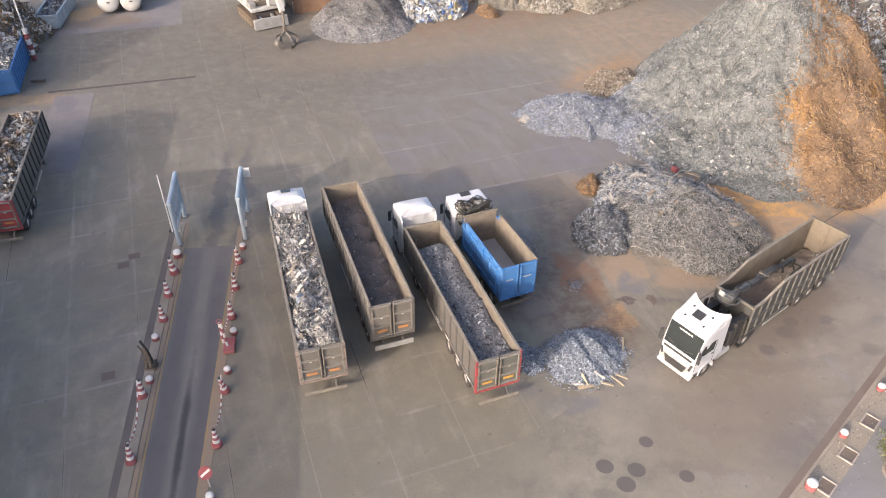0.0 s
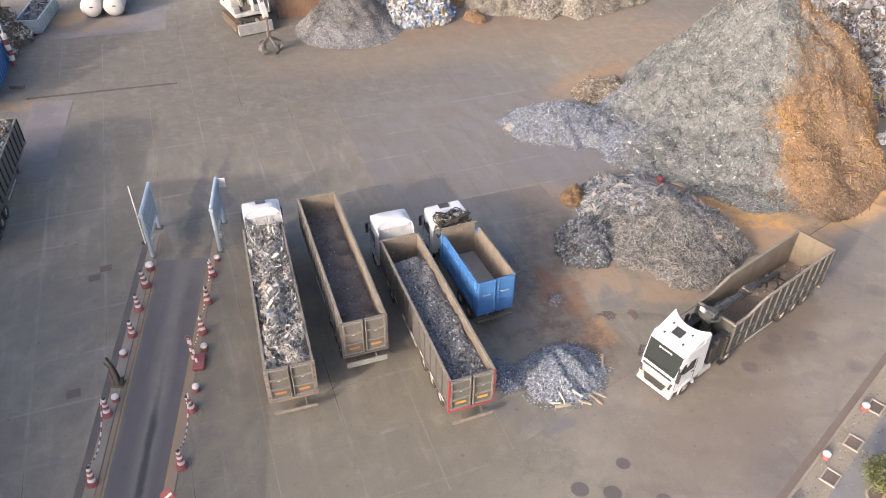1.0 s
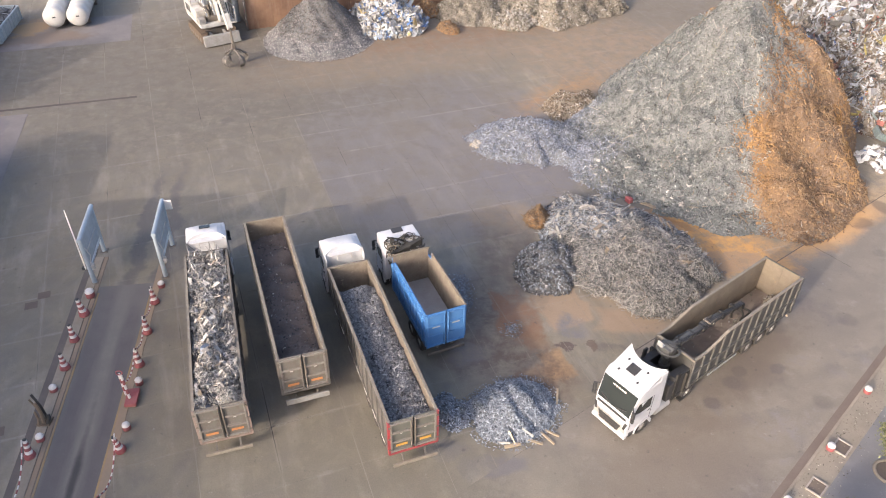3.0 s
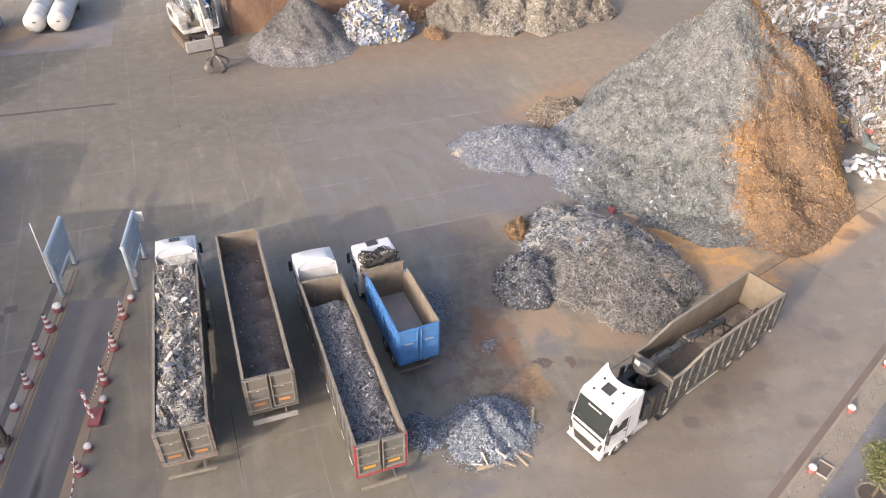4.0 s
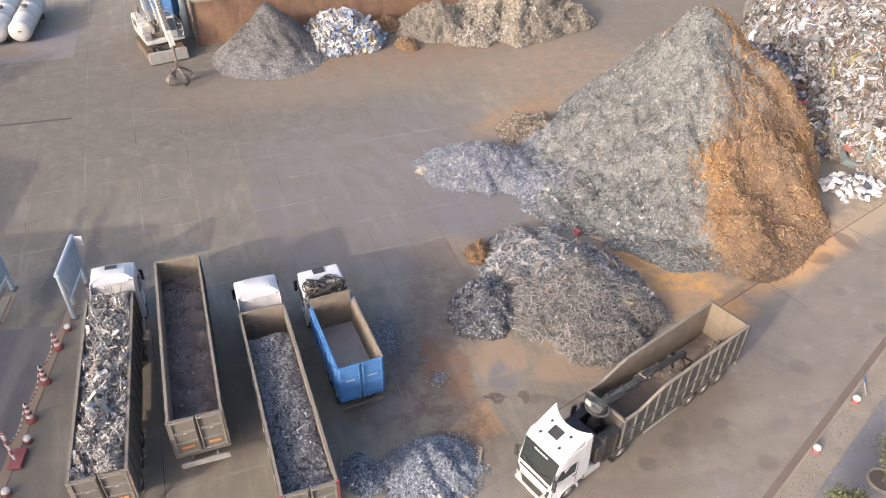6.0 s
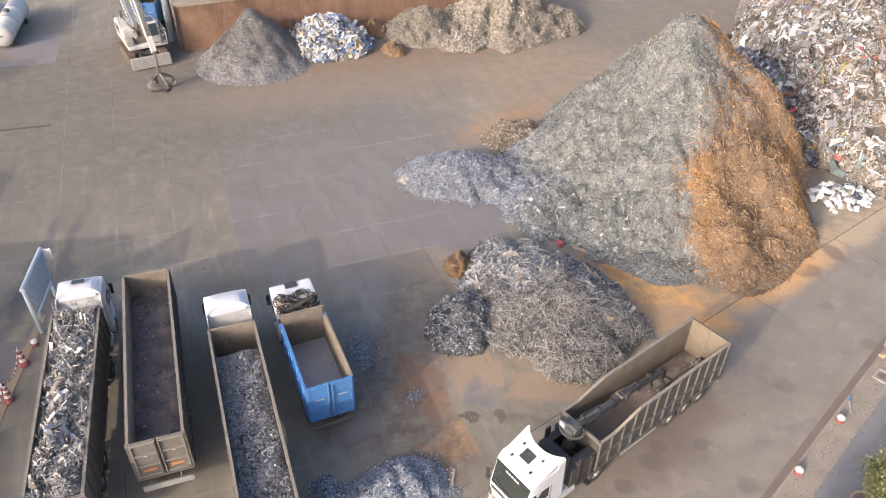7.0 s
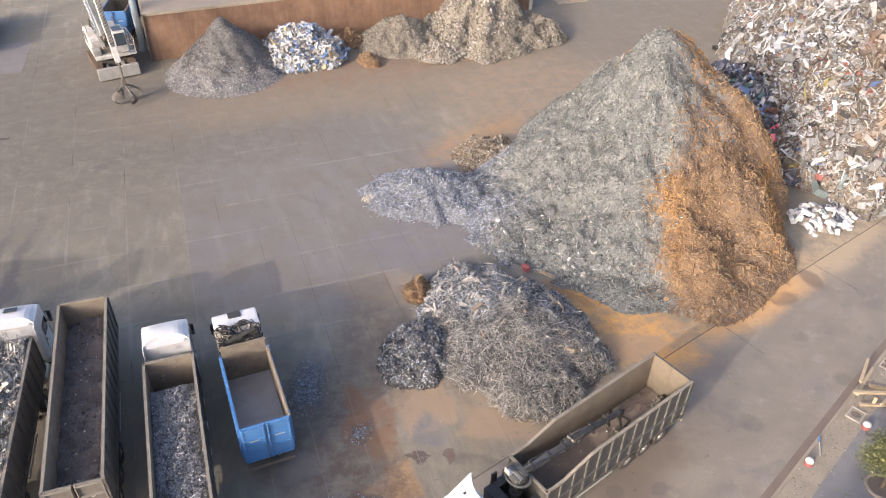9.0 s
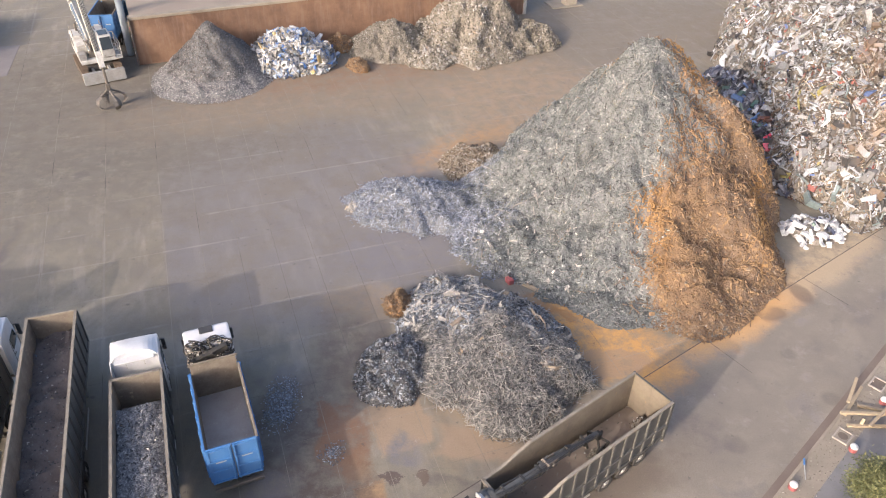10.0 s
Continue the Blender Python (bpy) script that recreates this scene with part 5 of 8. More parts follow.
soil_a = Mound(22, -4.6, 83.4, 1.6, [1.6, 1.4, 1.5, 1.6, 1.4, 1.3, 1.5, 1.6], 0.6, 0.2, 1.2)
soil_a.build("soil_heap", RUST_CORE, "small brown heap of soil by the rusty wall", "soil heap", 16, 48)
soil_b = Mound(23, -1.9, 78.4, 0.9, [1.0, 0.9, 1.3, 1.6, 1.2, 0.9, 1.2, 1.5], 0.6, 0.15, 1.2)
soil_b.build("soil_heap", RUST_CORE, "small brown lump of soil on the yard", "soil heap", 16, 48)
for m_ in (soil_a, soil_b):
    m_.strew(700, RUST_CLOD, (0.1, 0.34), (0.08, 0.2), (0.05, 0.13), "clods")
tan_a = Mound(24, 1.2, 84.2, 3.0, [4.6, 4.5, 4.4, 4.2, 4.2, 4.6, 4.8, 5.0, 4.8, 4.8, 4.8, 4.6], 0.8, 0.25, 2.0)
tan_a.build("rubble_heap", TAN_CORE, "tan heap of fine rubble by the rusty wall", "rubble heap", 30, 100)
tan_a.strew(7500, RUBBLE, (0.07, 0.26), (0.05, 0.16), (0.03, 0.08), "rubble_pieces", plain=True)
stones = Mound(25, 5.4, 80.6, 1.4, [3.0, 2.6, 2.4, 2.4, 2.6, 2.6, 2.4, 2.2, 2.2, 2.4], 0.7, 0.2, 1.5)
stones.build("rubble_heap", WHITE_CORE, "low heap of pale stones and white scrap", "rubble heap", 22, 70)
stones.strew(2600, RUBBLE, (0.1, 0.4), (0.08, 0.28), (0.05, 0.15), "rubble_pieces")
stones.strew(900, OFFCUT, (0.12, 0.45), (0.1, 0.3), (0.06, 0.18), "pale_stones")
tan_b = Mound(26, 10.6, 87.0, 6.2, [6.8, 6.4, 6.0, 6.0, 6.4, 7.0, 7.4, 7.6, 7.6, 7.4, 7.2, 7.0], 0.9, 0.4, 2.5)
tan_b.build("rubble_heap", TAN_CORE, "tall tan heap of mixed rubble and pale scrap", "rubble heap", 44, 130)
tan_b.strew(12500, RUBBLE, (0.08, 0.36), (0.06, 0.2), (0.03, 0.1), "rubble_pieces", plain=True)
tan_b.strew(900, OFFCUT, (0.15, 0.6), (0.1, 0.3), (0.05, 0.15), "pale_pieces", keep=lambda x, y: x < 12)
tan_c = Mound(27, 16.8, 86.6, 2.2, [2.9, 2.8, 2.8, 3.0, 3.2, 3.2, 3.2, 3.0], 0.7, 0.2, 1.5)
tan_c.build("rubble_heap", TAN_CORE, "small tan heap of rubble at the end of the wall", "rubble heap", 22, 70)
tan_c.strew(1800, RUBBLE, (0.15, 0.5), (0.08, 0.3), (0.05, 0.15), "rubble_pieces")

# mixed waste beyond the great heap
waste = Mound(28, 45.5, 69.0, 11.5, [22, 24, 26, 28, 34, 20, 12.2, 9.2, 9.0, 10.8, 16.5, 17.5, 12.5, 12.5, 15.0, 19.0], [0.5] * 16, 0.7, 4.0)
waste.build("waste_heap", WHITE_CORE, "huge heap of mixed white and brown construction waste", "waste heap", 70, 200)
near_waste = lambda x, y: (x < 52) & (y < 87)
foot = lambda x, y: (x < 48) & (y < 66)
waste.strew(60000, WASTE, (0.15, 0.8), (0.05, 0.24), (0.02, 0.08), "foot_litter", "", foot, 1.04, tilt=0.5, plain=True)
waste.strew(24000, WASTE, (0.4, 1.3), (0.07, 0.28), (0.02, 0.08), "bent_strips", "", near_waste, tilt=0.7, bend=0.3)
waste.strew(40000, WASTE, (0.18, 0.9), (0.08, 0.34), (0.02, 0.1), "waste_pieces", "broken white panels, pipes and boards", near_waste, tilt=0.6, plain=True)
waste.strew(9000, WASTE, (0.16, 1.1), (0.1, 0.4), (0.02, 0.1), "far_pieces", "", lambda x, y: ~near_waste(x, y) & (x < 66) & (y < 108), tilt=0.6, plain=True)
waste.strew(4200, WASTE, (0.8, 2.6), (0.06, 0.26), (0.04, 0.1), "long_boards", "", near_waste, tilt=0.4, bend=0.06)
waste.strew(4200, WASTE, (0.6, 1.6), (0.4, 1.0), (0.05, 0.3), "broken_panels", "", near_waste, tilt=0.4, bend=0.2, taper=0.6)
waste.strew(70000, FIBRE, (0.25, 1.1), (0.02, 0.06), (0.015, 0.04), "tan_fibres", "tan strips and brown fibres", foot, 1.02, tilt=0.45, plain=True)
waste.strew(16000, FIBRE, (0.3, 1.2), (0.02, 0.06), (0.015, 0.04), "curled_fibres", "curled brown fibres", foot, 1.02, tilt=0.45, bend=0.35)
bag_row = Mound(29, 34.9, 67.5, 2.7, [2.3, 2.5, 3.2, 6.0, 12.5, 5.5, 3.0, 2.3, 2.2, 2.4, 3.2, 7.5, 12.0, 4.0, 3.0, 2.4], 0.6, 0.4, 2.0)
bag_row.build("waste_heap", DARK_CORE, "row of dark blue and black bagged waste in the gap", "waste heap", 30, 90)
bag_row.strew(300, WASTE, (0.4, 1.2), (0.2, 0.6), (0.04, 0.2), "pale_litter", tilt=0.6)
bag_row.strew(4200, WASTE_DARK, (0.4, 1.3), (0.25, 0.8), (0.05, 0.25), "dark_bags", tilt=0.7)
bag_row.strew(2600, MAROON, (0.1, 0.45), (0.08, 0.3), (0.03, 0.08), "maroon_fines", "dark red-brown fines at the foot of the bags", lambda x, y: y < 61.5, 1.06, tilt=0.4)
foam = Mound(30, 34.8, 51.3, 0.8, [2.4, 1.8, 1.5, 1.5, 2.0, 1.8, 1.6, 1.7], 0.6, 0.15, 1.2)
foam.build("waste_heap", WHITE_CORE, "small heap of white foam blocks and sacks", "waste heap", 18, 50)
foam.strew(75, FOAM, (0.4, 1.1), (0.3, 0.75), (0.12, 0.34), "foam_blocks", tilt=0.6, bend=0.12, spill=1.2)
foam.strew(40, WASTE_DARK, (0.3, 0.8), (0.2, 0.5), (0.05, 0.2), "grey_sacks", tilt=0.5)
# scrap heap behind the blue container
far_scrap = Mound(31, -57.0, 68.0, 6.5, [7.0, 7.5, 8.0, 9.0, 10, 10, 10, 10, 10, 9, 8, 7.5], 0.7, 0.5, 3.0)
far_scrap.build("scrap_heap", DARK_CORE, "heap of brown mixed scrap behind the blue container", "scrap heap", 30, 90)
far_scrap.strew(2600, SCRAP_MIXED, (0.3, 1.4), (0.08, 0.5), (0.03, 0.1), "mixed_scrap")
far_scrap.strew(5000, SCRAP_RUST, (0.3, 1.6), (0.06, 0.3), (0.03, 0.1), "rusty_scrap", plain=True)

# two heaps added out of view to cast the two-lobed shadow past the container
for seed, x, y, h, r in ((32, -56.6, 54.6, 9.6, 5.8), (33, -54.2, 48.6, 7.6, 2.6)):
    side = Mound(seed, x, y, h, [r, r * 1.05, r, r * 0.95, r, r * 1.05, r, r * 0.95], 0.42, 0.5, 3.0)
    side.build("scrap_heap", TAN_CORE, "unseen brown scrap heap added to throw a shadow on the yard", "scrap heap", 24, 70)
    side.strew(2500, SCRAP_MIXED, (0.3, 1.4), (0.08, 0.5), (0.03, 0.1), "mixed_scrap", plain=True)

# ---- rusty retaining wall and the building that shades the yard ----
WA, WB = Vector((-24.4, 77.7, 0)), Vector((16.3, 95.2, 0))
wd = (WB - WA).normalized()
wm = Matrix.Translation(WA) @ wd.to_track_quat("X", "Z").to_matrix().to_4x4()
wl = (WB - WA).length
wall = empty("wall_rusty", wm, "long retaining wall of rusted steel plates with a pale cap", "wall", kind="structure")
bm = box(bmesh.new(), wl, 0.4, 4.75, wl / 2, 0.3, 2.375)
part("wall_core", bm, RUSTWALL, wall)
panel = mesh_of(box(bmesh.new(), 2.985, 0.1, 4.72, 0, 0, 0, bevel=0.006), "panel", RUSTWALL)
for i in range(int(wl / 3)):
    piece("panel", panel, wall, Matrix.Translation((1.5 + 3 * i, 0.04 + 0.006 * (i % 2), 2.36)))
part("cap", box(bmesh.new(), wl + 0.1, 0.75, 0.28, wl / 2, 0.25, 4.86, bevel=0.03), KERB, wall, "pale concrete cap")
part("platform", box(bmesh.new(), wl - 0.1, 16.0, 4.6, wl / 2, 8.55, 2.3), PLATFORM, wall, "brown dirt platform behind the wall")
part("end_post", box(bmesh.new(), 0.35, 0.6, 5.2, wl + 0.2, 0.2, 2.6, bevel=0.03), WHITE_DIRTY, wall, "white end post")
part("end_plate", box(bmesh.new(), 0.14, 0.9, 5.0, -0.08, 0.2, 2.5, bevel=0.02), STEEL, wall, "dark steel end plate")
for k in range(5):
    part("warning_band", box(bmesh.new(), 0.03, 0.2, 0.4, -0.16, -0.1, 0.6 + 0.8 * k), RED_DULL if k % 2 == 0 else WHITE_PLASTIC, wall)
col = empty("steel_column", pose(-26.2, 80.2, 0), "pale grey round steel column beside the wall's end", "column")
part("shaft", rod(bmesh.new(), (0, 0, 0), (0, 0, 11), 0.34, n=20), GALV, col, smooth=False)
part("base_plate", box(bmesh.new(), 1.0, 1.0, 0.06, 0, 0, 0.03, bevel=0.01), STEEL, col)

for cx, cy, hh, ww, words in ((-38.2, 22.9, 11.0, 12.0, "plain pale rendered warehouse beside the weighing lane"), (-50.6, 31.3, 11.0, 30.0, "long pale rendered warehouse beside the yard")):
    house = empty("building", pose(cx, cy, 0, 0, 0, 8.6), words, "building", kind="structure")
    part("wall", box(bmesh.new(), ww, 60, hh - 0.3, -ww / 2, -30, (hh - 0.3) / 2), BUILDING, house)
    part("roof", box(bmesh.new(), ww, 60, 0.3, -ww / 2, -30, hh - 0.15, bevel=0.05), STEEL, house)


# ---- vehicles ----
def wheel_meshes(r=0.52, w=0.3):
    bm = bmesh.new()
    prof = [(r * 0.55, -w / 2), (r * 0.9, -w / 2), (r, -w / 2 + 0.05), (r, w / 2 - 0.05), (r * 0.9, w / 2), (r * 0.55, w / 2)]
    n = 24
    rows = [[bm.verts.new((x, q * math.cos(2 * math.pi * i / n), q * math.sin(2 * math.pi * i / n))) for q, x in prof] for i in range(n)]
    for i in range(n):
        a, b = rows[i], rows[(i + 1) % n]
        for k in range(len(prof)):
            j = (k + 1) % len(prof)
            bm.faces.new((a[k], a[j], b[j], b[k]))
    tyre = mesh_of(bm, "wheel", RUBBER)
    bm = bmesh.new()
    rod(bm, (-w * 0.33, 0, 0), (w * 0.33, 0, 0), r * 0.56, n=20)
    rod(bm, (w * 0.3, 0, 0), (w * 0.52, 0, 0), r * 0.2, r * 0.15, n=12)
    rod(bm, (-w * 0.3, 0, 0), (-w * 0.52, 0, 0), r * 0.2, r * 0.15, n=12)
    for i in range(8):
        a = 2 * math.pi * i / 8
        for s in (-1, 1):
            rod(bm, (s * w * 0.32, r * 0.36 * math.cos(a), r * 0.36 * math.sin(a)), (s * w * 0.38, r * 0.36 * math.cos(a), r * 0.36 * math.sin(a)), 0.025, n=6)
    return tyre, mesh_of(bm, "rim", RIM)


TYRE, RIMM = wheel_meshes()


def wheels(th, ys, half, z=0.52):
    for y in ys:
        for s in (-1, 1):
            w = piece("wheel", TYRE, th, Matrix.Translation((s * half, y, z)))
            piece("rim", RIMM, w, Matrix())
        bm = rod(bmesh.new(), (-half, y, z), (half, y, z), 0.08)
        part("axle", bm, STEEL, th)


def semi_trailer(m, label, L, H, W=2.5, floor=1.4, out=GREY_BODY, inside=TAN_IN, frame=None, dip=0.0, dip_len=0.0, ribs=13, grid=False, door_col=None, bumper=(0.55, 0.2, -0.35), rib_col=None, axles=(1.6, 2.95, 4.3), legs=True, group="parked trailers", glow=None, marks=False):
    """A tipping semi-trailer: origin on the ground under the middle of the rear; forwards is +y."""
    th = empty("semi_trailer", m, label, "trailer", group)
    hw, t = W / 2, 0.07
    frame = frame or out
    door_col = door_col or out
    top = lambda y: H - dip * min(1.0, max(0.0, (y - (L - dip_len)) / max(0.6 * dip_len, 1e-3)))
    part("floor_panel", box(bmesh.new(), W - 0.02, L, 0.14, 0, L / 2, floor - 0.07), BARE_FLOOR, th)
    ys = [0.0, L - dip_len, L - 0.4 * dip_len, L] if dip else [0.0, L]
    for s in (-1, 1):
        outline = [(0.0, floor - 0.12), (L, floor - 0.12)] + [(y, top(y)) for y in reversed(ys)]
        bm = bmesh.new()
        prism(bm, outline, s * hw - (t if s > 0 else 0), s * hw + (t if s < 0 else 0))
        w = part("side_wall", bm, out, th)
        bm = bmesh.new()
        prism(bm, [(0.02, floor), (L - 0.02, floor)] + [(min(max(y, 0.02), L - 0.02), top(y) - 0.03) for y in reversed(ys)], s * (hw - t - 0.012), s * (hw - t - 0.002))
        part("liner", bm, inside, w, "dusty tan inner lining")
        bm = bmesh.new()
        for a, b in zip(ys, ys[1:]):
            beam(bm, (s * (hw - 0.02), a, top(a) + 0.02), (s * (hw - 0.02), b, top(b) + 0.02), 0.14, 0.1)
        part("top_rail", bm, RAIL, w, "worn tan top rail")
        part("side_sill", box(bmesh.new(), 0.08, L, 0.18, s * (hw + 0.03), L / 2, floor - 0.05), out, w)
        rib = mesh_of(prism(bmesh.new(), [(-0.06, 0), (0.06, 0), (0.06, 1), (-0.06, 1)], -0.045, 0.045), "rib", rib_col or out)
        for i in range(ribs + 1):
            y = 0.08 + (L - 0.16) * i / ribs
            piece("rib", rib, w, Matrix.Translation((s * (hw + 0.04), y, floor - 0.1)) @ Matrix.Diagonal((1, 1, top(y) - floor + 0.08, 1)))
        if grid:
            part("mid_rail", box(bmesh.new(), 0.09, L - 0.1, 0.1, s * (hw + 0.045), L / 2, floor + 0.95), rib_col or out, w)
    zf = top(L)
    f = part("front_wall", box(bmesh.new(), W - 0.2, 0.08, zf - floor + 0.1, 0, L - 0.05, (zf + floor) / 2), out, th)
    part("liner", box(bmesh.new(), W - 0.2, 0.012, zf - floor - 0.02, 0, L - 0.1, (zf + floor) / 2), inside, f, "dusty tan inner lining")
    part("top_rail", box(bmesh.new(), W, 0.14, 0.1, 0, L - 0.04, zf + 0.02), RAIL, f)
    # rear doors
    dh = H - floor + 0.2
    for s in (-1, 1):
        bm = box(bmesh.new(), W / 2 - 0.05, 0.08, dh, 0, 0, dh / 2, bevel=0.012)
        d = part("rear_door", bm, door_col, th, at=Matrix.Translation((s * W / 4, 0.0, floor - 0.15)))
        for k in range(4):
            part("door_rib", box(bmesh.new(), W / 2 - 0.24, 0.1, 0.1, 0, -0.075, 0.12 + (dh - 0.24) * k / 3, bevel=0.015), RIB_LIGHT, d)
        for sx in (-1, 1):
            part("door_post", box(bmesh.new(), 0.09, 0.09, dh - 0.06, sx * (W / 4 - 0.09), -0.07, dh / 2, bevel=0.012), RIB_LIGHT, d)
        part("liner", box(bmesh.new(), W / 2 - 0.006, 0.012, dh - 0.2, 0, 0.05, dh / 2 + 0.06), inside, d)
        part("reflector", box(bmesh.new(), 0.6, 0.02, 0.15, 0, -0.075, 0.5), glow or ORANGE, d, "orange reflector strip")
        part("round_badge", rod(bmesh.new(), (0, -0.05, dh * 0.62), (0, -0.07, dh * 0.62), 0.1, n=16), ALU, d, "pale round plate")
        for k in range(3):
            rod_y = 0.3 + (dh - 0.6) * k / 2
            part("hinge", box(bmesh.new(), 0.16, 0.09, 0.1, s * (W / 4 - 0.02), -0.07, rod_y), STEEL, d)
        part("lock_bar", rod(bmesh.new(), (-s * (W / 4 - 0.1), -0.12, 0.1), (-s * (W / 4 - 0.1), -0.12, dh - 0.1), 0.03), STEEL, d)
    bm = bmesh.new()
    for s in (-1, 1):
        box(bm, 0.13, 0.16, dh + 0.12, s * (hw + 0.02), 0.0, floor + dh / 2 - 0.2, bevel=0.015)
    box(bm, W + 0.1, 0.16, 0.14, 0, 0.0, floor - 0.25, bevel=0.015)
    part("rear_frame", bm, frame, th)
    # chassis, bumper, lamps
    for s in (-1, 1):
        part("chassis_beam", box(bmesh.new(), 0.16, L - 0.4, 0.34, s * 0.5, L / 2, floor - 0.32), STEEL, th)
        part("bumper_arm", beam(bmesh.new(), (s * 0.6, 0.35, floor - 0.45), (s * 0.6, bumper[2] + 0.05, bumper[0]), 0.08, 0.1), STEEL, th)
        part("mudguard", prism(bmesh.new(), [(axles[0] - 0.75, 1.12), (axles[-1] + 0.75, 1.12), (axles[-1] + 0.8, 1.0), (axles[-1] + 0.7, 1.07), (axles[0] - 0.7, 1.07), (axles[0] - 0.8, 0.95)], s * 0.85, s * 1.2), BLACK, th)
        part("tail_lamp", box(bmesh.new(), 0.3, 0.07, 0.1, s * 0.95, 0.25, floor - 0.42), RED, th, "red tail lamp")
        part("side_guard", box(bmesh.new(), 0.05, 2.8, 0.12, s * (hw - 0.05), axles[-1] + 2.6, 0.75), ALU, th)
    part("bumper_bar", box(bmesh.new(), W - 0.15, 0.1, bumper[1], 0, bumper[2], bumper[0], bevel=0.02), BLADE if bumper[1] > 0.25 else RAIL, th, "pale rear bumper bar")
    wheels(th, axles, W / 2 - 0.2)
    if marks:
        for s in (-1, 1):
            for k in range(7):
                part("side_reflector", box(bmesh.new(), 0.02, 0.55, 0.09, s * (hw + 0.085), 0.9 + 1.65 * k, floor - 0.05, bevel=0.004), WHITE_PLASTIC, th, "white side reflector strip")
    if legs:
        for s in (-1, 1):
            bm = box(bmesh.new(), 0.14, 0.14, 1.1, s * 0.8, L - 2.6, 0.62)
            box(bm, 0.34, 0.34, 0.05, s * 0.8, L - 2.6, 0.03)
            part("landing_leg", bm, STEEL, th)
    return th


def cab_part(th, y0, zr, width=2.45, length=2.3, deflector="wedge", visor=True, hatch=True):
    """A forward-control cab under th, its rear at y0, its roof zr above the ground."""
    pm = WHITE
    hw = width / 2
    P = lambda y: y0 + y

    def tap(bm):
        # the sides draw in towards the front
        for v in bm.verts:
            v.co.x *= 1 - 0.09 * min(1.0, max(0.0, (v.co.y - P(length - 0.75)) / 0.75))
        return bm

    out = [(P(0), 0.95), (P(0), zr - 0.12), (P(0.15), zr), (P(length - 0.75), zr), (P(length - 0.4), zr - 0.28), (P(length - 0.08), 2.05), (P(length), 1.85), (P(length), 0.5), (P(length - 0.3), 0.42), (P(1.55), 0.95)]
    body = part("cab", tap(prism(bmesh.new(), out, -hw, hw, 0.13)), pm, th, "white painted cab", smooth=False)
    a, b = Vector((P(length - 0.41), zr - 0.33)), Vector((P(length - 0.08), 1.98))
    d = (b - a).normalized()
    nr = Vector((-d.y, d.x)) * (1 if -d.y > 0 else -1)
    ws = [(a.x + nr.x * 0.03, a.y + nr.y * 0.03), (b.x + nr.x * 0.03, b.y + nr.y * 0.03), (b.x - nr.x * 0.05, b.y - nr.y * 0.05), (a.x - nr.x * 0.05, a.y - nr.y * 0.05)]
    part("windscreen", tap(prism(bmesh.new(), ws, -hw + 0.06, hw - 0.06, 0.015)), GLASS, body, "dark windscreen")
    for s in (-1, 1):
        x0, x1 = s * (hw - 0.03), s * (hw + 0.012)
        part("side_window", tap(prism(bmesh.new(), [(P(0.75), 2.1), (P(0.75), 2.85), (P(length - 0.75), 2.85), (P(length - 0.55), 2.85), (P(length - 0.3), 2.15), (P(length - 0.75), 2.12)], min(x0, x1), max(x0, x1), 0.01)), GLASS, body)
        dr = bmesh.new()
        x1 = s * (hw + 0.008)
        for y in (0.62, length - 0.18):
            part("door_seam", tap(box(bmesh.new(), 0.016, 0.025, 1.75, x1, P(y), 1.95)), BLACK, body)
        part("door_handle", box(dr, 0.03, 0.2, 0.05, s * (hw + 0.015), P(0.8), 1.85), BLACK, body)
        mb = bmesh.new()
        beam(mb, (s * hw * 0.91, P(length - 0.15), 2.75), (s * (hw + 0.06), P(length - 0.02), 2.72), 0.05, 0.05)
        beam(mb, (s * hw * 0.91, P(length - 0.15), 2.15), (s * (hw + 0.06), P(length - 0.02), 2.15), 0.05, 0.05)
        box(mb, 0.2, 0.12, 0.5, s * (hw + 0.08), P(length - 0.02), 2.45, bevel=0.03)
        box(mb, 0.2, 0.12, 0.22, s * (hw + 0.08), P(length - 0.02), 2.03, bevel=0.03)
        part("mirror", mb, BLACK, body, "black door mirror")
        part("headlight", box(bmesh.new(), 0.34, 0.06, 0.3, s * (hw - 0.32), P(length + 0.01), 0.95, Matrix.Rotation(radians(s * 14), 4, "Y"), bevel=0.04), ALU, body, "pale headlight")
        arch = bmesh.new()
        pts = [(P(1.0) + 0.72 * math.cos(q), 0.52 + 0.72 * math.sin(q)) for q in [math.pi * k / 8 for k in range(9)]]
        pts += [(P(1.0) + 0.62 * math.cos(q), 0.52 + 0.62 * math.sin(q)) for q in [math.pi * k / 8 for k in range(8, -1, -1)]]
        n = len(pts) // 2
        for k in range(n - 1):
            prism(arch, [pts[k], pts[k + 1], pts[2 * n - 2 - k], pts[2 * n - 1 - k]], min(s * (hw - 0.35), s * (hw + 0.03)), max(s * (hw - 0.35), s * (hw + 0.03)))
        part("wheel_arch", arch, pm, body)
        part("step", box(bmesh.new(), 0.12, 0.5, 0.3, s * (hw - 0.08), P(length - 0.5), 0.62, bevel=0.02), BLACK, body)
    g = bmesh.new()
    box(g, width - 0.5, 0.04, 0.16, 0, P(length + 0.005), 1.78, bevel=0.015)
    part("upper_grille", g, BLACK, body, "black strip below the windscreen")
    g = box(bmesh.new(), 1.45, 0.09, 0.62, 0, P(length), 0.94)
    for v in g.verts:
        v.co.x *= 1.14 if v.co.z > 0.95 else 0.84
    gr = part("grille", g, BLACK, body, "dark lower grille")
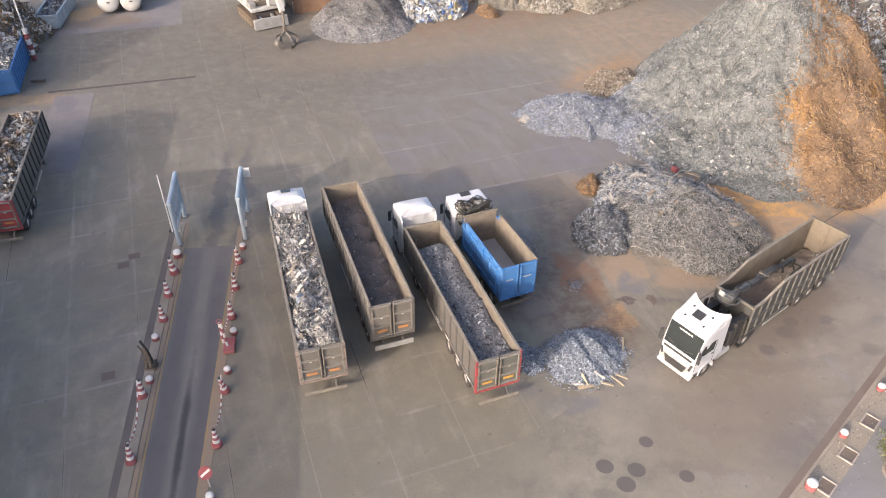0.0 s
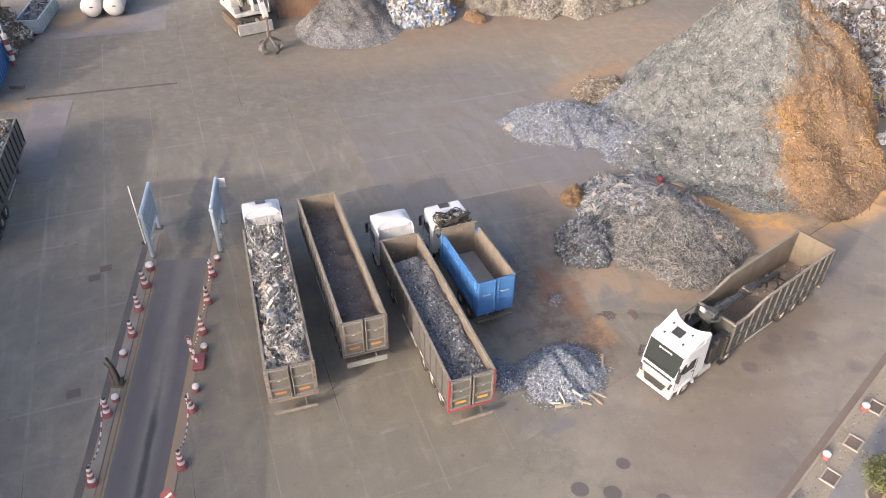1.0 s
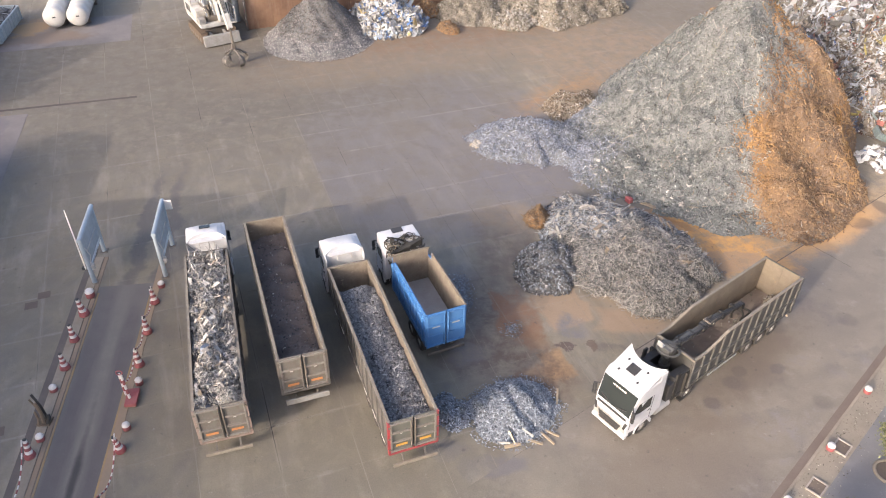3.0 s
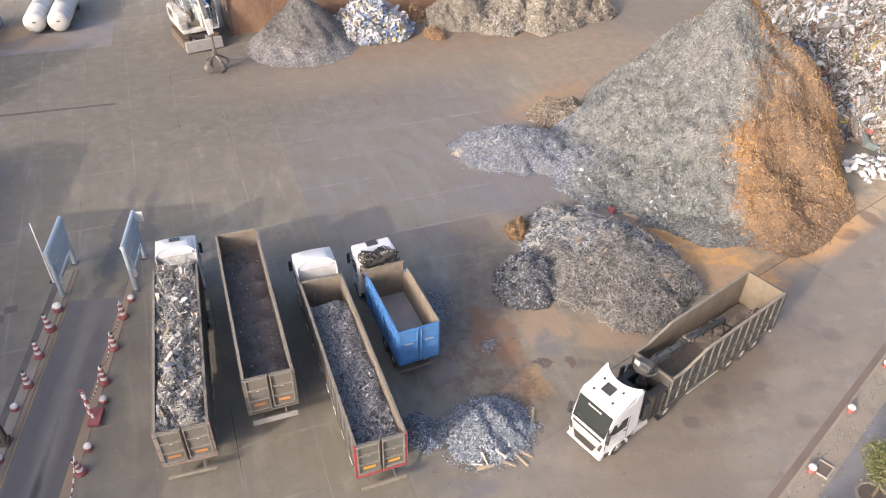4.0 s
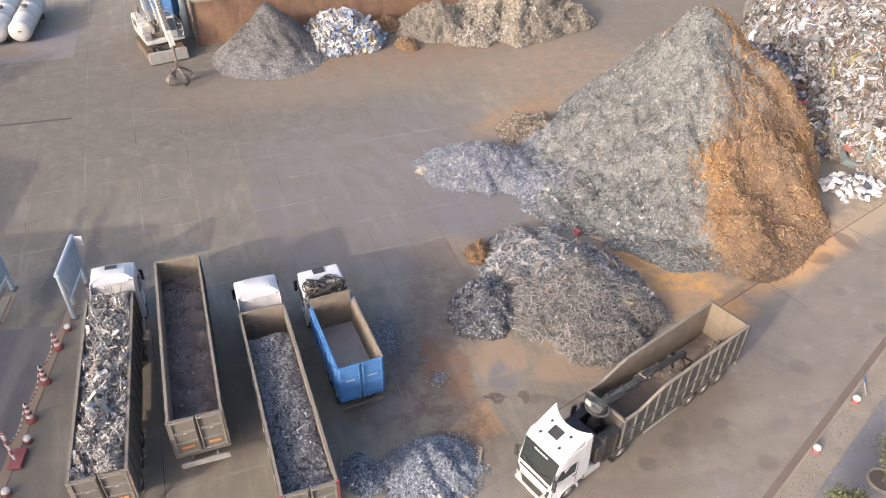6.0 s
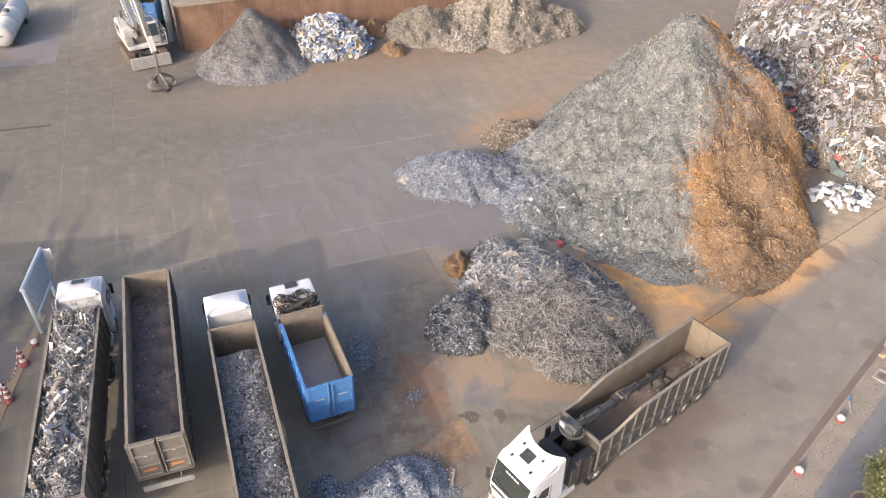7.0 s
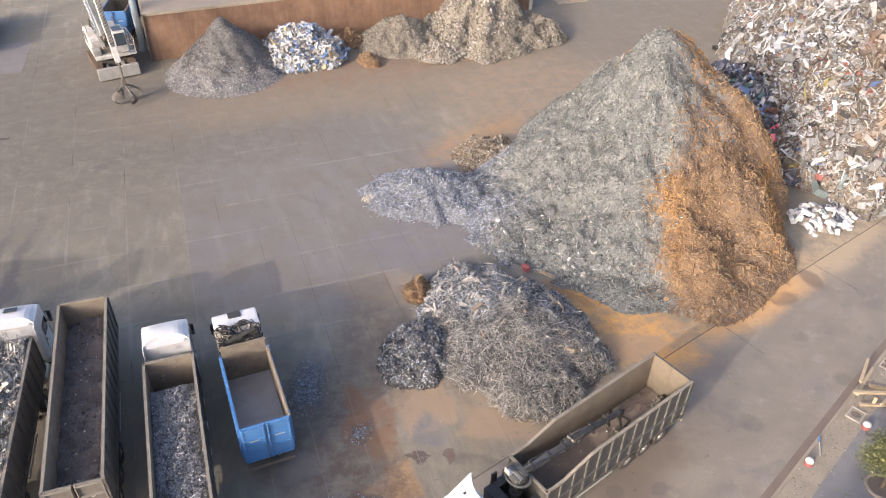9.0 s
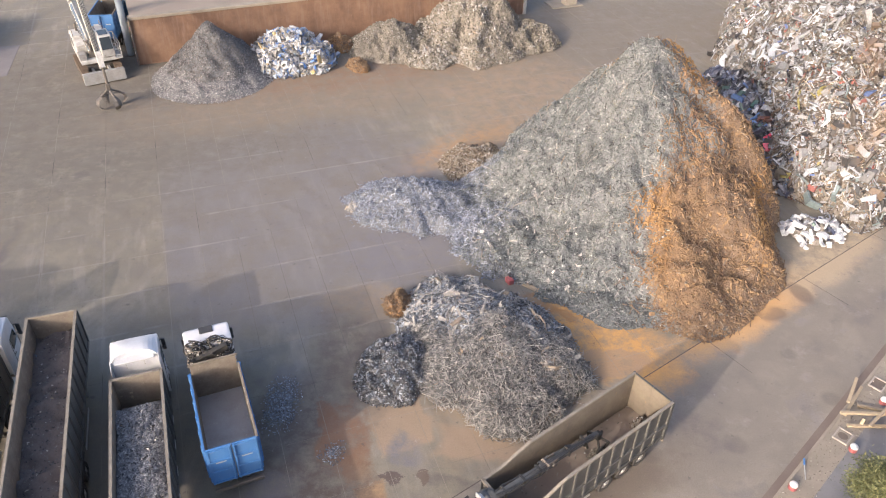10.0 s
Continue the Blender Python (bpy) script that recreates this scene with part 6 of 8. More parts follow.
    edge = [(x, P(length + 0.05), z) for x, z in ((-0.62, 0.64), (-0.84, 1.27), (0.84, 1.27), (0.62, 0.64), (-0.62, 0.64))]
    part("grille_frame", tube(bmesh.new(), edge, 0.035, 6), RIM, gr, "grey grille surround")
    for s in (-1, 1):
        part("corner_vent", box(bmesh.new(), 0.16, 0.06, 0.55, s * (hw - 0.24), P(length + 0.005), 1.3, Matrix.Rotation(radians(s * 12), 4, "Y"), bevel=0.02), BLACK, body)
    for k in range(3):
        part("grille_bar", box(bmesh.new(), 1.3, 0.03, 0.035, 0, P(length + 0.05), 0.76 + 0.18 * k), BLACK, gr)
    part("bumper", prism(bmesh.new(), [(P(length - 0.2), 0.34), (P(length + 0.04), 0.38), (P(length + 0.06), 0.6), (P(length - 0.2), 0.62)], -hw * 0.93, hw * 0.93, 0.05), pm, body)
    part("plate", box(bmesh.new(), 0.5, 0.02, 0.11, 0, P(length + 0.065), 0.5), WHITE_PLASTIC, body, "pale plate")
    for k in range(5):
        part("screen_mark", box(bmesh.new(), 0.13, 0.012, 0.1, -0.36 + 0.18 * k, P(length - 0.32), zr - 0.52), WHITE_PLASTIC, body, "white bar on the windscreen")
    for s in (-1, 1):
        part("wiper", beam(bmesh.new(), (s * 0.15, P(length + 0.0), 2.12), (s * 0.85, P(length - 0.08), 2.32), 0.03, 0.03), BLACK, body)
    if visor:
        part("sun_visor", prism(bmesh.new(), [(P(length - 0.42), zr - 0.2), (P(length - 0.12), zr - 0.42), (P(length - 0.1), zr - 0.46), (P(length - 0.45), zr - 0.26)], -hw + 0.15, hw - 0.15), BLACK, body)
    if deflector != "wedge":
        part("roof_hatch", box(bmesh.new(), 0.72, 0.5, 0.05, 0, P(1.15), zr + 0.03, bevel=0.02), BLACK, body, "dark roof hatch")
    elif hatch:
        part("roof_hatch", box(bmesh.new(), 0.66, 0.4, 0.05, 0, P(0.95), zr + 0.33, Matrix.Rotation(radians(-9), 4, "X"), bevel=0.02), GLASS, body, "dark roof hatch")
    if deflector == "wedge":
        bm = bmesh.new()
        nx, ny = 12, 8
        rows = []
        for jj in range(ny):
            v = jj / (ny - 1)
            rows.append([])
            for ii in range(nx):
                u = ii / (nx - 1) * 2 - 1
                y = P(length - 0.7) * (1 - v) + P(0.25 - 0.25 * abs(u) ** 2) * v
                z = zr + 0.02 + (0.4 * math.sin(v * 1.5) - 0.1 * v * v) * (1 - abs(u) ** 5) - 0.06 * abs(u) ** 3
                rows[-1].append(bm.verts.new((u * (hw - 0.05), y, z)))
        fs = [bm.faces.new((rows[jj][ii], rows[jj][ii + 1], rows[jj + 1][ii + 1], rows[jj + 1][ii])) for jj in range(ny - 1) for ii in range(nx - 1)]
        for v in bmesh.ops.extrude_face_region(bm, geom=fs)["geom"]:
            if isinstance(v, bmesh.types.BMVert):
                v.co.z = min(v.co.z - 0.05, zr - 0.03)
        part("roof_deflector", bm, pm, body, "white rounded wind deflector")
        part("deflector_hollow", box(bmesh.new(), width - 0.5, 0.5, 0.06, 0, P(0.02), zr - 0.02, bevel=0.02), pm, body, "white hollow behind the deflector")
        for s in (-1, 1):
            fr = bmesh.new()
            prism(fr, [(P(-0.42), 1.3), (P(-0.38), zr - 0.2), (P(0.02), zr + 0.05), (P(0.02), 1.2)], s * (hw - 0.04) - 0.02, s * (hw - 0.04) + 0.02)
            part("side_fairing", fr, pm, body)
        rl = bmesh.new()
        tube(rl, [(-0.45, P(-0.03), zr - 0.5), (-0.45, P(-0.12), zr - 0.5), (-0.45, P(-0.12), zr - 0.15), (0.45, P(-0.12), zr - 0.15), (0.45, P(-0.12), zr - 0.5), (0.45, P(-0.03), zr - 0.5)], 0.025)
        part("rear_rail", rl, ALU, body)
        part("rear_recess", box(bmesh.new(), 1.5, 0.02, 0.4, 0, P(-0.006), zr - 0.55, bevel=0.005), pm, body)
    if deflector == "wing":
        # shell that rises to the rear, hollowed between two rear tips
        bm = bmesh.new()
        nx, ny = 14, 9
        rows = []
        for j in range(ny):
            v = j / (ny - 1)
            row = []
            for i in range(nx):
                u = i / (nx - 1) * 2 - 1
                back = -0.45 * abs(u) ** 2.0 + 0.4
                y = P(length - 0.55) * (1 - v) + P(back) * v
                z = zr + 0.03 + 0.42 * v ** 1.2 - 0.22 * abs(u) ** 4 * (1 - v) + 0.12 * abs(u) ** 3 * v
                row.append(bm.verts.new((u * (hw - 0.05), y, z)))
            rows.append(row)
        fs = [bm.faces.new((rows[j][i], rows[j][i + 1], rows[j + 1][i + 1], rows[j + 1][i])) for j in range(ny - 1) for i in range(nx - 1)]
        r = bmesh.ops.extrude_face_region(bm, geom=fs)
        for v in r["geom"]:
            if isinstance(v, bmesh.types.BMVert):
                v.co.z = min(v.co.z - 0.07, zr - 0.02)
        part("roof_deflector", bm, pm, body, "white curved wind deflector", smooth=False)
        part("roof_vent", box(bmesh.new(), 0.62, 0.55, 0.05, 0.05, P(1.05), zr + 0.25, Matrix.Rotation(radians(-17), 4, "X"), bevel=0.02), BLACK, body, "dark roof hatch")
        for s in (-1, 1):
            for k in range(2):
                part("marker_lamp", box(bmesh.new(), 0.1, 0.14, 0.06, s * 0.62, P(0.75 + 0.75 * k), zr + 0.35 - 0.23 * k, bevel=0.02), BLACK, body)
        for s in (-1, 1):
            part("side_fairing", prism(bmesh.new(), [(P(-0.3), 1.25), (P(-0.14), zr + 0.42), (P(0.3), zr + 0.3), (P(0.3), 1.1)], s * (hw - 0.04) - 0.025, s * (hw - 0.04) + 0.025), pm, body)
    return body


def tractor(m, label, zr=3.25, base=3.7, group="tractor units", deflector="wedge", hatch=True):
    """A two-axle tractor: origin on the ground under the cab's rear edge, forwards +y."""
    th = empty("tractor_unit", m, label, "truck", group)
    cab_part(th, 0.0, zr, deflector=deflector, visor=deflector != "wing", hatch=hatch)
    for s in (-1, 1):
        part("frame_rail", box(bmesh.new(), 0.1, base + 2.2, 0.28, s * 0.42, 1.9 - (base + 2.2) / 2, 0.9), STEEL, th)
        bm = rod(bmesh.new(), (s * 0.85, -0.2, 0.72), (s * 0.85, -1.35, 0.72), 0.33, n=20)
        part("fuel_tank", bm, ALU, th, "dull aluminium fuel tank")
        part("rear_mudguard", prism(bmesh.new(), [(1.0 - base + 0.65, 0.9), (1.0 - base + 0.45, 1.16), (1.0 - base - 0.45, 1.16), (1.0 - base - 0.65, 0.9), (1.0 - base - 0.6, 0.88), (1.0 - base - 0.4, 1.11), (1.0 - base + 0.4, 1.11), (1.0 - base + 0.6, 0.88)], s * 0.85, s * 1.22), BLACK, th)
    part("fifth_wheel", rod(bmesh.new(), (0, 1.0 - base, 1.04), (0, 1.0 - base, 1.16), 0.45, n=20), STEEL, th)
    wheels(th, (1.0, 1.0 - base), 1.05)
    return th


def heading(x0, y0, x1, y1):
    return math.degrees(math.atan2(y1 - y0, x1 - x0)) - 90


def load(name, m, L, W, base, relief, seed, core, strews, label, y0=0.0, slope=0.0):
    """A load of scrap in a trailer: a lumpy bed with loose pieces on it."""
    rng = np.random.default_rng(seed)
    lum = Lumps(rng, 1.8, relief, 4)
    hz = lambda x, y: base + slope * (y / L) + lum(x, y) - 0.12 * np.abs(x / (W / 2)) ** 3
    nx, ny = 16, max(30, int(L * 6))
    X, Y = np.meshgrid(np.linspace(-W / 2, W / 2, nx), np.linspace(y0, L, ny), indexing="ij")
    Z = hz(X, Y) + rng.normal(0, 0.03, X.shape)
    vs = np.stack([X, Y, Z], -1).reshape(-1, 3)
    i, j = np.meshgrid(np.arange(nx - 1), np.arange(ny - 1), indexing="ij")
    q = np.stack([i * ny + j, (i + 1) * ny + j, (i + 1) * ny + j + 1, i * ny + j + 1], -1).reshape(-1, 4)
    ob = new(name, mesh_np(name, vs, q, core, True))
    ob.matrix_world = m
    tagged(ob, label, "scrap load", kind="stuff")
    for n, material, ln, wi, tk, kw in strews:
        x, y = rng.uniform(-W / 2 + 0.06, W / 2 - 0.06, n), rng.uniform(y0 + 0.05, L - 0.05, n)
        pos = np.stack([x, y, hz(x, y)], 1)
        v, qq = shards(rng, pos, np.tile([0.0, 0.0, 1.0], (n, 1)), ln, wi, tk, **kw)
        v[:, 0] = np.clip(v[:, 0], -W / 2 + 0.01, W / 2 - 0.01)
        v[:, 1] = np.clip(v[:, 1], y0, L)
        p = new("loose_scrap", mesh_np("loose_scrap", v, qq, material))
        p.parent = ob
        tagged(p, kind="stuff")
    return ob


# trailer with mixed scrap
M1 = pose(-13.55, 21.08, 0, 0, 0, heading(-13.55, 21.08, -17.25, 33.1))
# grey body given the dark tone, so the side's shade is in its colour
semi_trailer(M1, "grey scrap trailer piled with mixed metal, dirty rear doors", 12.65, 3.6, out=DARK_BODY, rib_col=SIDE_GREY, door_col=DOOR_GREY, frame=FRAME_RUST)
load("scrap_load", M1, 12.5, 2.32, 3.42, 0.2, 41, CURL_CORE, [(10500, SCRAP_CURL, (0.12, 0.48), (0.02, 0.085), (0.012, 0.035), dict(tilt=0.7, bend=0.5)), (420, SCRAP_CURL, (0.35, 0.9), (0.12, 0.42), (0.02, 0.06), dict(tilt=0.55, bend=0.3)), (1300, SCRAP_WIRE, (0.3, 0.9), (0.02, 0.05), (0.02, 0.04), dict(tilt=0.5, bend=0.6)), (1500, SCRAP_DARK, (0.12, 0.5), (0.04, 0.2), (0.02, 0.06), dict(tilt=0.7, bend=0.3))], "bright tangled load of mixed scrap metal filling the trailer", 0.12)
tractor(M1 @ pose(0.12, 13.55, 0), "white tractor unit with roof deflector coupled to the scrap trailer", 3.9, 3.9)

# uncoupled trailer with dark fines
M2 = pose(-9.9, 24.07, 0, 0, 0, heading(-9.9, 24.07, -14.16, 36.03))
# again the dark tone, with the shaded side put into the body colour
semi_trailer(M2, "uncoupled grey tipping trailer with worn tan rails", 12.65, 4.12, floor=1.8, out=DARK_BODY, rib_col=SIDE_GREY, door_col=DOOR_GREY, bumper=(1.05, 0.36, -0.25))
load("dark_load", M2, 12.55, 2.32, 2.75, 0.14, 42, FINES, [(500, SCRAP_DARK, (0.04, 0.14), (0.04, 0.1), (0.02, 0.05), dict(tilt=0.5)), (40, SCRAP_MIXED, (0.06, 0.18), (0.04, 0.1), (0.02, 0.04), dict())], "dark grey-brown fines filling half the trailer", 0.1)

# red-framed trailer with shred
M3 = pose(-4.0, 20.62, 0, 0, 0, heading(-4.0, 20.62, -8.38, 32.32))
semi_trailer(M3, "dark grey tipping trailer with a red rear frame", 12.45, 3.5, out=DARK_BODY, rib_col=SIDE_GREY, frame=RED, door_col=DOOR_DARK, glow=REFLECT_YELLOW, marks=True)
load("shred_load", M3, 10.9, 2.32, 2.85, 0.09, 43, LOAD_CORE, [(20000, SCRAP_LOAD, (0.04, 0.15), (0.02, 0.075), (0.01, 0.03), dict(tilt=0.45, plain=True)), (700, SCRAP_DARK, (0.08, 0.4), (0.05, 0.2), (0.015, 0.05), dict(tilt=0.7))], "blue-grey shredded metal heaped in the trailer", 0.1)
tractor(M3 @ pose(0.0, 13.4, 0), "white tractor unit with black mirrors coupled to the red-framed trailer", 3.8, 3.9, hatch=False)

# far trailer with red rear
ML = pose(-37.55, 34.25, 0, 0, 0, heading(-37.55, 34.25, -41.0, 47.2))
semi_trailer(ML, "black tipping trailer with red rear frame, loaded with scrap", 13.2, 3.45, rib_col=BLACK, out=DARK_BODY, frame=RED, door_col=RED)
load("scrap_load", ML, 13.0, 2.32, 3.05, 0.3, 44, DARK_CORE, [(3200, SCRAP_MIXED, (0.2, 0.9), (0.1, 0.5), (0.02, 0.08), dict(tilt=0.7, bend=0.3)), (900, SCRAP_RUST, (0.3, 1.2), (0.05, 0.3), (0.02, 0.06), dict(tilt=0.6))], "tangled load of pale and rusty scrap in the black trailer", 0.12)

# crane truck with an empty grey trailer
hd5 = heading(18.2, 32.0, 10.06, 25.6)
M5 = pose(18.22, 32.0, 0, 0, 0, hd5)
semi_trailer(M5, "empty grey ribbed scrap trailer with stepped sides", 10.3, 3.88, out=PANEL_DARK, inside=RUST_IN, dip=0.55, dip_len=2.9, ribs=12, grid=True, axles=(1.5, 2.8, 4.1), legs=False, group="", rib_col=RIB_GREY)
crane_truck = tractor(M5 @ pose(0, 12.8, 0), "white tractor unit with loading crane and curved roof deflector", 3.72, 3.9, "", "wing")
dust = load("rust_dust", M5, 10.1, 2.3, 1.56, 0.03, 45, FLOOR_DUST, [(90, RUBBLE, (0.05, 0.2), (0.04, 0.12), (0.02, 0.05), dict())], "thin brown dust and crumbs on the trailer floor", 0.1)
for seed, lx, ly, h, r in ((81, -0.35, 0.62, 0.5, 0.55), (82, -0.75, 4.1, 0.36, 0.5)):
    at = M5 @ Vector((lx, ly, 0))
    pile = Mound(seed, at.x, at.y, h, [r, r * 1.1, r * 0.9, r, r * 1.05, r * 0.85], 0.5, 0.06, 0.5)
    pile.build("soil_heap", TAN_CORE, "small tan pile of soil left on the trailer floor", "soil heap", 12, 36)
    pile.strew(90, SHRED_TAN, (0.05, 0.18), (0.04, 0.12), (0.02, 0.06), "clods", spill=1.3)
    pile.ob.location.z += 1.56


clump_at = M5 @ Vector((-0.45, 3.9, 1.5))
clump = Mound(61, clump_at.x, clump_at.y, 0.42, [0.7, 0.9, 0.8, 0.6, 0.65, 0.9, 0.85, 0.65], 0.7, 0.05, 0.6)
clump.build("dust_clump", TAN_CORE, "small tan clump of dust on the empty trailer's floor", "dust heap", 12, 36)
clump.strew(300, RUBBLE, (0.05, 0.18), (0.04, 0.1), (0.02, 0.05), "crumbs", spill=1.2)
clump.ob.location.z = clump_at.z


def loading_crane(th, y0, reach_y, side=0.5):
    """A folded timber crane behind the cab; its jib lies back over the trailer."""
    bm = box(bmesh.new(), 1.5, 0.7, 0.6, 0, y0, 1.25, bevel=0.04)
    box(bm, 2.4, 0.35, 0.3, 0, y0, 1.05, bevel=0.03)
    box(bm, 2.3, 0.6, 1.3, 0, y0 + 0.75, 1.75, bevel=0.04)
    box(bm, 0.5, 1.5, 1.6, -0.9, y0 - 0.1, 1.9, bevel=0.04)
    box(bm, 0.45, 1.2, 1.3, 0.95, y0 - 0.1, 1.75, bevel=0.04)
    base = part("crane_base", bm, BLACK, th, "grimy black crane base and tanks")
    bm = rod(bmesh.new(), (0.1, y0, 1.5), (0.1, y0, 3.4), 0.22, 0.18, 14)
    rod(bm, (0.1, y0, 2.0), (0.1, y0, 2.5), 0.32, n=16)
    col_ = part("crane_column", bm, TANGLE, th)
    bm = bmesh.new()
    box(bm, 0.7, 0.75, 0.6, 0.15, y0 - 0.05, 3.45, bevel=0.06)
    rod(bm, (-0.25, y0, 3.6), (0.6, y0, 3.6), 0.2, n=12)
    part("slew_head", bm, CRANE_GREY, th)
    ring = [(0.15 + 0.62 * math.cos(a), y0 - 0.1 + 0.55 * math.sin(a), 3.45) for a in [2 * math.pi * i / 16 for i in range(17)]]
    part("guard_ring", tube(bmesh.new(), ring, 0.07, 6), CRANE_GREY, th, "dark round guard rail of the crane seat")
    seat = bmesh.new()
    box(seat, 0.34, 0.34, 0.08, 0.42, y0 + 0.15, 3.72, bevel=0.03)
    box(seat, 0.34, 0.07, 0.32, 0.42, y0 + 0.38, 3.9, bevel=0.03)
    part("operator_seat", seat, ALU, th, "pale operator seat")
    bm = bmesh.new()
    beam(bm, (0.05, y0 - 0.1, 3.65), (0.1, reach_y * 0.55 + y0 * 0.45, 3.35), 0.26, 0.34)
    beam(bm, (0.1, reach_y * 0.52 + y0 * 0.48, 3.38), (0.15, reach_y, 2.9), 0.2, 0.26)
    part("jib", bm, CRANE_GREY, th, "worn grey folded crane jib")
    bm = bmesh.new()
    rod(bm, (0.3, y0 - 0.3, 3.4), (0.3, reach_y * 0.4 + y0 * 0.6, 3.25), 0.08)
    rod(bm, (0.32, reach_y * 0.45 + y0 * 0.55, 3.5), (0.3, reach_y * 0.75 + y0 * 0.25, 3.2), 0.07)
    part("cylinder", bm, CRANE_GREY, th)
    mid_y = reach_y * 0.53 + y0 * 0.47
    bm = bmesh.new()
    for s in (-1, 1):
        box(bm, 0.05, 0.75, 0.42, 0.1 + s * 0.17, mid_y, 3.42, bevel=0.02)
    rod(bm, (-0.2, mid_y, 3.45), (0.4, mid_y, 3.45), 0.1, n=12)
    rod(bm, (-0.15, mid_y + 0.28, 3.58), (0.35, mid_y + 0.28, 3.58), 0.07, n=10)
    part("knuckle", bm, STEEL, th, "worn knuckle joint of the jib")
    for k, q in enumerate((0.12, 0.28, 0.42, 0.7, 0.85)):
        yy = y0 + (reach_y - y0) * q
        zz = 3.65 - 0.55 * q
        part("hose_clamp", box(bmesh.new(), 0.42, 0.12, 0.44, 0.08 + 0.08 * q, yy, zz - 0.02, bevel=0.02), TANGLE, th)
    for k in range(4):
        pts = [(-0.14 + 0.07 * k, y0 + (reach_y - y0) * q, 3.86 - 0.56 * q + 0.06 * math.sin(9 * q + k)) for q in [0.05 + 0.08 * i for i in range(12)]]
        part("hose", tube(bmesh.new(), pts, 0.022, 5), BLACK, th)
    bm = bmesh.new()
    rng = random.Random(5)
    for k in range(7):
        a = Vector((rng.uniform(-0.4, 0.5), y0 + rng.uniform(-0.3, 0.3), 3.3 + rng.uniform(0, 0.4)))
        pts = [a]
        for i in range(1, 5):
            pts.append(Vector((0.1 + 0.25 * math.sin(k + i * 1.3), y0 + (reach_y - y0) * i * 0.14, 3.7 - 0.1 * i + 0.15 * math.sin(k * 2 + i))))
        part("hose", tube(bmesh.new(), pts, 0.025, 5), BLACK, th)
    # grapple at the end of the jib
    bm = bmesh.new()
    box(bm, 0.3, 0.3, 0.4, 0.15, reach_y - 0.1, 2.7, bevel=0.04)
    for k in range(5):
        a = 2 * math.pi * k / 5
        pts = [(0.15 + 0.2 * math.cos(a), reach_y - 0.1 + 0.2 * math.sin(a), 2.55), (0.15 + 0.6 * math.cos(a), reach_y - 0.1 + 0.6 * math.sin(a), 2.4), (0.15 + 0.45 * math.cos(a), reach_y - 0.1 + 0.45 * math.sin(a), 1.9)]
        tube(bm, pts, 0.07, 6)
    part("grapple", bm, TANGLE, th, "rusty claw grapple")
    for s in (-1, 1):
        bm = bmesh.new()
        beam(bm, (s * 1.15, y0 + 0.45, 1.0), (s * 1.15, y0 + 0.45, 3.0), 0.1, 0.3)
        beam(bm, (s * 1.2, y0 - 0.3, 1.1), (s * 1.2, y0 - 0.3, 2.6), 0.16, 0.16)
        box(bm, 0.3, 0.3, 0.08, s * 1.2, y0 - 0.3, 0.5)
        part("outrigger", bm, TANGLE, th)


loading_crane(crane_truck, -1.95, -9.0)
bm = bmesh.new()
for k in range(4):
    box(bm, 0.5, 0.35, 0.05, 1.15, -0.4 - 0.5 * k, 1.05 - 0.12 * k)
box(bm, 0.08, 2.3, 0.55, 1.2, -1.3, 0.75, bevel=0.02)
part("side_step", bm, ALU, crane_truck, "pale side skirt and steps")
part("tall_stack", box(bmesh.new(), 0.25, 0.3, 1.9, -0.95, -0.45, 2.7, bevel=0.03), BLACK, crane_truck, "dark upright exhaust box")


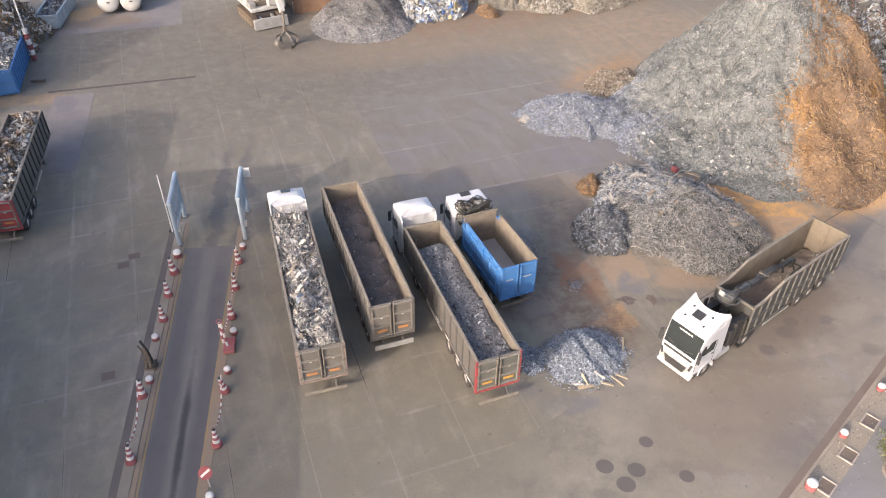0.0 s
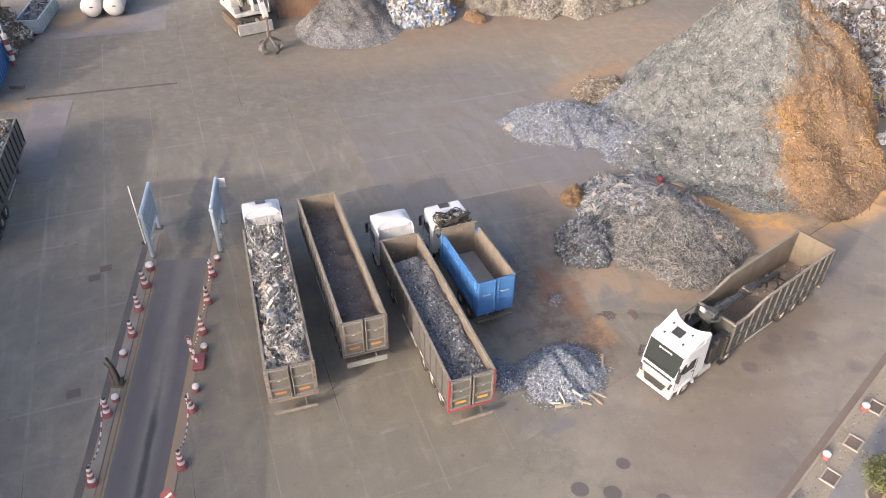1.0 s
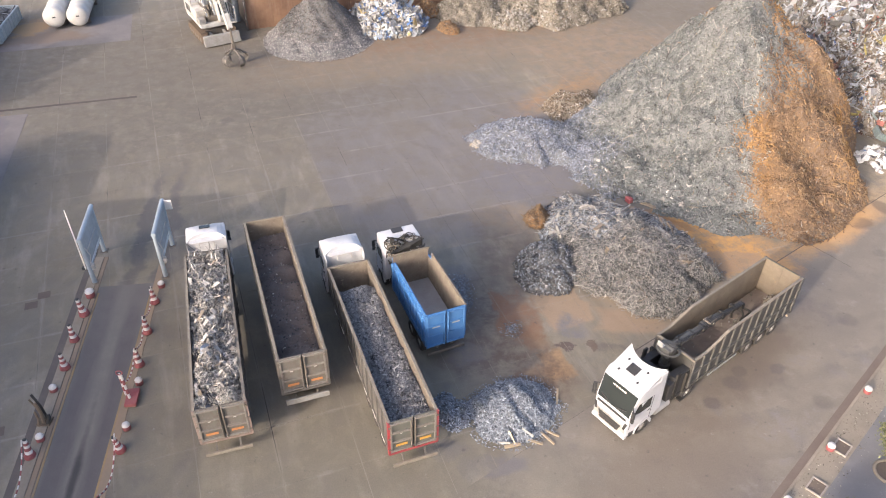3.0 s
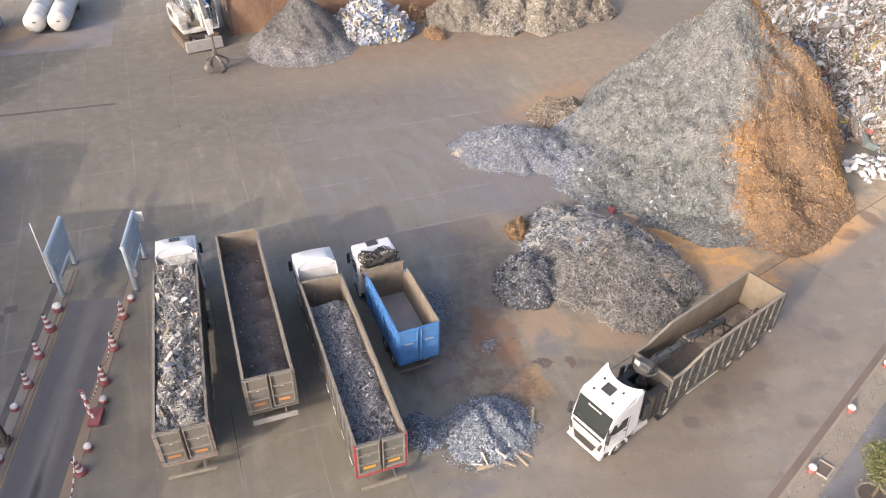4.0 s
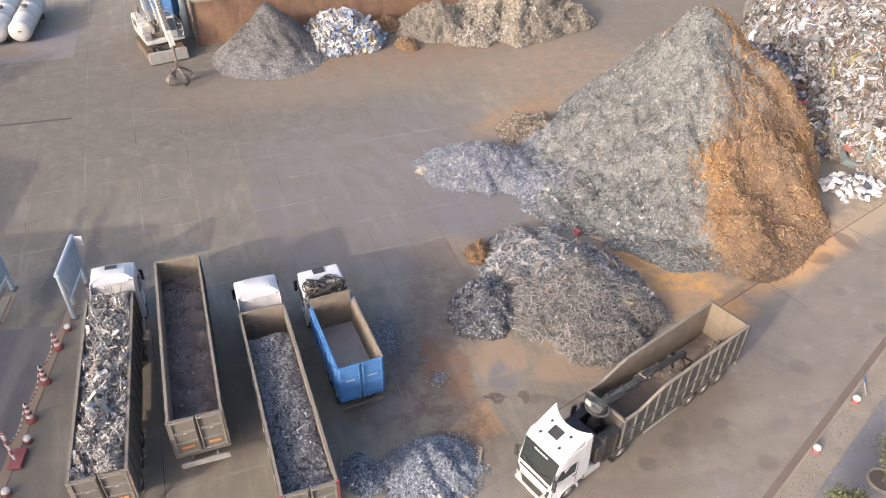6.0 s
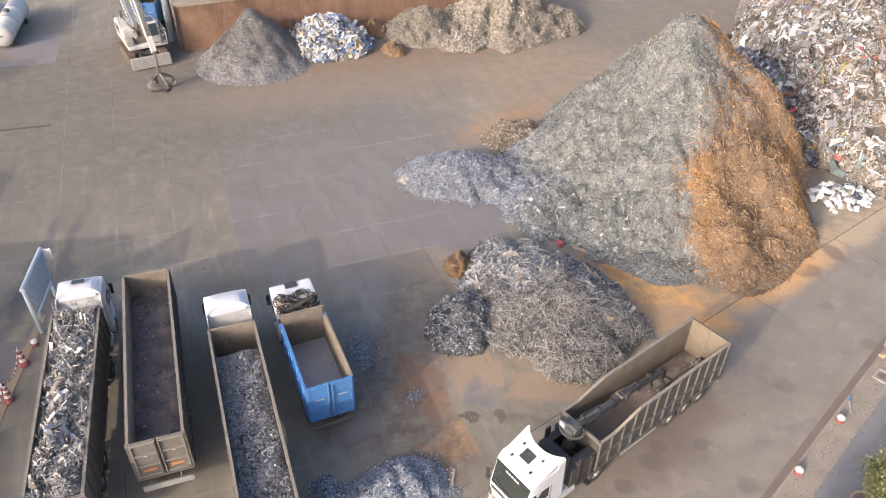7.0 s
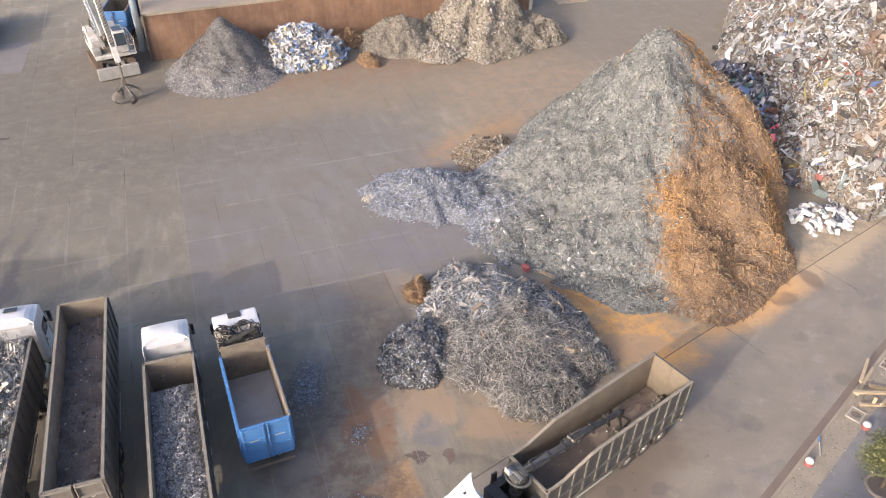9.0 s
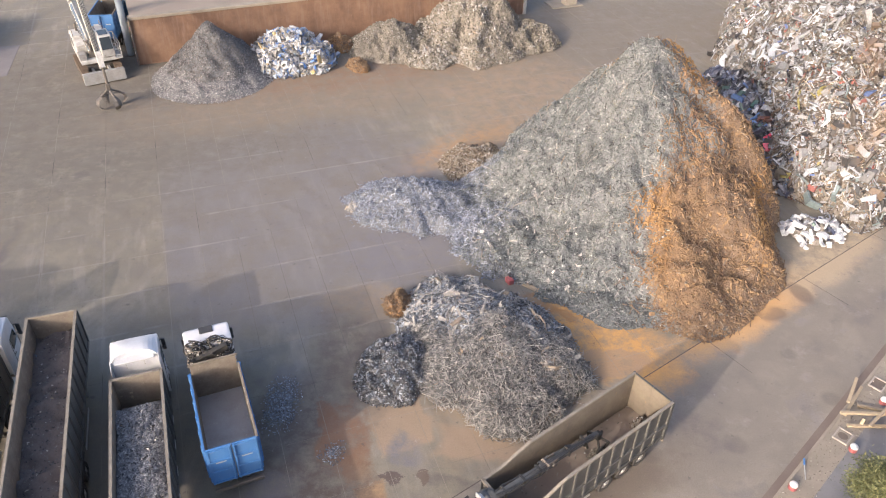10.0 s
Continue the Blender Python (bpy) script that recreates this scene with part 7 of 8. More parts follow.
def blue_truck(m, label, L=5.65, W=2.45, H=3.75, zr=3.85, cab=True, group="blue tippers"):
    """A rigid tipper: origin on the ground under the middle of the bed's rear."""
    th = empty("tipper_truck", m, label, "truck", group)
    fl, hw = 1.5, W / 2
    part("bed_floor", box(bmesh.new(), W, L, 0.14, 0, L / 2, fl - 0.07), BARE_FLOOR, th, "scoured grey steel floor")
    for s in (-1, 1):
        w = part("side_wall", prism(bmesh.new(), [(0, fl - 0.15), (L, fl - 0.15), (L, H - 0.45), (L - 0.55, H - 0.4), (L - 0.6, H), (0, H)], s * hw - 0.04, s * hw + 0.04), BLUE, th, "blue painted steel side")
        part("liner", prism(bmesh.new(), [(0.05, fl), (L - 0.1, fl), (L - 0.1, H - 0.5), (L - 0.62, H - 0.45), (L - 0.64, H - 0.02), (0.05, H - 0.02)], s * (hw - 0.058) - 0.006, s * (hw - 0.058) + 0.006), TAN_IN, w, "dusty tan inner lining")
        part("top_rail", box(bmesh.new(), 0.1, L - 0.6, 0.1, s * hw, (L - 0.6) / 2, H + 0.03, bevel=0.015), BLUE if s < 0 else TAN_IN, w)
        for k in range(6):
            y = 0.45 + k * (L - 0.9) / 5
            part("rib", box(bmesh.new(), 0.1, 0.14, H - fl - 0.1, s * (hw + 0.07), y, (H + fl) / 2 - 0.05, bevel=0.015), BLUE, w)
        for k in range(3):
            part("side_rail", box(bmesh.new(), 0.07, L - 0.3, 0.1, s * (hw + 0.06), L / 2 - 0.1, fl + 0.3 + 0.75 * k, bevel=0.01), BLUE, w)
    fw = part("front_wall", box(bmesh.new(), W - 0.1, 0.08, H - fl + 0.2, 0, L - 0.05, (H + fl) / 2 + 0.05), BLUE, th)
    part("liner", box(bmesh.new(), W - 0.12, 0.012, H - fl + 0.12, 0, L - 0.1, (H + fl) / 2 + 0.06), TAN_IN, fw)
    part("top_rail", box(bmesh.new(), W + 0.05, 0.12, 0.09, 0, L - 0.05, H + 0.14), TAN_IN, fw)
    for s in (-1, 1):
        dh = H - fl + 0.35
        bm = box(bmesh.new(), W / 2 - 0.04, 0.08, dh, 0, 0, dh / 2, bevel=0.012)
        for k in range(4):
            box(bm, W / 2 - 0.12, 0.07, 0.1, 0, -0.06, 0.12 + (dh - 0.26) * k / 3, bevel=0.01)
        for sx in (-1, 1):
            box(bm, 0.1, 0.06, dh - 0.06, sx * (W / 4 - 0.1), -0.055, dh / 2, bevel=0.01)
        d = part("rear_door", bm, BLUE, th, at=Matrix.Translation((s * W / 4, 0.0, fl - 0.3)))
        part("liner", box(bmesh.new(), W / 2 - 0.1, 0.012, dh - 0.35, 0, 0.05, dh / 2 + 0.14), TAN_IN, d)
        part("door_plate", box(bmesh.new(), 0.5, 0.02, 0.1, 0, -0.05, dh * 0.6), RIM, d, "pale reflector plate")
        part("lock_bar", rod(bmesh.new(), (-s * (W / 4 - 0.12), -0.13, 0.05), (-s * (W / 4 - 0.12), -0.13, dh - 0.05), 0.02), BLUE, d)
    for s in (-1, 1):
        part("chassis_beam", box(bmesh.new(), 0.14, L + 2.2, 0.3, s * 0.45, (L + 2.2) / 2 + 0.1, 1.05), STEEL, th)
        part("mudguard", box(bmesh.new(), 0.4, 2.9, 0.06, s * 1.0, 1.9, 1.14), BLACK, th)
    part("bumper_bar", box(bmesh.new(), W - 0.1, 0.12, 0.2, 0, -0.08, 0.75, bevel=0.02), STEEL, th)
    wheels(th, (1.2, 2.55, L + 2.05), 1.02)
    if cab:
        cab_part(th, L + 1.25, zr, deflector="none", visor=False, length=2.15)
        bm = bmesh.new()
        rng = random.Random(9)
        for k in range(84):
            p = Vector((rng.uniform(-1.05, 1.05), L + rng.uniform(0.2, 1.55), rng.uniform(3.1, 3.85)))
            pts = [p]
            for i in range(4):
                p = p + Vector((rng.uniform(-0.4, 0.4), rng.uniform(-0.22, 0.22), rng.uniform(-0.4, 0.4)))
                p.x, p.y, p.z = max(-1.2, min(1.2, p.x)), max(L + 0.12, p.y), max(2.7, min(4.1, p.z))
                if p.y > L + 1.2:
                    p.z = max(p.z, zr + 0.05)
                pts.append(p.copy())
            part("hose", tube(bmesh.new(), pts, rng.choice((0.02, 0.025, 0.035, 0.05)), 5), TANGLE if k % 4 else RAIL, th)
        for k in range(6):
            joint = box(bmesh.new(), rng.uniform(0.1, 0.3), rng.uniform(0.08, 0.22), rng.uniform(0.1, 0.22), rng.uniform(-0.8, 0.9), L + 0.5 + rng.uniform(0, 0.9), rng.uniform(3.4, 3.85), Matrix.Rotation(rng.uniform(-0.6, 0.6), 4, "Z") @ Matrix.Rotation(rng.uniform(-0.5, 0.5), 4, "X"), bevel=0.03)
            part("crane_joint", joint, TANGLE, th, "grimy folded crane joint")
        bm = box(bmesh.new(), 2.2, 0.55, 0.5, 0, L + 0.4, 1.5, bevel=0.04)
        rod(bm, (0.1, L + 0.4, 1.5), (0.1, L + 0.4, 3.5), 0.22)
        beam(bm, (-0.8, L + 0.45, 3.6), (0.9, L + 0.6, 4.05), 0.28, 0.34)
        beam(bm, (-0.7, L + 0.55, 2.7), (0.8, L + 0.3, 3.3), 0.22, 0.26)
        beam(bm, (0.85, L + 0.4, 3.7), (1.1, L + 1.0, 2.4), 0.2, 0.24)
        part("folded_crane", bm, TANGLE, th, "dark folded loading crane")
        for k, (cx, cz, r) in enumerate(((-0.95, 3.35, 0.36), (-0.9, 3.42, 0.27), (0.35, 3.5, 0.32), (0.9, 3.1, 0.28))):
            pts = [(cx + r * math.cos(a), L + 1.05 + 0.3 * math.sin(a), cz + 0.6 + 0.6 * r * math.sin(a)) for a in [2 * math.pi * i / 14 for i in range(15)]]
            part("hose_loop", tube(bmesh.new(), pts, 0.035, 5), TANGLE, th, "looped hydraulic hose")
    return th


M4 = pose(-2.37, 27.95, 0, 0, 0, heading(-2.37, 27.95, -4.68, 33.35))
blue_truck(M4, "blue tipper truck with white cab, folded crane and empty bed")
blue_truck(pose(-29.0, 81.4, -0.0, 0, 0, 8), "blue tipper standing behind the material handler", cab=False)

# ---- containers, tanks and skip at the edge of the yard ----
def open_container(m, label, L, W, H, out, inside=TAN_IN, name="container", bulk=None):
    th = empty(name, m, label, "container")
    for s in (-1, 1):
        w = part("side_wall", box(bmesh.new(), 0.08, L, H - 0.15, s * (W / 2 - 0.04), L / 2, H / 2 + 0.07), out, th)
        for k in range(int(L / 0.9) + 1):
            part("rib", box(bmesh.new(), 0.1, 0.12, H - 0.25, s * (W / 2 + 0.05), 0.15 + k * (L - 0.3) / int(L / 0.9), H / 2 + 0.05, bevel=0.015), out, w)
    for y in (0.04, L - 0.04):
        w = part("end_wall", box(bmesh.new(), W - 0.16, 0.08, H - 0.15, 0, y, H / 2 + 0.07), out, th)
        for k in range(3):
            part("rail", box(bmesh.new(), W - 0.2, 0.08, 0.12, 0, y + (-0.08 if y < 1 else 0.08), 0.4 + k * (H - 0.6) / 2, bevel=0.015), out, w)
    part("floor_panel", box(bmesh.new(), W - 0.1, L - 0.1, 0.1, 0, L / 2, 0.2), inside, th)
    for s in (-1, 1):
        part("skid", box(bmesh.new(), 0.15, L, 0.15, s * 0.6, L / 2, 0.075), STEEL, th)
    bm = bmesh.new()
    for s in (-1, 1):
        box(bm, 0.16, L, 0.12, s * (W / 2 - 0.02), L / 2, H)
        box(bm, W - 0.2, 0.16, 0.12, 0, 0.02 if s < 0 else L - 0.02, H)
    part("top_rail", bm, out, th)
    return th


MC = pose(-48.15, 56.4, 0, 0, 0, 17.5)
open_container(MC, "blue steel roll-off container full of scrap", 8.2, 2.5, 2.5, BLUE)
load("scrap_load", MC, 8.0, 2.3, 2.25, 0.35, 46, DARK_CORE, [(1600, SCRAP_MIXED, (0.2, 1.0), (0.1, 0.5), (0.02, 0.08), dict(tilt=0.8))], "pale mixed scrap heaped in the blue container", 0.2)
MS = pose(-50.6, 72.2, 0, 0, 0, 9)
open_container(MS, "grey steel skip beside the far scrap heap", 7.5, 2.3, 1.6, GALV, GALV, "skip")
load("scrap_load", MS, 7.3, 2.1, 1.45, 0.1, 47, GREY_CORE, [(90, SCRAP_DARK, (0.3, 1.6), (0.08, 0.3), (0.03, 0.08), dict())], "dark offcuts lying in the grey skip", 0.2)


def tank(m, label):
    th = empty("storage_tank", m, label, "tank", "white tanks")
    bm = bmesh.new()
    n, r, L = 36, 1.12, 9.0
    prof = [(0.0, -0.3), (0.5, -0.26), (0.85, -0.15), (1.05, -0.02), (1.12, 0.12), (1.12, 3.0), (1.14, 3.02), (1.14, 3.12), (1.12, 3.14), (1.12, 6.0), (1.14, 6.02), (1.14, 6.12), (1.12, 6.14), (1.12, L), (0.8, L + 0.2), (0.0, L + 0.3)]
    rows = [[bm.verts.new((q * math.cos(2 * math.pi * i / n), y, r + 0.25 + q * math.sin(2 * math.pi * i / n))) for q, y in prof] for i in range(n)]
    for i in range(n):
        a, b = rows[i], rows[(i + 1) % n]
        for k in range(len(prof) - 1):
            bm.faces.new((a[k], a[k + 1], b[k + 1], b[k]))
    bmesh.ops.remove_doubles(bm, verts=bm.verts, dist=1e-4)
    part("shell", bm, TANK, th, "white painted steel shell", smooth=True)
    for y in (1.5, L - 1.5):
        part("saddle", box(bmesh.new(), 1.9, 0.3, 0.6, 0, y, 0.3, bevel=0.02), STEEL, th)
    part("manhole", rod(bmesh.new(), (0, 4.5, 2.4), (0, 4.5, 2.75), 0.3, n=20), STEEL, th)
    part("plate", box(bmesh.new(), 0.35, 0.02, 0.14, 0.1, -0.3, 1.5), BLACK, th, "dark plate")


tank(pose(-45.5, 76.9, 0, 0, 0, 14), "white horizontal storage tank lying on the yard")
tank(pose(-43.1, 77.4, 0, 0, 0, 14), "white horizontal storage tank beside its twin")

post = empty("banded_post", pose(-48.8, 64.4, 0), "slim post with red and white bands at its foot", "post")
part("pole", rod(bmesh.new(), (0, 0, 0), (0, 0, 8.5), 0.07, n=10), WHITE_PLASTIC, post)
for k in range(6):
    part("band", rod(bmesh.new(), (0, 0, 0.1 + 0.55 * k), (0, 0, 0.62 + 0.55 * k), 0.24, n=14), RED_DULL if k % 2 == 0 else WHITE_PLASTIC, post)


# ---- material handler ----
def material_handler(m):
    th = empty("material_handler", m, "white tracked material handler with raised boom and claw grab", "excavator")
    for s in (-1, 1):
        bm = prism(bmesh.new(), [(-2.0, 0.35), (-1.7, 0.05), (1.7, 0.05), (2.0, 0.35), (2.0, 0.65), (1.75, 0.95), (-1.75, 0.95), (-2.0, 0.65)], s * 1.25 - 0.27, s * 1.25 + 0.27, 0.03)
        tr = part("track", bm, TRACK_RUST, th, "muddy steel track")
        shoe = mesh_of(box(bmesh.new(), 0.6, 0.16, 0.05), "track_shoe", TRACK_RUST)
        for k in range(16):
            piece("track_shoe", shoe, tr, Matrix.Translation((s * 1.25, -1.7 + 3.4 * k / 15, 0.98)))
        for k in range(5):
            part("roller", rod(bmesh.new(), (s * 1.25 - 0.29, -1.4 + 0.7 * k, 0.35), (s * 1.25 + 0.29, -1.4 + 0.7 * k, 0.35), 0.2, n=14), STEEL, tr)
    part("undercarriage", box(bmesh.new(), 2.2, 2.2, 0.5, 0, 0, 0.75, bevel=0.06), STEEL, th)
    bm = prism(bmesh.new(), [(-2.75, 0.1), (-2.6, 0.95), (-2.4, 1.0), (-2.2, 0.2)], -1.55, 1.55, 0.03)
    beam(bm, (-0.6, -2.4, 0.6), (-0.6, -1.0, 0.7), 0.2, 0.2)
    beam(bm, (0.6, -2.4, 0.6), (0.6, -1.0, 0.7), 0.2, 0.2)
    part("support_blade", bm, BLADE, th, "grey support blade")
    part("slew_ring", rod(bmesh.new(), (0, 0, 1.0), (0, 0, 1.25), 0.9, n=28), STEEL, th)
    deck = part("upper_deck", box(bmesh.new(), 2.6, 4.3, 0.3, 0, 0.7, 1.4, bevel=0.05), WHITE_DIRTY, th)
    bm = box(bmesh.new(), 2.5, 1.7, 1.1, 0, 2.1, 2.1, bevel=0.12)
    box(bm, 0.8, 1.5, 0.9, -0.85, 0.4, 2.0, bevel=0.08)
    part("engine_cover", bm, WHITE_DIRTY, th, "white engine housing")
    part("counterweight", prism(bmesh.new(), [(2.75, 1.3), (3.3, 1.5), (3.35, 2.3), (2.8, 2.55)], -1.25, 1.25, 0.1), WHITE_DIRTY, th)
    bm = bmesh.new()
    for k in range(6):
        box(bm, 0.1, 1.0, 0.03, -0.6 + 0.24 * k, 2.1, 2.67)
    part("louvre", bm, STEEL, th)
    cabb = part("cab", prism(bmesh.new(), [(-1.5, 1.6), (-1.62, 2.3), (-1.25, 3.25), (0.25, 3.25), (0.35, 2.3), (0.3, 1.6)], 0.35, 1.3, 0.05), WHITE_DIRTY, th, "white operator cab")
    part("front_glass", prism(bmesh.new(), [(-1.66, 2.25), (-1.32, 3.12), (-1.22, 3.1), (-1.56, 2.25)], 0.43, 1.22), GLASS, cabb)
    part("roof_glass", box(bmesh.new(), 0.7, 1.0, 0.03, 0.82, -0.6, 3.27), GLASS, cabb)
    part("side_glass", prism(bmesh.new(), [(-1.35, 2.2), (-1.1, 3.05), (0.1, 3.05), (0.15, 2.2)], 1.28, 1.32), GLASS, cabb)
    bm = bmesh.new()
    for z in (1.65, 2.15, 2.65):
        tube(bm, [(1.35, -1.6, z), (1.75, -1.6, z), (1.75, 0.9, z), (1.35, 0.9, z)], 0.03)
    for y in (-1.6, -0.4, 0.9):
        rod(bm, (1.75, y, 1.4), (1.75, y, 2.65), 0.03)
    box(bm, 0.5, 2.6, 0.06, 1.5, -0.35, 1.4)
    part("guard_rail", bm, WHITE_DIRTY, th)
    bm = bmesh.new()
    beam(bm, (-0.1, 0.3, 1.7), (-0.55, 1.4, 5.6), 0.34, 0.6)
    beam(bm, (-0.55, 1.4, 5.5), (-0.45, -2.4, 9.4), 0.34, 0.55)
    part("boom", bm, WHITE_DIRTY, th, "white box-section boom")
    bm = bmesh.new()
    beam(bm, (-0.45, -2.2, 9.6), (-0.4, -6.9, 3.0), 0.36, 0.5)
    part("stick", bm, WHITE_DIRTY, th, "white tapering stick")
    bm = bmesh.new()
    rod(bm, (-0.42, -0.6, 1.9), (-0.75, 0.5, 5.4), 0.13)
    rod(bm, (0.25, -0.6, 1.9), (-0.05, 0.5, 5.4), 0.13)
    rod(bm, (-0.3, 0.2, 7.2), (-0.3, -2.6, 8.2), 0.11)
    part("lift_cylinder", bm, CHROME, th)
    bm = bmesh.new()
    for k in range(4):
        hose = tube(bmesh.new(), [(-0.3 + 0.1 * k, 0.3, 2.2), (-0.7 + 0.1 * k, 1.2, 4.4), (-0.75 + 0.1 * k, 1.5, 5.9), (-0.65 + 0.1 * k, 0.0, 7.5), (-0.6 + 0.1 * k, -2.4, 9.9), (-0.55 + 0.08 * k, -6.3, 4.4), (-0.42, -7.0, 2.4)], 0.03, 5)
        part("hose", hose, BLACK, th)
    bm = rod(bmesh.new(), (-0.4, -6.9, 3.1), (-0.42, -7.05, 1.8), 0.1)
    box(bm, 0.3, 0.3, 0.5, -0.42, -7.05, 1.6, bevel=0.05)
    part("grab_head", bm, STEEL, th)
    for y in (1.75, 2.45):
        part("side_grille", box(bmesh.new(), 0.03, 0.55, 0.6, -1.262, y, 2.05, bevel=0.01), BLACK, th, "dark cooling grille")
    for x in (-1.15, 1.15):
        part("roof_rail", tube(bmesh.new(), [(x, 1.3, 2.6), (x, 1.3, 3.05), (x, 2.85, 3.05), (x, 2.85, 2.6)], 0.03), STEEL, th)
    part("exhaust", rod(bmesh.new(), (-0.7, 2.4, 2.6), (-0.7, 2.4, 3.3), 0.09), STEEL, th)
    part("tool_box", box(bmesh.new(), 0.55, 0.9, 0.5, -1.05, -0.85, 1.75, bevel=0.04), BLADE, th, "grey tool box")
    claw = bmesh.new()
    prof = [(0.2, 1.25, 0.2), (0.66, 1.28, 0.42), (1.0, 1.0, 0.66), (1.08, 0.6, 0.68), (0.92, 0.25, 0.45), (0.6, 0.02, 0.08)]
    rings = []
    for i, (r, z, w) in enumerate(prof):
        inner = 0.1 if i < 5 else 0.04
        rings.append([claw.verts.new(v) for v in ((r, -w / 2, z), (r + 0.07, 0, z + 0.05), (r, w / 2, z), (r - inner, 0, z - 0.06))])
    for p, q in zip(rings, rings[1:]):
        for e in range(4):
            claw.faces.new((p[e], p[(e + 1) % 4], q[(e + 1) % 4], q[e]))
    claw.faces.new(rings[0])
    claw.faces.new(rings[-1][::-1])
    claw_mesh = mesh_of(claw, "grab_claw", CLAW)
    for k in range(4):
        at = Matrix.Translation((-0.42, -7.05, 0.0)) @ Matrix.Rotation(math.pi / 2 * k + 0.25, 4, "Z") @ Matrix.Diagonal((1.0, 0.8, 0.8, 1))
        cl = piece("grab_claw", claw_mesh, th, at, "worn steel claw")
        part("claw_cylinder", rod(bmesh.new(), (0.12, 0, 1.7), (0.7, 0, 1.3), 0.09), STEEL, cl)
    bm = bmesh.new()
    rg2 = random.Random(4)
    for k in range(14):
        a = Vector((rg2.uniform(-0.5, 0.4), rg2.uniform(-0.9, 0.5), 1.6))
        tube(bm, [a, a + Vector((rg2.uniform(-0.2, 0.2), rg2.uniform(-0.2, 0.2), 0.7)), a + Vector((rg2.uniform(-0.3, 0.3), rg2.uniform(-0.1, 0.9), 1.2))], rg2.choice((0.04, 0.07)), 6)
    box(bm, 0.9, 0.7, 0.5, -0.1, -0.6, 1.75, bevel=0.05)
    part("valve_block", bm, STEEL, th, "grimy valves and hoses at the boom foot")
    return th


material_handler(pose(-27.95, 76.15, 0, 0, 0, 32) @ Matrix.Scale(1.25, 4))


# ---- sign frames, cones, bollards along the weighing lane ----
def sign_frame(m, label, pole=False, plate=False):
    """A tubular frame with a panel along y: origin on the ground at its near post."""
    th = empty("sign_frame", m, label, "sign frame", "weighbridge frames")
    for y in (0.0, 3.7):
        part("post", rod(bmesh.new(), (0, y * 0.92 + 0.1, 0), (0, y, 3.6), 0.15, 0.13, 14), GALV, th)
        part("foot_plate", box(bmesh.new(), 0.5, 0.5, 0.05, 0, y * 0.92 + 0.1, 0.025), STEEL, th)
    part("top_tube", rod(bmesh.new(), (0, -0.15, 3.6), (0, 3.85, 3.6), 0.15, n=14), GALV, th, "thick pale top tube")
    part("low_tube", rod(bmesh.new(), (0, 0, 1.15), (0, 3.7, 1.15), 0.07, n=10), GALV, th)
    p = part("panel", box(bmesh.new(), 0.07, 3.5, 2.1, 0.0, 1.85, 2.38, bevel=0.02), GALV, th, "plain blue-grey panel")
    part("panel_rim", box(bmesh.new(), 0.1, 2.6, 0.08, 0.02, 1.85, 2.3, bevel=0.01), ALU, p)
    bm = bmesh.new()
    box(bm, 0.25, 0.3, 0.4, 0.18, 0.2, 1.3, bevel=0.04)
    tube(bm, [(0.1, 0.1, 1.5), (0.25, 0.3, 2.1), (0.05, 0.2, 2.9)], 0.03)
    part("junction_box", bm, ALU, th)
    if pole:
        part("aerial", rod(bmesh.new(), (-0.25, 0.1, 1.2), (-0.3, 0.2, 5.8), 0.05, 0.03, 8), WHITE_PLASTIC, th, "thin white aerial")
        part("lamp", box(bmesh.new(), 0.3, 0.2, 0.2, -0.35, 0.2, 1.2, bevel=0.03), BLACK, th)
    if plate:
        part("plate", box(bmesh.new(), 0.5, 0.05, 0.75, 0.35, 3.7, 3.3, bevel=0.01), WHITE_PLASTIC, th, "small white plate")
    return th


sign_frame(pose(-25.5, 34.2, 0, 0, 0, 10), "blue-grey steel frame with panel and white aerial beside the lane", True)
sign_frame(pose(-21.05, 34.95, 0, 0, 0, 9), "pale grey steel frame with panel and white plate", plate=True)


def lathe(prof, n=20):
    bm = bmesh.new()
    rows = [[bm.verts.new((r * math.cos(2 * math.pi * i / n), r * math.sin(2 * math.pi * i / n), z)) for r, z in prof] for i in range(n)]
    for i in range(n):
        a, b = rows[i], rows[(i + 1) % n]
        for k in range(len(prof) - 1):
            bm.faces.new((a[k], a[k + 1], b[k + 1], b[k]))
    bmesh.ops.remove_doubles(bm, verts=bm.verts, dist=1e-4)
    return bm


def cone(m):
    th = empty("traffic_post", m, "tall red and white plastic channelling post on a red base", "traffic post", "posts along the lane")
    part("base", lathe([(0.0, 0.0), (0.36, 0.0), (0.36, 0.12), (0.3, 0.34), (0.2, 0.36), (0.0, 0.36)]), RED_DULL, th, "faded red weighted base")
    prof = [(0.24, 0.34), (0.22, 0.62), (0.18, 0.85), (0.16, 1.05), (0.14, 1.25), (0.12, 1.45)]
    for k, ((r1, z1), (r2, z2)) in enumerate(zip(prof, prof[1:])):
        part("band", lathe([(r1, z1), (r2, z2)]), WHITE_PLASTIC if k % 2 == 0 else RED_DULL, th, "white band" if k % 2 == 0 else "red band")
    part("neck", lathe([(0.1, 1.44), (0.12, 1.47), (0.12, 1.52), (0.06, 1.54), (0.0, 1.54)]), BLACK, th)
    return th


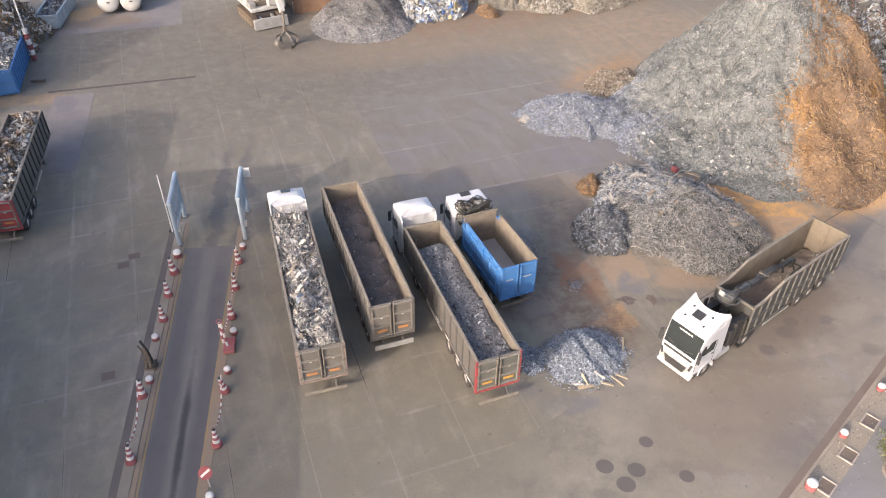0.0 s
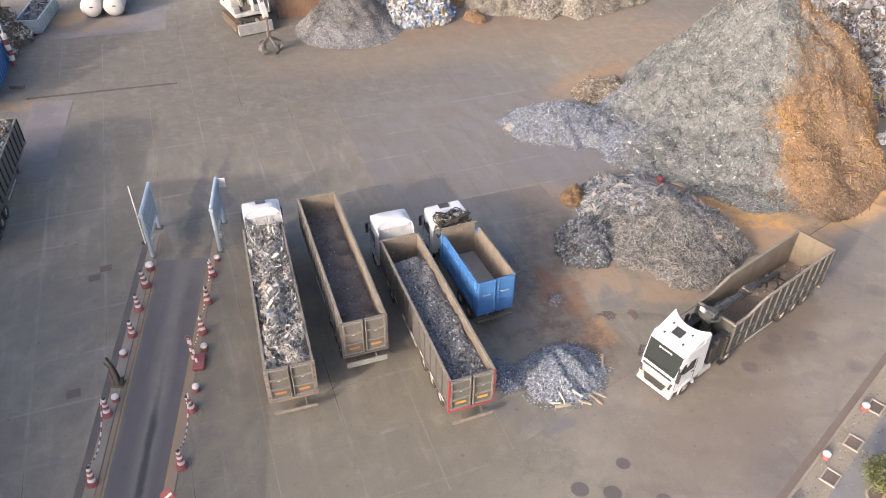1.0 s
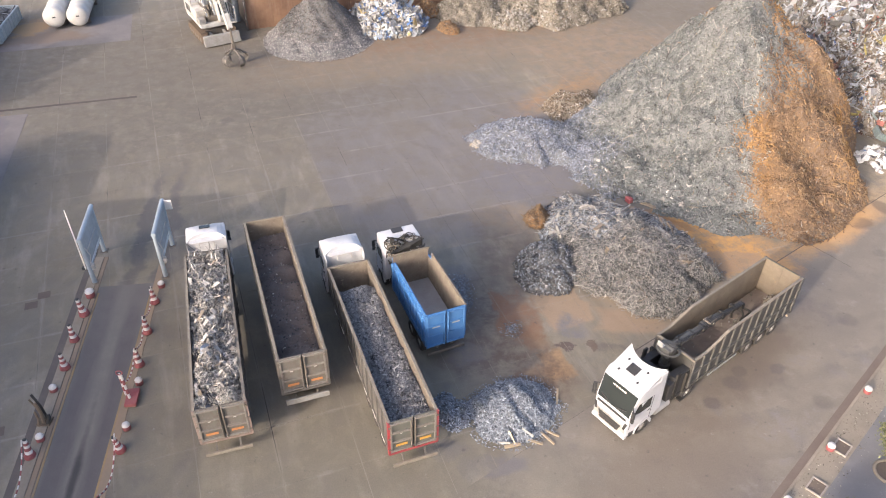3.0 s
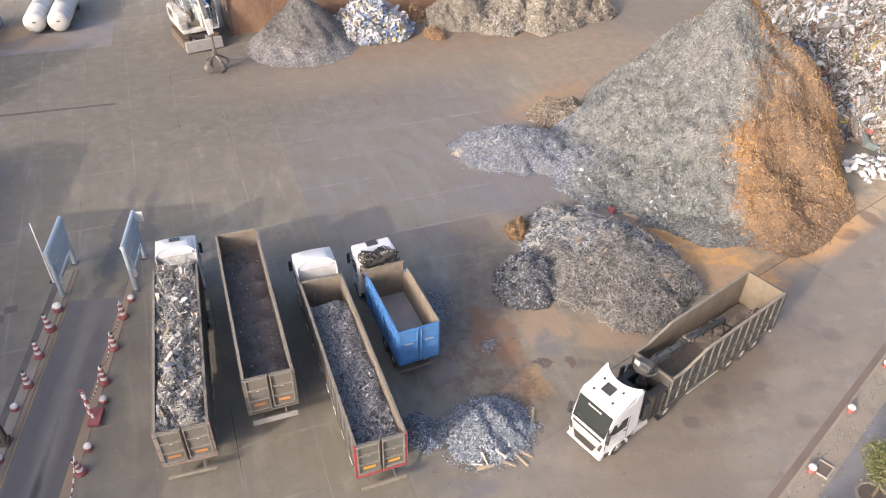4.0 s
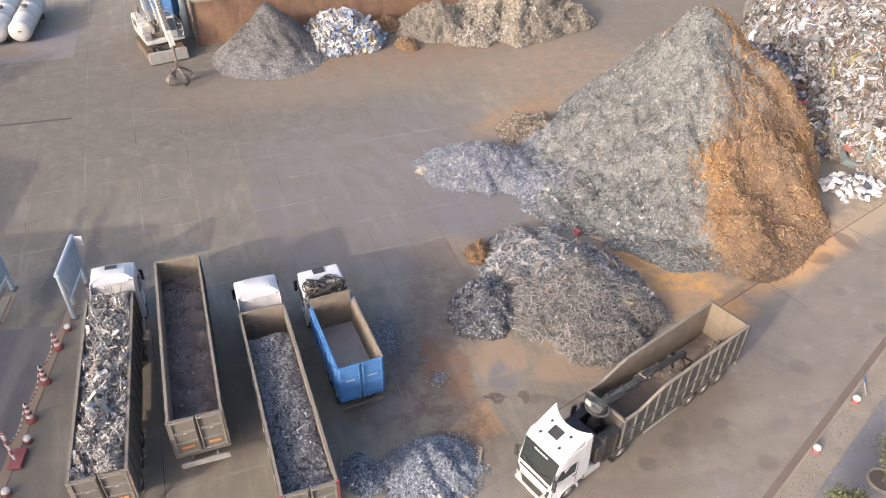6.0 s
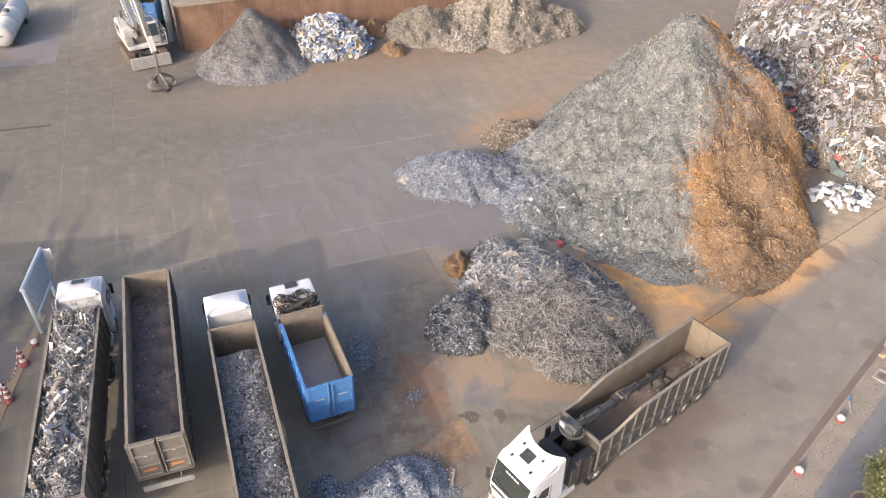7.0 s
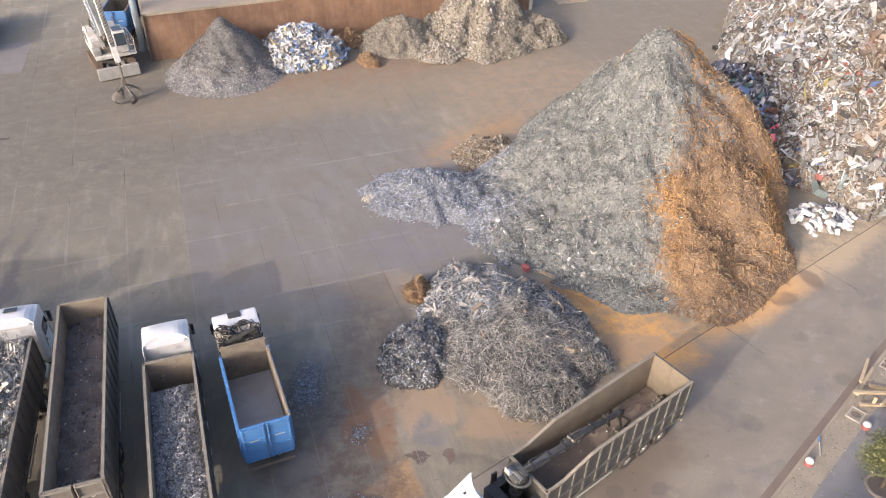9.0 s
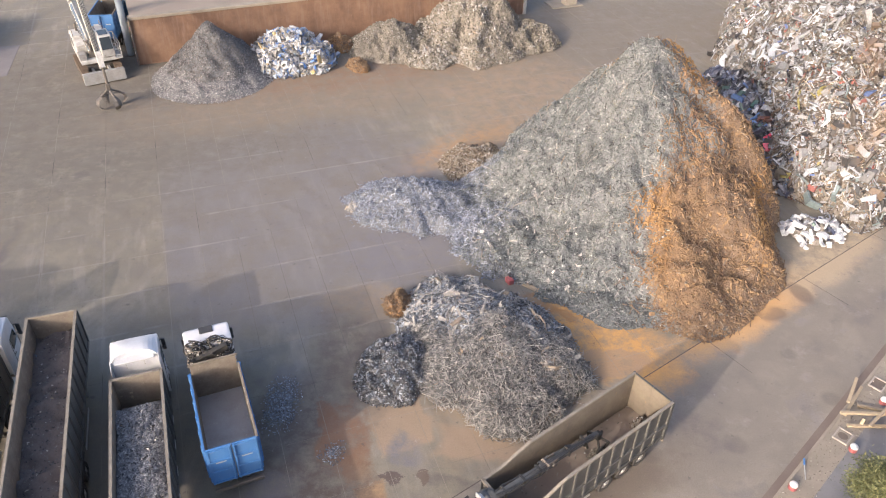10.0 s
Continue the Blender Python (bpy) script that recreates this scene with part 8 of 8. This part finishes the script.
def bollard(m, group="bollards along the lane"):
    th = empty("bollard", m, "squat concrete bollard with white dome and red band", "bollard", group)
    part("body", lathe([(0.0, 0.0), (0.37, 0.0), (0.38, 0.06), (0.365, 0.46)], 24), RED_DULL, th, "red painted band")
    part("dome", lathe([(0.365, 0.46), (0.36, 0.54), (0.31, 0.66), (0.22, 0.73), (0.1, 0.76), (0.0, 0.765)], 24), WHITE_PLASTIC, th, "white painted dome", smooth=True)
    return th


CS = Matrix.Scale(0.9, 4)
c0 = cone(pose(-25.0, 31.2, 0.07, 4, -3, 0) @ CS)
BS = Matrix.Scale(0.76, 4)
PS = Matrix.Scale(0.76, 4)
b0 = bollard(pose(-25.25, 32.9, 0.07) @ BS)
rng = random.Random(3)
for x, y in ((-24.75, 28.95), (-24.4, 26.7), (-23.75, 20.6), (-22.95, 16.3), (-22.3, 11.8), (-20.95, 32.4), (-20.6, 29.7), (-20.2, 27.0), (-19.25, 21.05), (-18.8, 17.4), (-18.2, 12.2)):
    copy_thing(c0, pose(x, y, 0.03, rng.uniform(-6, 6), rng.uniform(-6, 6), rng.uniform(0, 90)) @ CS)
for x, y in ((-24.35, 25.0), (-23.65, 21.65), (-21.0, 33.95), (-19.75, 25.6), (-19.4, 22.45), (-18.35, 14.2)):
    copy_thing(b0, pose(x, y, 0.03) @ BS)
b1 = bollard(pose(11.51, 15.1, 0.1) @ PS, "bollards along the pavement")
for x, y in ((14.5, 18.3), (18.0, 21.55), (21.75, 25.5), (25.35, 28.9), (29.45, 31.35), (32.6, 34.7)):
    copy_thing(b1, pose(x, y, 0.1) @ PS)


def chain(pts, n=9):
    """A sagging red and white plastic chain between posts."""
    th = empty("plastic_chain", pose(*pts[0]), "sagging red and white plastic chain between the posts", "chain")
    o = Vector(pts[0])
    for a, b in zip(pts, pts[1:]):
        a, b = Vector(a), Vector(b)
        prev = None
        for i in range(n * 2 + 1):
            t = i / (n * 2)
            p = a.lerp(b, t) - Vector((0, 0, 4 * t * (1 - t) * min(1.1, 0.28 * (b - a).length))) - o
            p.z = max(p.z, 0.06 - o.z)
            if prev is not None:
                part("link", rod(bmesh.new(), prev, p, 0.035, n=6), WHITE_PLASTIC if i % 2 else RED_DULL, th)
            prev = p
    return th


chain([(-23.75, 20.6, 1.4), (-22.95, 16.3, 1.4)])
chain([(-20.95, 32.4, 1.4), (-20.6, 29.7, 1.4), (-20.2, 27.0, 1.4), (-20.1, 24.5, 1.3)])
chain([(-19.25, 21.05, 1.4), (-18.8, 17.4, 1.4)])
bar = empty("barrier_stand", pose(-20.0, 24.5, 0.07, 0, 0, 8), "leaning red and white banded barrier stand on a red base", "barrier")
part("base", box(bmesh.new(), 0.65, 1.2, 0.22, 0.25, -0.1, 0.12, bevel=0.05), RED_DULL, bar, "faded red base")
for k in range(2):
    for i in range(5):
        a = Vector((-0.1 + 0.25 * k, 0.1 - 0.3 * k, 0.2)).lerp(Vector((-0.15 + 0.12 * k, 0.25 - 0.1 * k, 1.7)), i / 5)
        b = Vector((-0.1 + 0.25 * k, 0.1 - 0.3 * k, 0.2)).lerp(Vector((-0.15 + 0.12 * k, 0.25 - 0.1 * k, 1.7)), (i + 1) / 5)
        part("band", rod(bmesh.new(), a, b, 0.075, n=10), RED_DULL if i % 2 else WHITE_PLASTIC, bar)
bm = bmesh.new()
tube(bm, [(-0.1 + 0.16 * math.cos(a), 0.2, 1.85 + 0.16 * math.sin(a)) for a in [2 * math.pi * i / 12 for i in range(13)]], 0.035, 6)
part("ring", bm, RED_DULL, bar)

noentry = empty("round_sign", pose(-18.55, 14.9, 0, 0, 0, 5), "round red sign with a white bar on a short post", "sign")
part("post", rod(bmesh.new(), (0, 0, 0), (0, 0, 1.2), 0.04), ALU, noentry)
tilt = Matrix.Translation((0, -0.06, 1.25)) @ Matrix.Rotation(radians(52), 4, "X")
part("disc", rod(bmesh.new(), (0, 0, -0.012), (0, 0, 0.012), 0.34, n=28), RED, noentry, at=tilt)
part("bar", box(bmesh.new(), 0.54, 0.12, 0.012, 0, 0, 0.022, Matrix.Rotation(radians(40), 4, "Z")), WHITE_PLASTIC, noentry, at=tilt)

stump = empty("bent_frame", pose(-24.0, 22.8, 0.06), "bent rusty steel stand with dead weeds beside the lane", "scrap frame")
for k, (x0, y0, x1, y1, z1, r) in enumerate(((0.1, -0.1, -0.15, 0.2, 1.25, 0.09), (0.2, 0.15, -0.45, 0.6, 1.5, 0.07), (-0.15, 0.3, -0.62, 0.5, 1.2, 0.05), (0.3, -0.2, 0.35, 0.1, 0.5, 0.1), (-0.1, -0.3, -0.3, 0.1, 0.7, 0.06))):
    part("bar", tube(bmesh.new(), [(x0, y0, 0), ((x0 + x1) / 2 + 0.08, (y0 + y1) / 2, z1 * 0.55), (x1, y1, z1)], r, 7), TANGLE if k % 2 else BARK, stump)
part("base_plate", box(bmesh.new(), 0.7, 0.6, 0.1, 0.1, 0, 0.05, bevel=0.02), BARK, stump)

# ---- pavement furniture and trees ----
def pit(m, label, lid_round=False):
    th = empty("planting_pit", m, label, "tree pit", "pits in the pavement")
    bm = bmesh.new()
    for s in (-1, 1):
        box(bm, 1.16, 0.09, 0.1, 0, s * 0.42, 0.05, bevel=0.012)
        box(bm, 0.09, 0.75, 0.1, s * 0.535, 0, 0.05, bevel=0.012)
    part("rim", bm, PIT_RIM, th, "pale concrete rim")
    if lid_round:
        part("slab", box(bmesh.new(), 0.98, 0.75, 0.05, 0, 0, 0.025), KERB, th)
        part("opening", rod(bmesh.new(), (0, 0, 0.04), (0, 0, 0.058), 0.3, n=24), SOIL, th, "dark round opening")
    else:
        part("soil", box(bmesh.new(), 0.98, 0.75, 0.03, 0, 0, 0.015), SOIL, th)


pa = math.degrees(math.atan2(pd.y, pd.x))
for x, y, r in ((16.35, 19.2, 0), (14.25, 17.05, 0), (12.3, 15.15, 0), (18.64, 21.62, 0), (29.3, 32.25, 1), (32.95, 36.1, 0)):
    pit(pose(x, y, 0.1, 0, 0, pa) @ Matrix.Scale(0.86, 4), "square concrete planting pit set in the pavement" if not r else "square concrete slab with a round opening", bool(r))

grit = np.random.default_rng(77)
gn = 1500
gs, go = grit.uniform(-6, pl + 1, gn), 0.6 + 1.9 * grit.beta(1.2, 1.9, gn)
gp = np.stack([PA.x + pd.x * gs + ps.x * go, PA.y + pd.y * gs + ps.y * go, np.full(gn, 0.1)], 1)
gv, gq = shards(grit, gp, np.tile([0.0, 0.0, 1.0], (gn, 1)), (0.02, 0.1), (0.015, 0.06), (0.008, 0.03), tilt=0.3, lift=0.0, plain=True)
tagged(new("gravel", mesh_np("gravel", gv, gq, LITTER)), "loose gravel and leaf litter on the pavement", "gravel", kind="stuff")


def tree(m, label, seed, h=3.3, r=1.45, n=7000):
    th = empty("tree", m, label, "tree", "young trees behind the pavement")
    rg = np.random.default_rng(seed)
    bm = rod(bmesh.new(), (0, 0, 0), (0.05, 0.03, h * 0.5), 0.1, 0.07, 9)
    part("trunk", bm, BARK, th)
    ring = bmesh.new()
    tube(ring, [(0.75 * math.cos(2 * math.pi * i / 20), 0.75 * math.sin(2 * math.pi * i / 20), 0.06) for i in range(21)], 0.09, 6)
    part("planting_ring", ring, KERB, th, "round concrete edging")
    part("soil", rod(bmesh.new(), (0, 0, 0.0), (0, 0, 0.06), 0.72, n=24), SOIL, th)
    tips = []
    bm = bmesh.new()
    for k in range(11):
        a, e = rg.uniform(0, 6.28), rg.uniform(0.25, 1.3)
        q = Vector((0.05, 0.03, h * rg.uniform(0.35, 0.52)))
        t = q + Vector((math.cos(a) * math.cos(e), math.sin(a) * math.cos(e), math.sin(e))) * r * rg.uniform(0.7, 1.1)
        rod(bm, q, t, 0.045, 0.015, 6)
        tips += [t, q.lerp(t, 0.65)]
    part("limb", bm, BARK, th)
    c = np.array([list(tips[i]) for i in rg.integers(0, len(tips), n)]) + rg.normal(0, 0.3, (n, 3)) * np.array([1, 1, 0.8])
    c[:, 2] = np.maximum(c[:, 2], 0.7)
    nn = unit(rg.normal(0, 1, (n, 3)) + np.array([0, 0, 0.6]))
    v, q = shards(rg, c, nn, (0.07, 0.16), (0.05, 0.09), (0.004, 0.009), tilt=0.3, lift=0.0, plain=True)
    ob = new("crown", mesh_np("crown", v, q, LEAF))
    ob.parent = th
    tagged(ob, "yellow-green leaves with gaps", kind="stuff")


for k, (x, y, h, r) in enumerate(((16.4, 15.9, 2.6, 1.1), (20.5, 20.1, 3.2, 1.45), (24.5, 23.7, 3.1, 1.4), (28.6, 27.6, 3.4, 1.6), (32.6, 31.3, 3.0, 1.4))):
    tree(pose(x, y, 0.05), "young bushy tree with yellow-green leaves on the verge", 60 + k, h, r)

trestle = empty("timber_stack", pose(30.9, 33.6, 0.1, 0, 0, pa), "pale timber beams stacked as a trestle on the pavement", "timber")
for k, (a, b) in enumerate((((-0.9, -0.6, 0.55), (2.6, -0.9, 0.55)), ((-1.0, 0.9, 0.45), (1.2, -1.3, 0.42)), ((-1.3, 0.3, 0.15), (0.9, -1.9, 0.15)), ((0.6, 0.5, 0.12), (1.7, -1.3, 0.12)), ((-0.2, 0.9, 0.7), (1.9, 1.3, 0.75)), ((-0.6, 0.7, 0.1), (2.2, 0.9, 0.1)), ((-0.7, -0.2, 0.08), (-0.5, -0.2, 0.5)), ((0.9, -0.75, 0.08), (0.95, -0.75, 0.5)))):
    part("timber_beam", beam(bmesh.new(), a, b, 0.16, 0.14), WOOD, trestle)
broom = empty("blue_handled_rod", pose(26.2, 29.9, 0.1), "thin metal rod with a blue grip lying across the kerb", "tool")
part("rod", rod(bmesh.new(), (0, -0.5, 0.04), (0.2, 0.3, 0.18), 0.025), ALU, broom)
part("grip", rod(bmesh.new(), (0.2, 0.3, 0.18), (0.3, 0.65, 0.24), 0.05), BLUE, broom)

block = empty("concrete_block", pose(22.5, 98.8, 0, 0, 0, 20), "pale concrete block on a base slab at the far yard", "block")
part("body", box(bmesh.new(), 1.6, 1.2, 1.5, 0, 0.4, 0.85, bevel=0.05), KERB, block)
part("base_slab", box(bmesh.new(), 4.2, 2.6, 0.12, -0.6, 0.6, 0.06, bevel=0.02), KERB, block)
ingot = empty("steel_block", pose(-46.35, 59.58, 0.0, 0, 0, 4), "dark rusty steel block lying on the concrete", "block")
part("body", box(bmesh.new(), 1.3, 0.42, 0.32, 0, 0, 0.16, bevel=0.03), STEEL, ingot)
can = empty("canister", pose(11.85, 44.55, 0, 0, 0, 30), "dented red plastic canister on the wet concrete", "canister")
part("body", box(bmesh.new(), 0.4, 0.55, 0.4, 0, 0, 0.2, bevel=0.08), RED_DULL, can)
part("cap", rod(bmesh.new(), (0.1, 0.15, 0.38), (0.1, 0.15, 0.47), 0.07), BLACK, can)
for x, y, ln, w, yaw, words in ((13.3, 44.1, 1.3, 0.35, -35, "pale plank lying on ochre dust"), (14.6, 43.6, 0.55, 0.45, 20, "pale board scrap on ochre dust"), (2.3, 21.9, 1.1, 0.14, -20, "short timber plank beside the shred heap"), (3.1, 22.1, 1.0, 0.12, -50, "short timber plank beside the shred heap"),
                                (3.35, 22.45, 0.9, 0.12, -30, "short timber plank beside the shred heap"), (1.2, 21.6, 0.9, 0.2, 15, "pale offcut beside the shred heap"), (3.95, 24.9, 1.3, 0.12, 80, "timber plank beside the shred heap")):
    pk = empty("timber_plank", pose(x, y, 0.0, 0, 0, yaw), words, "plank")
    part("board", box(bmesh.new(), ln, w, 0.07, 0, 0, 0.04, bevel=0.01), WOOD, pk)

# ---- concrete slabs ----
US, VS, UN = 4.0, 3.82, 2.47
SEAM = 4.85
slab_meshes = [mesh_of(box(bmesh.new(), w - (0.042 if w > 3 else 0.026), VS - 0.02, 0.06, 0, 0, -0.03), "slab", CONCRETE) for w in (US, UN)]
cells = []
for i in range(-31, 64):
    for j in range(-32, 45):
        narrow = i >= 0
        u, v = SEAM + (UN if narrow else US) * (i + 0.5), 21.5 + VS * (j + 0.5)
        p = plan(u, v)
        off = (Vector((p.x, p.y)) - PA).dot(ps)
        if off > 0.5 or not (-72 < p.x < 75 and -70 < p.y < 150):
            if not (off > 0.5 and (Vector((p.x, p.y)) - PA).dot(pd) > pl + 2.6 and p.x < 75 and p.y < 150):
                continue
        cells.append((abs(p.x + 2) + abs(p.y - 40), narrow, j, p))
cells.sort(key=lambda c: c[0])
rs = random.Random(21)
yard = empty("ground_slabs", Matrix(), "beige concrete yard slabs with wet stains, tyre marks and ochre dust", "ground", kind="structure")
far_v, far_q = [], []
base_v = [np.array([v.co[:] for v in me.vertices]) for me in slab_meshes]
base_q = np.array([list(p.vertices) for p in slab_meshes[0].polygons])
for k, (_, narrow, j, p) in enumerate(cells):
    at = Matrix.Translation(p + Vector((0, 0, rs.uniform(-0.004, 0.0)))) @ pose(0, 0, 0, rs.uniform(-0.03, 0.03), rs.uniform(-0.03, 0.03), 20.3)
    if k < 300:
        piece("slab", slab_meshes[narrow], yard, at)
    else:
        R = np.array(at.to_3x3())
        far_q.append(base_q + len(far_v) * 8)
        far_v.append(base_v[narrow] @ R.T + np.array(at.translation))
ob = new("far_slabs", mesh_np("far_slabs", np.vstack(far_v), np.vstack(far_q), CONCRETE))
ob.parent = yard
tagged(ob, kind="stuff")
